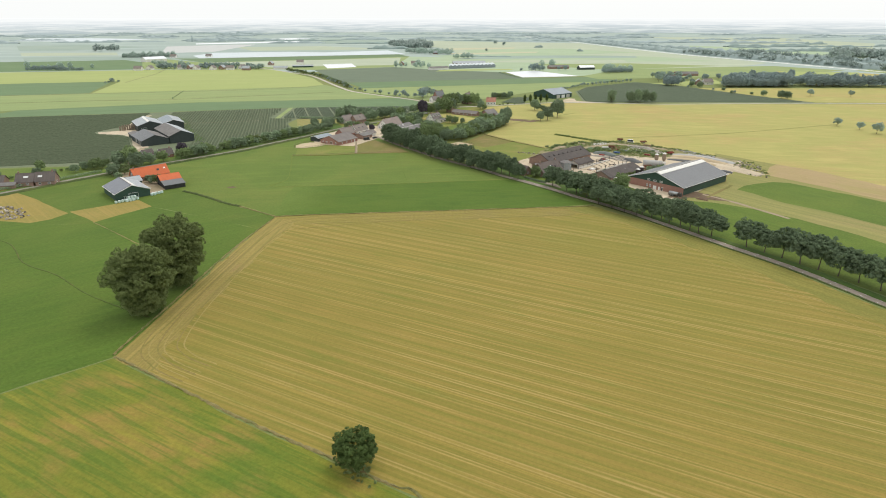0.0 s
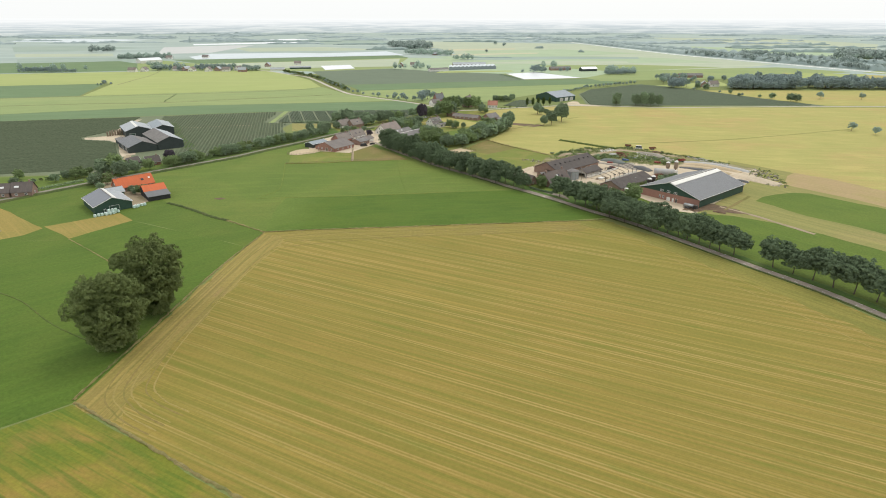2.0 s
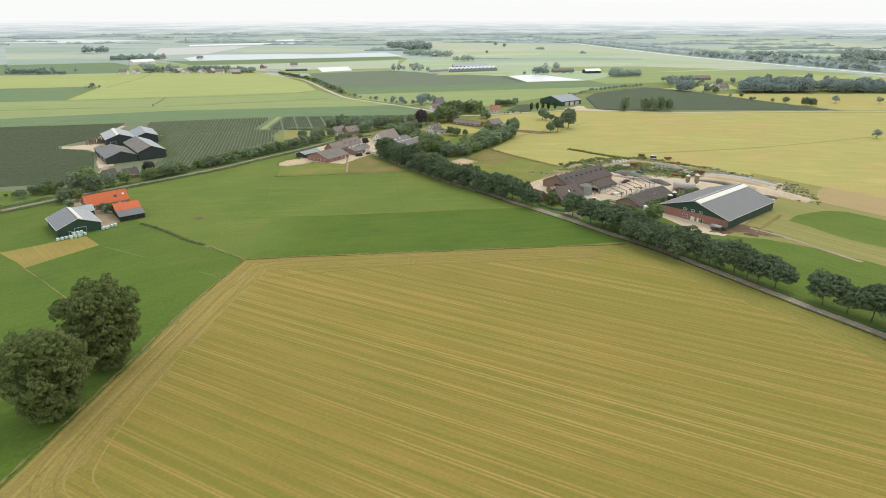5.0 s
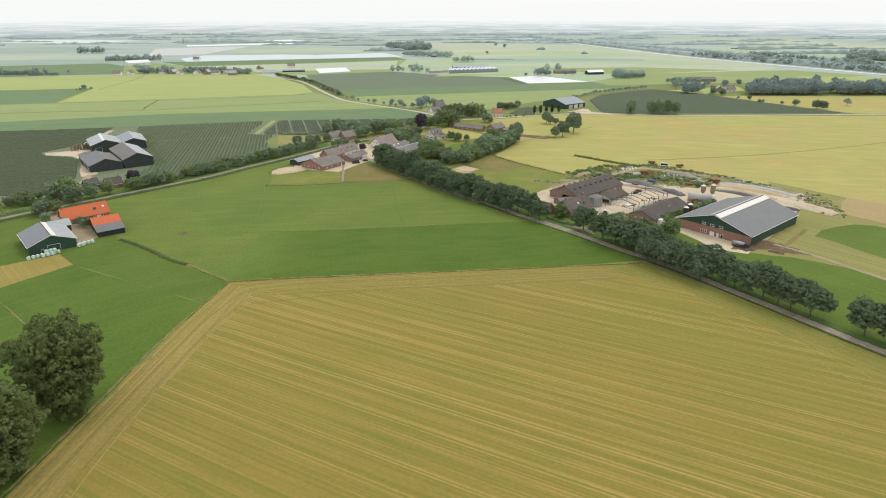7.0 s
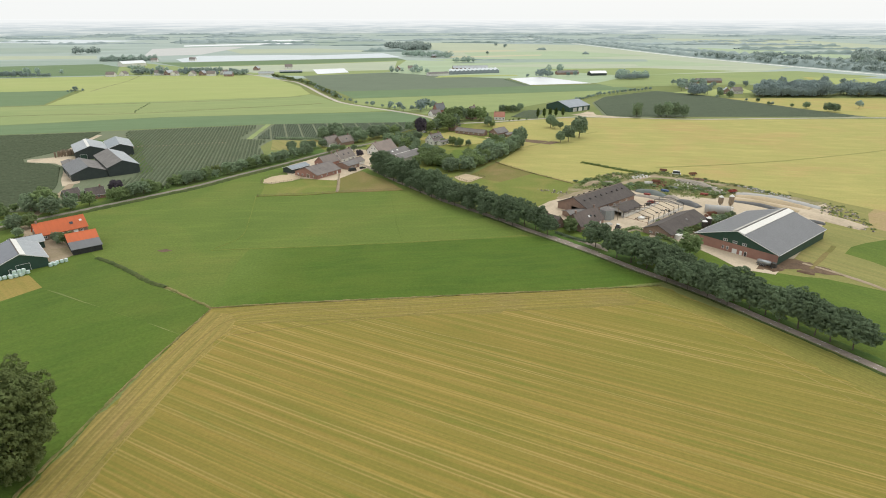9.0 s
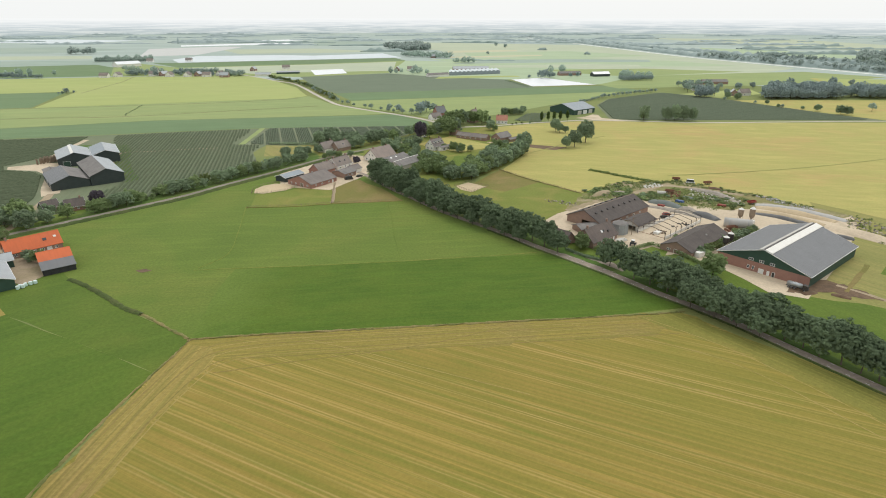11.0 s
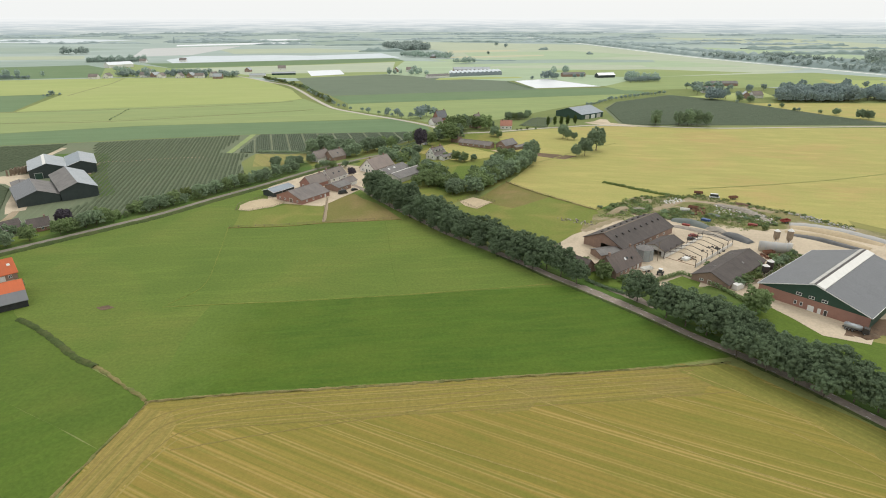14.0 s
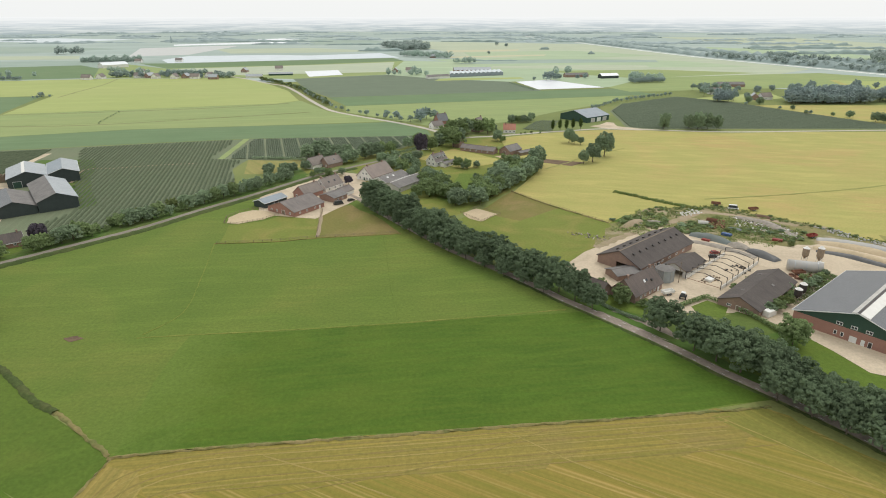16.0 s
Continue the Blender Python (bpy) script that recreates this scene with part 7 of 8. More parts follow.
gabled("lean_store", "low store with pale roof between sheds", "shed", -258.0, 490.0, 128, 9, 20, 3.4, 4.4, "dark_clad", "roof_weather")
crate = tagged(new("fruit_crate"), "stack of weathered wooden fruit crates", "crate", "crate stacks")
for z in range(5):
    part("crate_box", boxed(0, 1.2, 0, 1.0, z * 0.8 + 0.1, z * 0.8 + 0.76, bevel=0.03), "timber", crate)
part("pallet", boxed(0.02, 1.18, 0.02, 0.98, 0, 0.1), "timber", crate)
for i in range(34):
    copy_thing(crate, pose(-292 + (i % 12) * 1.5 + rng.uniform(-0.2, 0.2), 533 + (i % 12) * 1.3 + (i // 12) * 4.4 + rng.uniform(-0.3, 0.3), 0.115, 0, 0, 40 + rng.uniform(-4, 4)))
away(crate)
gabled("cottage", "small brick cottage with tiled roof", "house", -221.5, 424.0, 57, 6.6, 8, 2.6, 5.8, "brick_old", "roof_pan", windows=[("f", 2.4, 0.9, 1.2, 1.3), ("f", 5.6, 0.9, 1.2, 1.3)], trim="white_paint", group="orchard cottages")
gabled("cottage", "small brick cottage with white gable boards", "house", -210.0, 428.0, 40, 6.8, 9, 2.6, 6.0, "brick", "roof_pan", windows=[("f", 2.4, 0.9, 1.2, 1.3), ("r", 5.6, 0.9, 1.2, 1.3)], trim="white_paint", chimneys=[(3.4, 7.6, 0.7)], group="orchard cottages")

# -- village
V = 57
gabled("horse_shed", "dark shed with blue-grey sheet roof", "shed", -110.5, 488.5, V, 9, 16, 3.0, 4.4, "dark_clad", "roof_blue", "roof_blue", trim="white_paint", cap="roof_blue", doors=[("r", 8, 3.0, 2.6, "black_wood")])
gabled("brick_stable", "red brick stable with dark tiled roof", "barn", -100.4, 480.0, 56, 20.4, 22, 2.8, 6.6, "brick", "roof_worn", windows=[("f", 3, 1.0, 1.2, 1.1), ("f", 7, 1.0, 1.2, 1.1), ("f", 17, 1.0, 1.2, 1.1), ("r", 4, 1.0, 1.2, 1.0), ("r", 9, 1.0, 1.2, 1.0), ("r", 15, 1.0, 1.2, 1.0)], doors=[("f", 12, 2.6, 2.5, "timber"), ("r", 18.5, 1.2, 2.1)],
       lights=[("r", 8, 6, 1.2, 1.0, "roof_weather"), ("l", 12, 4, 1.2, 1.0, "roof_weather")])
gabled("brick_house", "brick house with brown tiled roof", "house", -92.6, 506.0, 55, 10, 14, 3.0, 7.2, "brick", "roof_aged", windows=[("f", 2.8, 0.9, 1.3, 1.3), ("f", 7, 0.9, 1.3, 1.3), ("r", 5, 0.9, 1.4, 1.3)], chimneys=[(5, 12, 0.8)])
gabled("white_house", "white house with steep brown tiled roof", "house", -83.0, 520.0, V, 9.4, 15, 3.0, 7.8, "white_wall", "roof_aged", windows=[("f", 2.8, 0.9, 1.2, 1.3), ("f", 7.6, 0.9, 1.2, 1.3), ("f", 5.5, 4.2, 1.2, 1.3), ("r", 3, 0.9, 1.3, 1.3), ("r", 8, 0.9, 1.3, 1.3), ("r", 12.5, 0.9, 1.3, 1.3)], chimneys=[(4.7, 1.2, 0.8), (4.7, 13.8, 0.8)], lights=[("r", 5, 3, 1.0, 1.1, "glass"), ("r", 10, 3, 1.0, 1.1, "glass")], trim="white_paint")
gabled("yard_shed", "low brick shed with weathered roof", "shed", -76.4, 500.4, V, 11.4, 11, 2.8, 4.4, "brick_old", "roof_weather", windows=[("r", 3, 1.0, 1.4, 0.9), ("r", 7, 1.0, 1.4, 0.9)])
gabled("carport", "white carport with dark pitched roof", "shed", -69.8, 509.5, V, 7, 10, 2.5, 4.6, "white_wall", "roof_worn", opening=(0.8, 6.2, 2.2))
gabled("lane_house", "white gabled house with tiled roof", "house", -101.4, 577.0, V, 8.5, 13, 3.0, 7.4, "white_wall", "roof_aged", windows=[("f", 2.4, 0.9, 1.2, 1.3), ("f", 6, 0.9, 1.2, 1.3)], chimneys=[(4.2, 11, 0.7)], group="lane houses")
gabled("lane_house", "brick house with dark tiled roof", "house", -91.5, 581.5, 50, 9.4, 13, 3.0, 7.2, "brick_old", "roof_aged", windows=[("f", 3, 0.9, 1.3, 1.3), ("f", 6.8, 0.9, 1.3, 1.3)], chimneys=[(4.7, 11, 0.8)], lights=[("r", 7, 2.8, 1.2, 1.1, "glass")], group="lane houses")
gabled("lane_shed", "low shed with tiled roof behind trees", "shed", -96.0, 606.0, 30, 8, 12, 2.6, 5.0, "timber", "roof_aged")
gabled("thatched_farmhouse", "large white farmhouse with thatched roof", "house", -60.5, 546.5, V, 12.5, 21, 2.8, 8.6, "white_wall", "thatch", cap="thatch", over=0.7, thick=0.35, windows=[("f", 2.4, 0.9, 1.3, 1.4), ("f", 8.0, 0.9, 1.3, 1.4), ("f", 10.4, 0.9, 1.3, 1.4), ("f", 5.0, 4.0, 1.2, 1.3), ("f", 7.6, 4.0, 1.2, 1.3), ("r", 4, 0.8, 1.4, 1.3), ("r", 9, 0.8, 1.4, 1.3)],
       doors=[("f", 5.8, 1.4, 2.2, "green_clad")], chimneys=[(6.2, 3, 0.9), (6.2, 18, 0.9)])
gabled("cow_shed", "long shed with brown sheet roof and skylights", "shed", -50.0, 532.6, 58, 12, 24, 3.0, 5.4, "white_wall", "roof_weather", cap="roof_weather", trim="white_paint", lights=[("r", 6, 4, 1.6, 1.2, "white_paint"), ("r", 12, 4, 1.6, 1.2, "white_paint"), ("l", 9, 5, 1.6, 1.2, "white_paint"), ("l", 16, 5, 1.6, 1.2, "white_paint")])
gabled("cow_shed", "long shed with worn roof and pale ridge", "shed", -42.0, 521.6, 56, 12.5, 28, 3.0, 5.4, "concrete", "roof_weather", "roof_weather", cap="ridge_light")
villa = gabled("villa", "cream villa with dormers in a dark tiled roof", "house", -16.5, 585.0, 50, 9, 13, 3.4, 8.2, "white_wall", "roof_worn", windows=[("r", 2.5, 0.9, 1.4, 1.6), ("r", 6.5, 0.9, 1.6, 1.6), ("r", 10.5, 0.9, 1.4, 1.6), ("f", 2.6, 0.9, 1.4, 1.6), ("f", 6.4, 0.9, 1.4, 1.6), ("f", 3.0, 4.2, 1.1, 1.3), ("f", 6.0, 4.2, 1.1, 1.3)],
               chimneys=[(4.5, 2, 0.8), (4.5, 11, 0.8)], trim="white_paint")
for k in (2.6, 6.5, 10.4):
    part("dormer", prism(bmesh.new(), [(5.6, 5.6), (7.9, 5.6), (7.9, 6.9), (5.6, 6.9)], "y", k - 0.9, k + 0.9), "white_wall", villa, "white boxed dormer")
    part("dormer_roof", boxed(5.4, 8.1, k - 1.05, k + 1.05, 6.9, 7.02), "roof_grey", villa)
    part("dormer_window", boxed(7.9, 7.94, k - 0.65, k + 0.65, 5.8, 6.7), "glass", villa)
gabled("villa_porch", "low cream extension of the villa", "house", -7.0, 580.5, 50, 4.5, 12, 2.7, 3.6, "white_wall", "roof_weather", windows=[("r", 3, 0.6, 2.4, 1.7), ("r", 8, 0.6, 2.4, 1.7)])
gabled("long_stable", "long low brick stable with weathered tiled roof", "barn", 13.3, 640.0, -32, 7.5, 29, 2.6, 4.9, "brick_old", "roof_worn", windows=[("r", 4 + 5 * i, 1.0, 1.2, 1.0) for i in range(5)])
gabled("riding_barn", "brick barn with weathered grey roof", "barn", 39.0, 623.0, 46, 10, 15, 3.0, 6.4, "brick_old", "roof_weather", doors=[("f", 5, 3, 2.6, "timber")])
gabled("field_stable", "low timber stable by the field", "shed", 51.0, 618.0, 40, 5, 13, 2.2, 3.2, "timber", "roof_weather")
gabled("gate_house", "tall brick gatehouse with tiled roof", "house", 7.0, 652.0, -38, 6, 7, 4.4, 7.4, "brick_old", "roof_aged", windows=[("r", 3.5, 3, 1.2, 1.3)])
gabled("tall_house", "tall brick house with slate roof", "house", -12.5, 745.0, 35, 9, 11, 6.0, 12.0, "brick", "roof_grey", windows=[("f", 2.6, 1, 1.3, 1.6), ("f", 6.4, 1, 1.3, 1.6), ("f", 2.6, 4, 1.3, 1.5), ("f", 6.4, 4, 1.3, 1.5), ("r", 3, 1, 1.3, 1.6), ("r", 8, 1, 1.3, 1.6)], chimneys=[(4.5, 1.2, 0.9), (4.5, 9.8, 0.9)])
gabled("white_annexe", "white house wing with dark tiled roof", "house", -17.0, 735.0, 35, 9, 11, 3.0, 6.8, "white_wall", "roof_worn", windows=[("f", 2.6, 0.9, 1.3, 1.4), ("r", 3, 0.9, 1.3, 1.4), ("r", 8, 0.9, 1.3, 1.4)])
gabled("hall_house", "narrow brick house among tall trees", "house", 22.0, 716.0, 60, 9, 11, 6.0, 12.5, "brick_old", "roof_aged", windows=[("f", 2.6, 1, 1.3, 1.6), ("f", 6.4, 1, 1.3, 1.6), ("f", 4.5, 5, 1.3, 1.5)], chimneys=[(4.5, 10, 0.9)])
gabled("red_roof_house", "white house with red tiled roof", "house", 52.0, 716.0, -8, 8.5, 10.5, 3.6, 7.8, "white_wall", "roof_red", cap="roof_red", windows=[("r", 2.5, 0.9, 1.4, 1.4), ("r", 6, 0.9, 1.4, 1.4), ("r", 9.5, 0.9, 1.4, 1.4), ("f", 4.7, 4.4, 1.3, 1.4)], chimneys=[(4.7, 1.5, 0.8)])
gabled("fruit_store", "large dark green fruit store with blue-grey roof", "shed", 118.0, 789.0, 37, 35, 34, 5.2, 10.4, "green_clad", "roof_blue", "roof_blue", cap="roof_blue", doors=[("r", 9, 6, 4.0, "concrete"), ("r", 18, 6, 4.0, "white_paint"), ("r", 27, 6, 4.0, "concrete")])

# -- farther farms
for i in range(12):
    gabled("glasshouse", "narrow glasshouse bay with pale roof", "greenhouse", 12 + 8 * i, 1234 + 3.2 * i, 90, 7.9, 46, 5.6, 7.2, "roof_blue", "pale_film", cap="white_paint", group="glasshouse bays", over=0.1)
gabled("far_barn", "long low dark green barn", "barn", -313, 1276, 12, 10, 42, 3, 5, "green_clad", "roof_light", group="distant barns")
gabled("far_barn", "white-walled barn far away", "barn", -30, 1216, 25, 12, 40, 3.5, 6, "white_wall", "roof_weather", group="distant barns")
gabled("far_barn", "distant barn with pale roof", "barn", 20, 1340, 5, 18, 70, 5, 9, "brick_old", "roof_light", group="distant barns")
gabled("far_barn", "distant barn with white roof", "barn", 266, 1222, 15, 14, 32, 4.5, 8, "dark_clad", "white_film", group="distant barns")
gabled("far_barn", "distant shed with brick walls", "barn", 210, 1240, 12, 12, 42, 4, 7, "brick_old", "roof_weather", group="distant barns")
gabled("far_barn", "distant shed with pale walls", "barn", -341, 1238, 5, 10, 27, 3, 5.5, "white_wall", "roof_light", group="distant barns")
gabled("far_barn", "white-roofed barn far away", "barn", -708, 1441, 50, 26, 50, 6, 11, "white_wall", "white_film", group="distant barns")
gabled("far_barn", "brown distant farm building", "barn", 410, 1090, 0, 12, 40, 4, 7, "brick_old", "roof_weather", group="distant barns")
r6 = random.Random(8)
spots = [(-528 + 20 * i + r6.uniform(-7, 7), 1198 + r6.uniform(0, 40)) for i in range(8)] + [(-702, 1594), (-560, 1300), (-95, 1330), (-70, 1345), (360, 1000), (385, 930), (398, 940), (-620, 1620), (-380, 1330), (-330, 1385), (-100, 1850), (-30, 1760), (-602, 1200), (-584, 1203)]
for i, (x, y) in enumerate(spots):
    gabled("far_house", ("distant white house with brown roof", "distant brick house with weathered roof", "distant white house with tiled roof")[i % 3], "house", x, y, r6.choice((0, 15, 70, 90)), 10, 15, 4, 8.5,
           ("white_wall", "brick_old", "white_wall")[i % 3], ("roof_worn", "roof_light", "roof_aged")[i % 3], group="distant houses", windows=[("f", 3, 1, 1.4, 1.5), ("f", 7, 1, 1.4, 1.5), ("r", 5, 1, 1.4, 1.5)])
root = thing("church_tower", -1079, 2680, 0, "distant square church tower with spire", "tower")
# The tower takes the haze-paled tree belt colour, not stone.
part("tower", boxed(-3.5, 3.5, -3.5, 3.5, 0, 15), "belt_haze", root)
part("spire", tube(bmesh.new(), (0, 0, 15), (0, 0, 27), 4.0, 0.3, 8), "belt_haze", root)


# ---------------- vehicles ----------------
def wheel(root, x, y, r, w):
    t = part("tyre", tube(bmesh.new(), (x, y - w / 2, r), (x, y + w / 2, r), r, r, 14), "rubber", root)
    part("rim", tube(bmesh.new(), (x, y - w / 2 - 0.02, r), (x, y + w / 2 + 0.02, r), r * 0.55, r * 0.55, 10), "steel", t)


def car(x, y, rz, paint, label, l=4.3, w=1.75, h=1.45, name="car", van=False):
    root = thing(name, x, y, rz, label, "car", z=0.115)
    bm = bmesh.new()
    prism(bm, [(-l / 2, 0.3), (l / 2, 0.3), (l / 2, 0.72), (l / 2 - 0.25, 0.9), (-l / 2 + 0.1, 0.95), (-l / 2, 0.8)], "y", -w / 2, w / 2)
    part("body", bm, paint, root)
    back = -l / 2 + (0.15 if van else 0.45)
    front = l / 2 - (0.9 if van else 1.5)
    part("cabin", prism(bmesh.new(), [(back, 0.92), (front + 0.45, 0.92), (front, h - 0.08), (back + 0.25, h - 0.08)], "y", -w / 2 + 0.08, w / 2 - 0.08), "glass", root, "dark car windows")
    part("roof", prism(bmesh.new(), [(back + 0.2, h - 0.08), (front, h - 0.08), (front - 0.1, h), (back + 0.35, h)], "y", -w / 2 + 0.1, w / 2 - 0.1), paint, root)
    for sx in (-l * 0.31, l * 0.31):
        for sy in (-w / 2 + 0.1, w / 2 - 0.1):
            wheel(root, sx, sy, 0.32, 0.22)
    for sy in (-w / 2 + 0.3, w / 2 - 0.3):
        part("headlight", boxed(l / 2 - 0.02, l / 2 + 0.03, sy - 0.15, sy + 0.15, 0.55, 0.7), "white_paint", root, "clear headlight")
    return root


car(92, 411, 40, "white_paint", "white car beside the stable")
car(85, 403, 60, "white_paint", "white van parked by the stable", 5.0, 1.9, 2.0, "van", True)
car(112.5, 411.5, -10, "steel_dark", "dark car by the steel frame")
car(115, 416, 5, "red_paint", "old red car by the steel frame")
car(-64, 491, 30, "steel_dark", "dark grey van parked in the village yard", 5.6, 2.0, 2.3, "van", True)
car(-58, 498, 40, "steel_dark", "black car parked in the village yard")
car(153.5, 481, -20, "white_paint", "white van at the yard edge", 5.4, 2.0, 2.4, "van", True)
car(-18, 636, 55, "white_paint", "white car on the village road")
car(-8, 654, 57, "white_paint", "white car on the village road")
car(66, 404, 30, "red_paint", "small red machine before the stable", 2.6, 1.6, 1.5, "quad_bike")

# milk tanker
root = thing("tanker_truck", 126.8, 329.6, -47, "milk tanker truck with steel tank", "truck", z=0.115)
part("chassis", boxed(-0.4, 9.4, -0.5, 0.5, 0.7, 0.95), "steel_dark", root)
bm = bmesh.new()
tube(bm, (0.0, 0, 2.1), (6.6, 0, 2.1), 1.12, 1.12, 20)
bmesh.ops.bevel(bm, geom=[e for e in bm.edges if abs(e.verts[0].co.x - e.verts[1].co.x) < 0.01], offset=0.25, segments=3, affect="EDGES")
part("tank", bm, "steel", root, "polished steel tank", True)
for k in (1.4, 3.3, 5.2):
    part("hatch", tube(bmesh.new(), (k, 0, 3.18), (k, 0, 3.36), 0.3, 0.3, 10), "steel", root)
part("walkway", boxed(0.5, 6.2, -0.25, 0.25, 3.2, 3.24), "galvanised", root)
part("cab", prism(bmesh.new(), [(7.0, 0.6), (9.3, 0.6), (9.3, 1.7), (9.05, 3.0), (7.0, 3.1)], "y", -1.2, 1.2), "steel_dark", root, "dark blue truck cab")
part("windscreen", prism(bmesh.new(), [(9.31, 1.75), (9.34, 1.75), (9.12, 2.8), (9.09, 2.8)], "y", -1.05, 1.05), "glass", root)
part("mudguard", boxed(0.2, 4.6, -1.22, -1.0, 0.95, 1.1), "steel", root)
part("mudguard", boxed(0.2, 4.6, 1.0, 1.22, 0.95, 1.1), "steel", root)
for x in (1.0, 2.3, 3.6, 8.0):
    for y in (-1.05, 1.05):
        wheel(root, x, y, 0.5, 0.34)
root.matrix_basis = pose(130.0, 327.2, 0.115, 0, 0, -47) @ Matrix.Diagonal((0.8, 0.8, 0.8, 1))

# green tractor
root = thing("tractor", 83.5, 371.5, 60, "green tractor standing in the farmyard", "tractor", z=0.115)
part("bonnet", boxed(0.3, 2.4, -0.45, 0.45, 0.9, 1.7, bevel=0.1), "green_paint", root)
part("cab", boxed(-1.2, 0.3, -0.75, 0.75, 1.0, 2.7, bevel=0.08), "glass", root)
part("cab_roof", boxed(-1.3, 0.4, -0.8, 0.8, 2.7, 2.85, bevel=0.05), "white_paint", root)
part("exhaust", tube(bmesh.new(), (0.9, 0.3, 1.7), (0.9, 0.3, 2.6), 0.06, 0.06, 8), "steel_dark", root)
for y in (-0.95, 0.95):
    wheel(root, -0.6, y, 0.85, 0.45)
    wheel(root, 1.9, y, 0.55, 0.35)
# trailers and machines
for x, y, rz, m, lab in ((147, 488, -20, "rust", "old farm trailer at the yard edge"), (163, 478, 10, "rust", "rusty farm trailer at the yard edge"), (126, 455, -20, "white_wall", "pale flat trailer among weeds"), (132, 459, -30, "rust", "rusty tipping trailer among scrap"), (170, 436, 20, "red_paint", "red farm machine by the clamps"), (79, 375, 20, "white_wall", "white trailer in the farmyard"), (139, 393, 10, "rust", "rusty farm machine by the tank")):
    root = thing("farm_trailer", x, y, rz, lab, "trailer", "farm trailers", z=0.115)
    bm = bmesh.new()
    box(bm, -2.4, 2.4, -1.1, 1.1, 0.9, 1.05)
    box(bm, -2.4, 2.4, -1.1, -1.0, 1.05, 1.9)
    box(bm, -2.4, 2.4, 1.0, 1.1, 1.05, 1.9)
    box(bm, -2.4, -2.3, -1.0, 1.0, 1.05, 1.9)
    box(bm, 2.3, 2.4, -1.0, 1.0, 1.05, 1.9)
    part("bed", bm, m, root)
    part("drawbar", tube(bmesh.new(), (2.4, 0, 0.8), (4.0, 0, 0.5), 0.07, 0.07, 6), "steel_dark", root)
    for wx in (-0.7, 0.6):
        for wy in (-1.0, 1.0):
            wheel(root, wx, wy, 0.45, 0.3)


def weeds(name, label, poly, n, size, tall, seed, mat="leaf_weed"):
    """Rank low growth: leaf clumps close to the ground."""
    r = np.random.default_rng(seed)
    lob = [(x, y, 0.2, size * r.uniform(0.6, 1.6), size * r.uniform(0.6, 1.6), tall * r.uniform(0.4, 1.2)) for x, y in scatter(poly, n, size * 0.4)]
    return tagged(new(name, leaf_mesh(leaf_cloud(r, lob, len(lob) * 22, 0.26), mat)), label, "weeds", kind="stuff")


weeds("weeds", "rank weeds between scrap and rubble", [(108, 444), (124, 462), (140, 470), (150, 458), (162, 443), (160, 430), (146, 436), (130, 444)], 260, 0.9, 0.9, 1)
weeds("weeds", "rank weeds round the track", [(80, 452), (96, 470), (112, 474), (108, 460), (92, 446)], 110, 0.9, 0.9, 2)
weeds("weeds", "rough growth at the field edge", [(98, 474), (112, 484), (137, 486), (148, 489), (164, 472), (190, 447), (202, 428), (196, 428), (176, 452), (150, 472), (138, 480), (116, 466)], 260, 0.9, 0.6, 3)
weeds("weeds", "rank strip of weeds in a grain field", ribbon([(98, 516), (109, 505), (120, 494), (136, 480)], 3.4), 110, 0.9, 1.0, 8)
weeds("weeds", "rank green growth round a rubble heap", [(76, 446), (94, 437), (108, 450), (114, 468), (101, 480), (86, 462)], 170, 1.1, 1.0, 9)
weeds("weeds", "rank green growth among scrap", [(112, 444), (117, 436), (146, 423), (174, 446), (157, 461), (132, 462)], 240, 1.1, 0.9, 10)
weeds("weeds", "weedy green bank beside the barn", [(122, 363), (147, 384), (155, 399), (150, 402), (138, 386), (120, 370)], 110, 1.2, 1.3, 12, "leaf_light")
weeds("weeds", "weeds behind the clamps", [(196, 392), (212, 420), (220, 404), (210, 368), (200, 372)], 60, 0.8, 0.7, 4)
weeds("weeds", "weeds round the lone tree", [(-27, 110), (-18, 108), (-12, 101), (-16, 100), (-26, 106)], 26, 0.3, 0.2, 6)


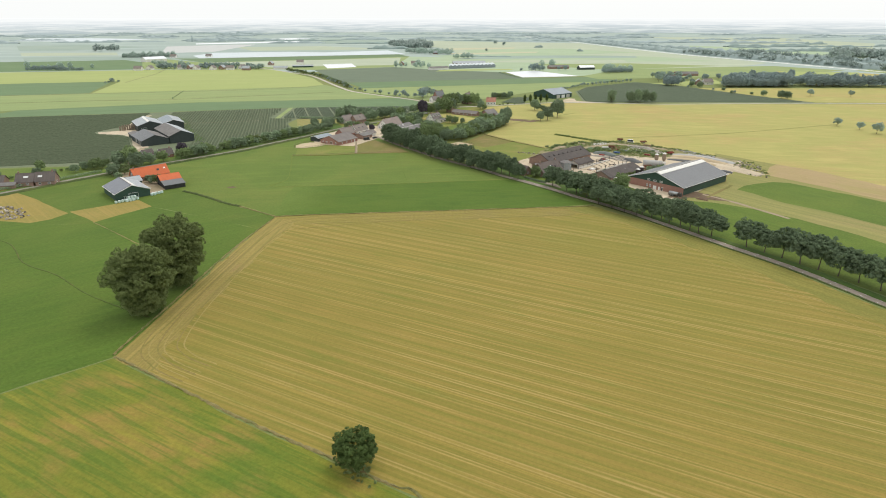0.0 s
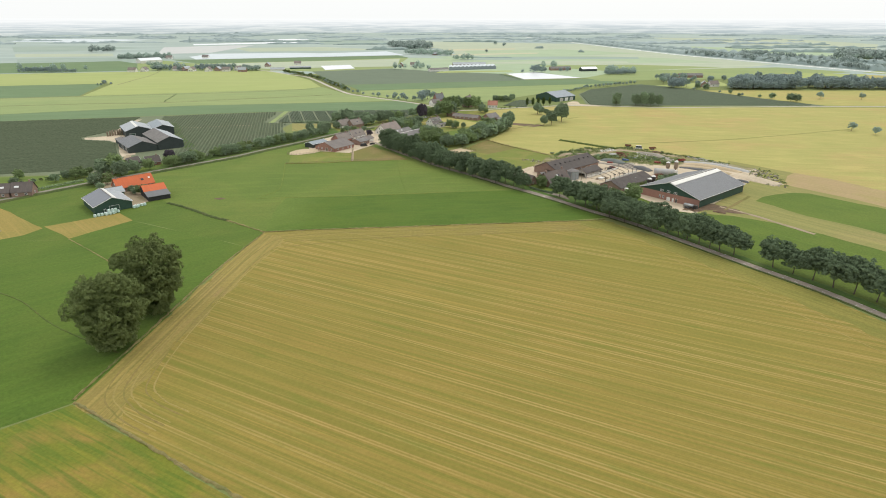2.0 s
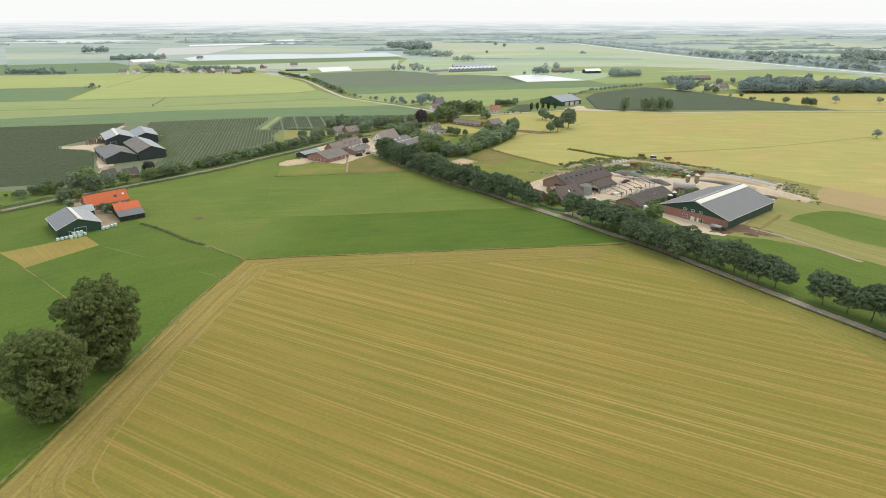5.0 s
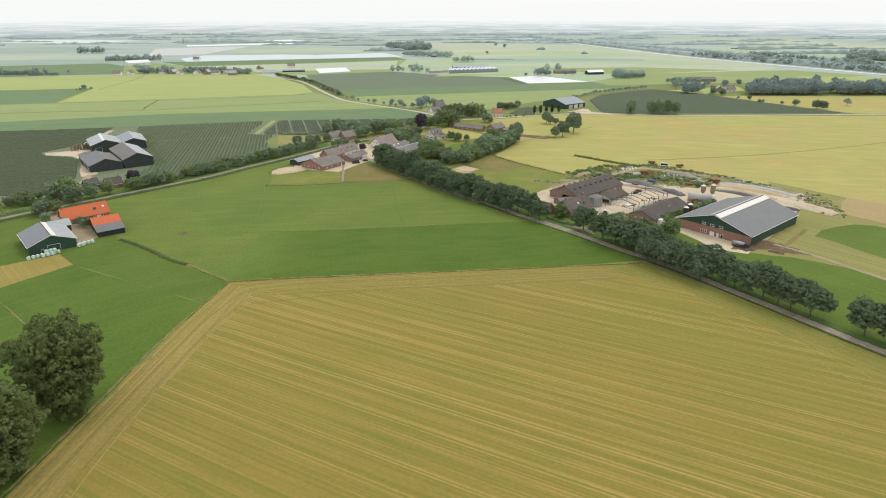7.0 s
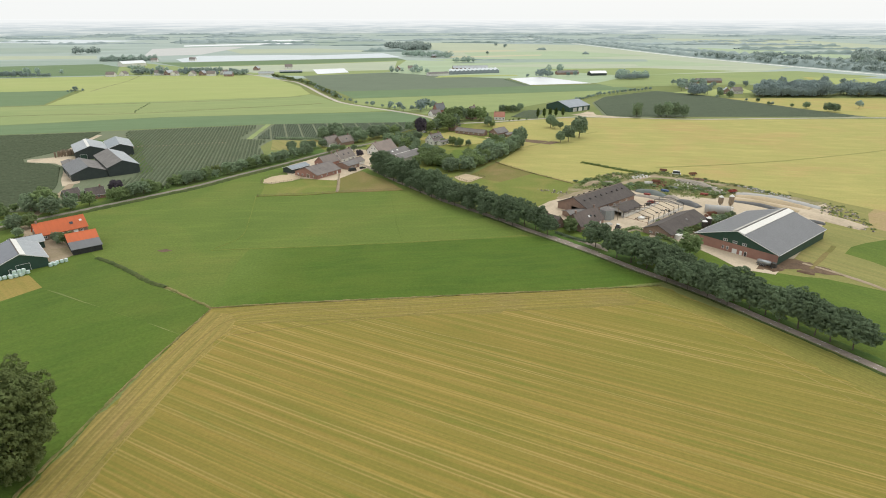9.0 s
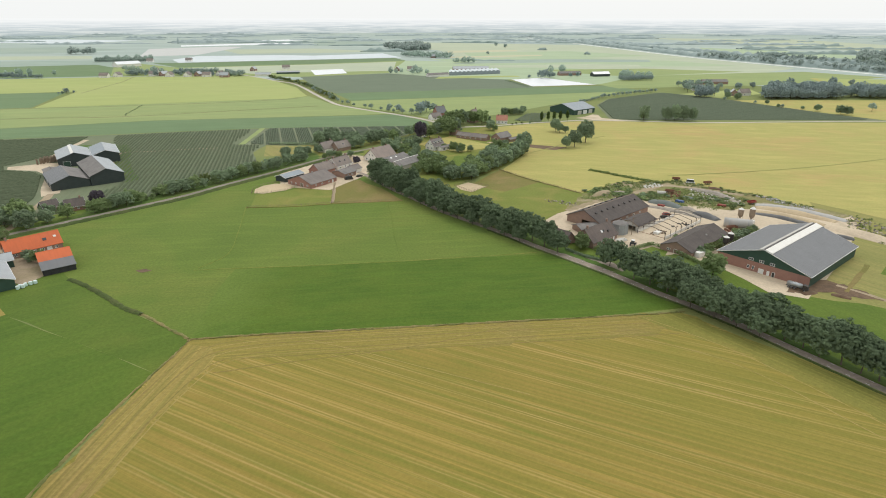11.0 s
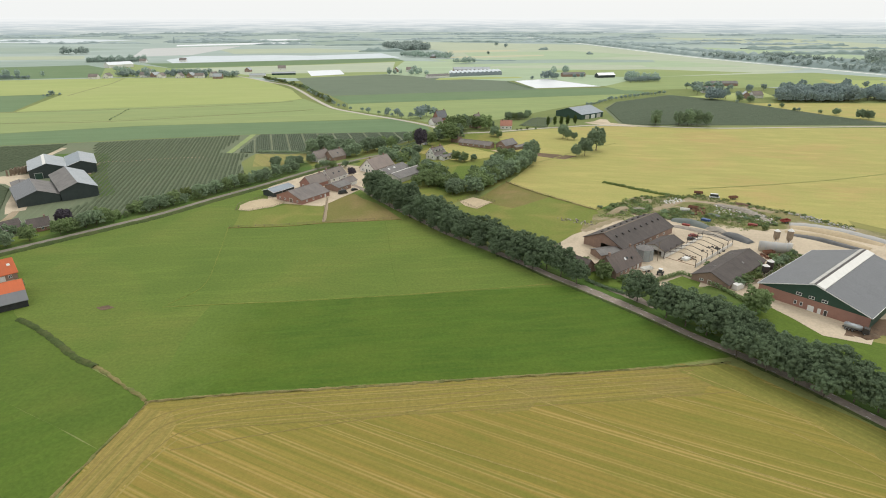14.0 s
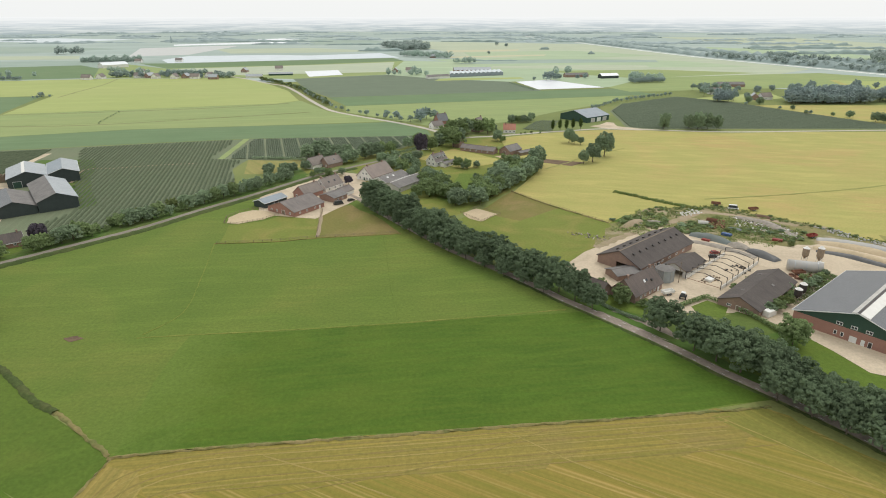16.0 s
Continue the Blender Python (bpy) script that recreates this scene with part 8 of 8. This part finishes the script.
def fence(label, pts, gap=2.5, height=1.2):
    """A wooden paddock fence."""
    root = thing("fence", 0, 0, 0, label, "fence", "paddock fences", z=0.2)
    for p, q in zip(pts, pts[1:]):
        n = max(1, int(math.dist(p, q) / gap))
        for i in range(n):
            x, y = p[0] + (q[0] - p[0]) * i / n, p[1] + (q[1] - p[1]) * i / n
            part("post", boxed(x - 0.06, x + 0.06, y - 0.06, y + 0.06, -0.3, height), "timber", root)
        for z in (0.55, 1.05):
            part("rail", tube(bmesh.new(), (p[0], p[1], z), (q[0], q[1], z), 0.045, 0.045, 5), "timber", root)


fence("wooden fence round a riding arena", [(-117, 458), (-119, 468), (-115, 477), (-109, 482), (-100, 480), (-93, 473), (-99, 464), (-110, 457), (-117, 458)])
fence("wooden fence between horse paddocks", [(-111, 430), (-86, 432.5), (-66, 437.5), (-27, 443.5)], 4.0)
fence("wooden fence between horse paddocks", [(-66, 437.5), (-69, 460), (-71, 482)], 4.0)
fence("wooden fence round a sand paddock", [(4, 475), (13, 484), (25, 473), (14, 460), (4, 475)])
fence("wooden fence of the rough paddock", [(36, 516), (52, 491), (79, 457)], 4.0)


# pale edge dashes along the tree-lined road
road = bpy.data.objects["road_1"]
dash = mesh_of(boxed(-0.6, 0.6, -0.07, 0.07, 0.0, 0.006), "white_paint")
line = smooth_line(R1[1:16], 4.6)
for i, p in enumerate(line[:-1]):
    d = (line[i + 1] - p).normalized()
    for side in (-1.25, 1.25):
        ob = new("edge_dash", dash)
        ob.parent = road
        ob.matrix_basis = pose(p.x - d.y * side, p.y + d.x * side, max(v.co.z for v in road.data.vertices) + 0.004, 0, 0, math.degrees(math.atan2(d.y, d.x)))

# a glowing ring paints the far land fading into pale haze at the horizon
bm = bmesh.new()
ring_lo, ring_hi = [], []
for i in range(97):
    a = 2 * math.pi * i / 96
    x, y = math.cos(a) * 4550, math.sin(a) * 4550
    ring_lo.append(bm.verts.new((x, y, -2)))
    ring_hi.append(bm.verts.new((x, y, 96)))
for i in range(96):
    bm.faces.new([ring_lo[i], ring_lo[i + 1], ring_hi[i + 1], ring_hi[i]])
tagged(new("backdrop", mesh_of(bm, "haze_land")), "glowing backdrop of pale hazy land at the horizon", "backdrop", kind="structure")

for k in (*row_kinds, *open_kinds, *oak_kinds, lone_kind, field_kind, *mid_kinds, *bush_kinds, copper_kind, poplar_kind, *far_kinds, *wood_kinds):
    away(k)
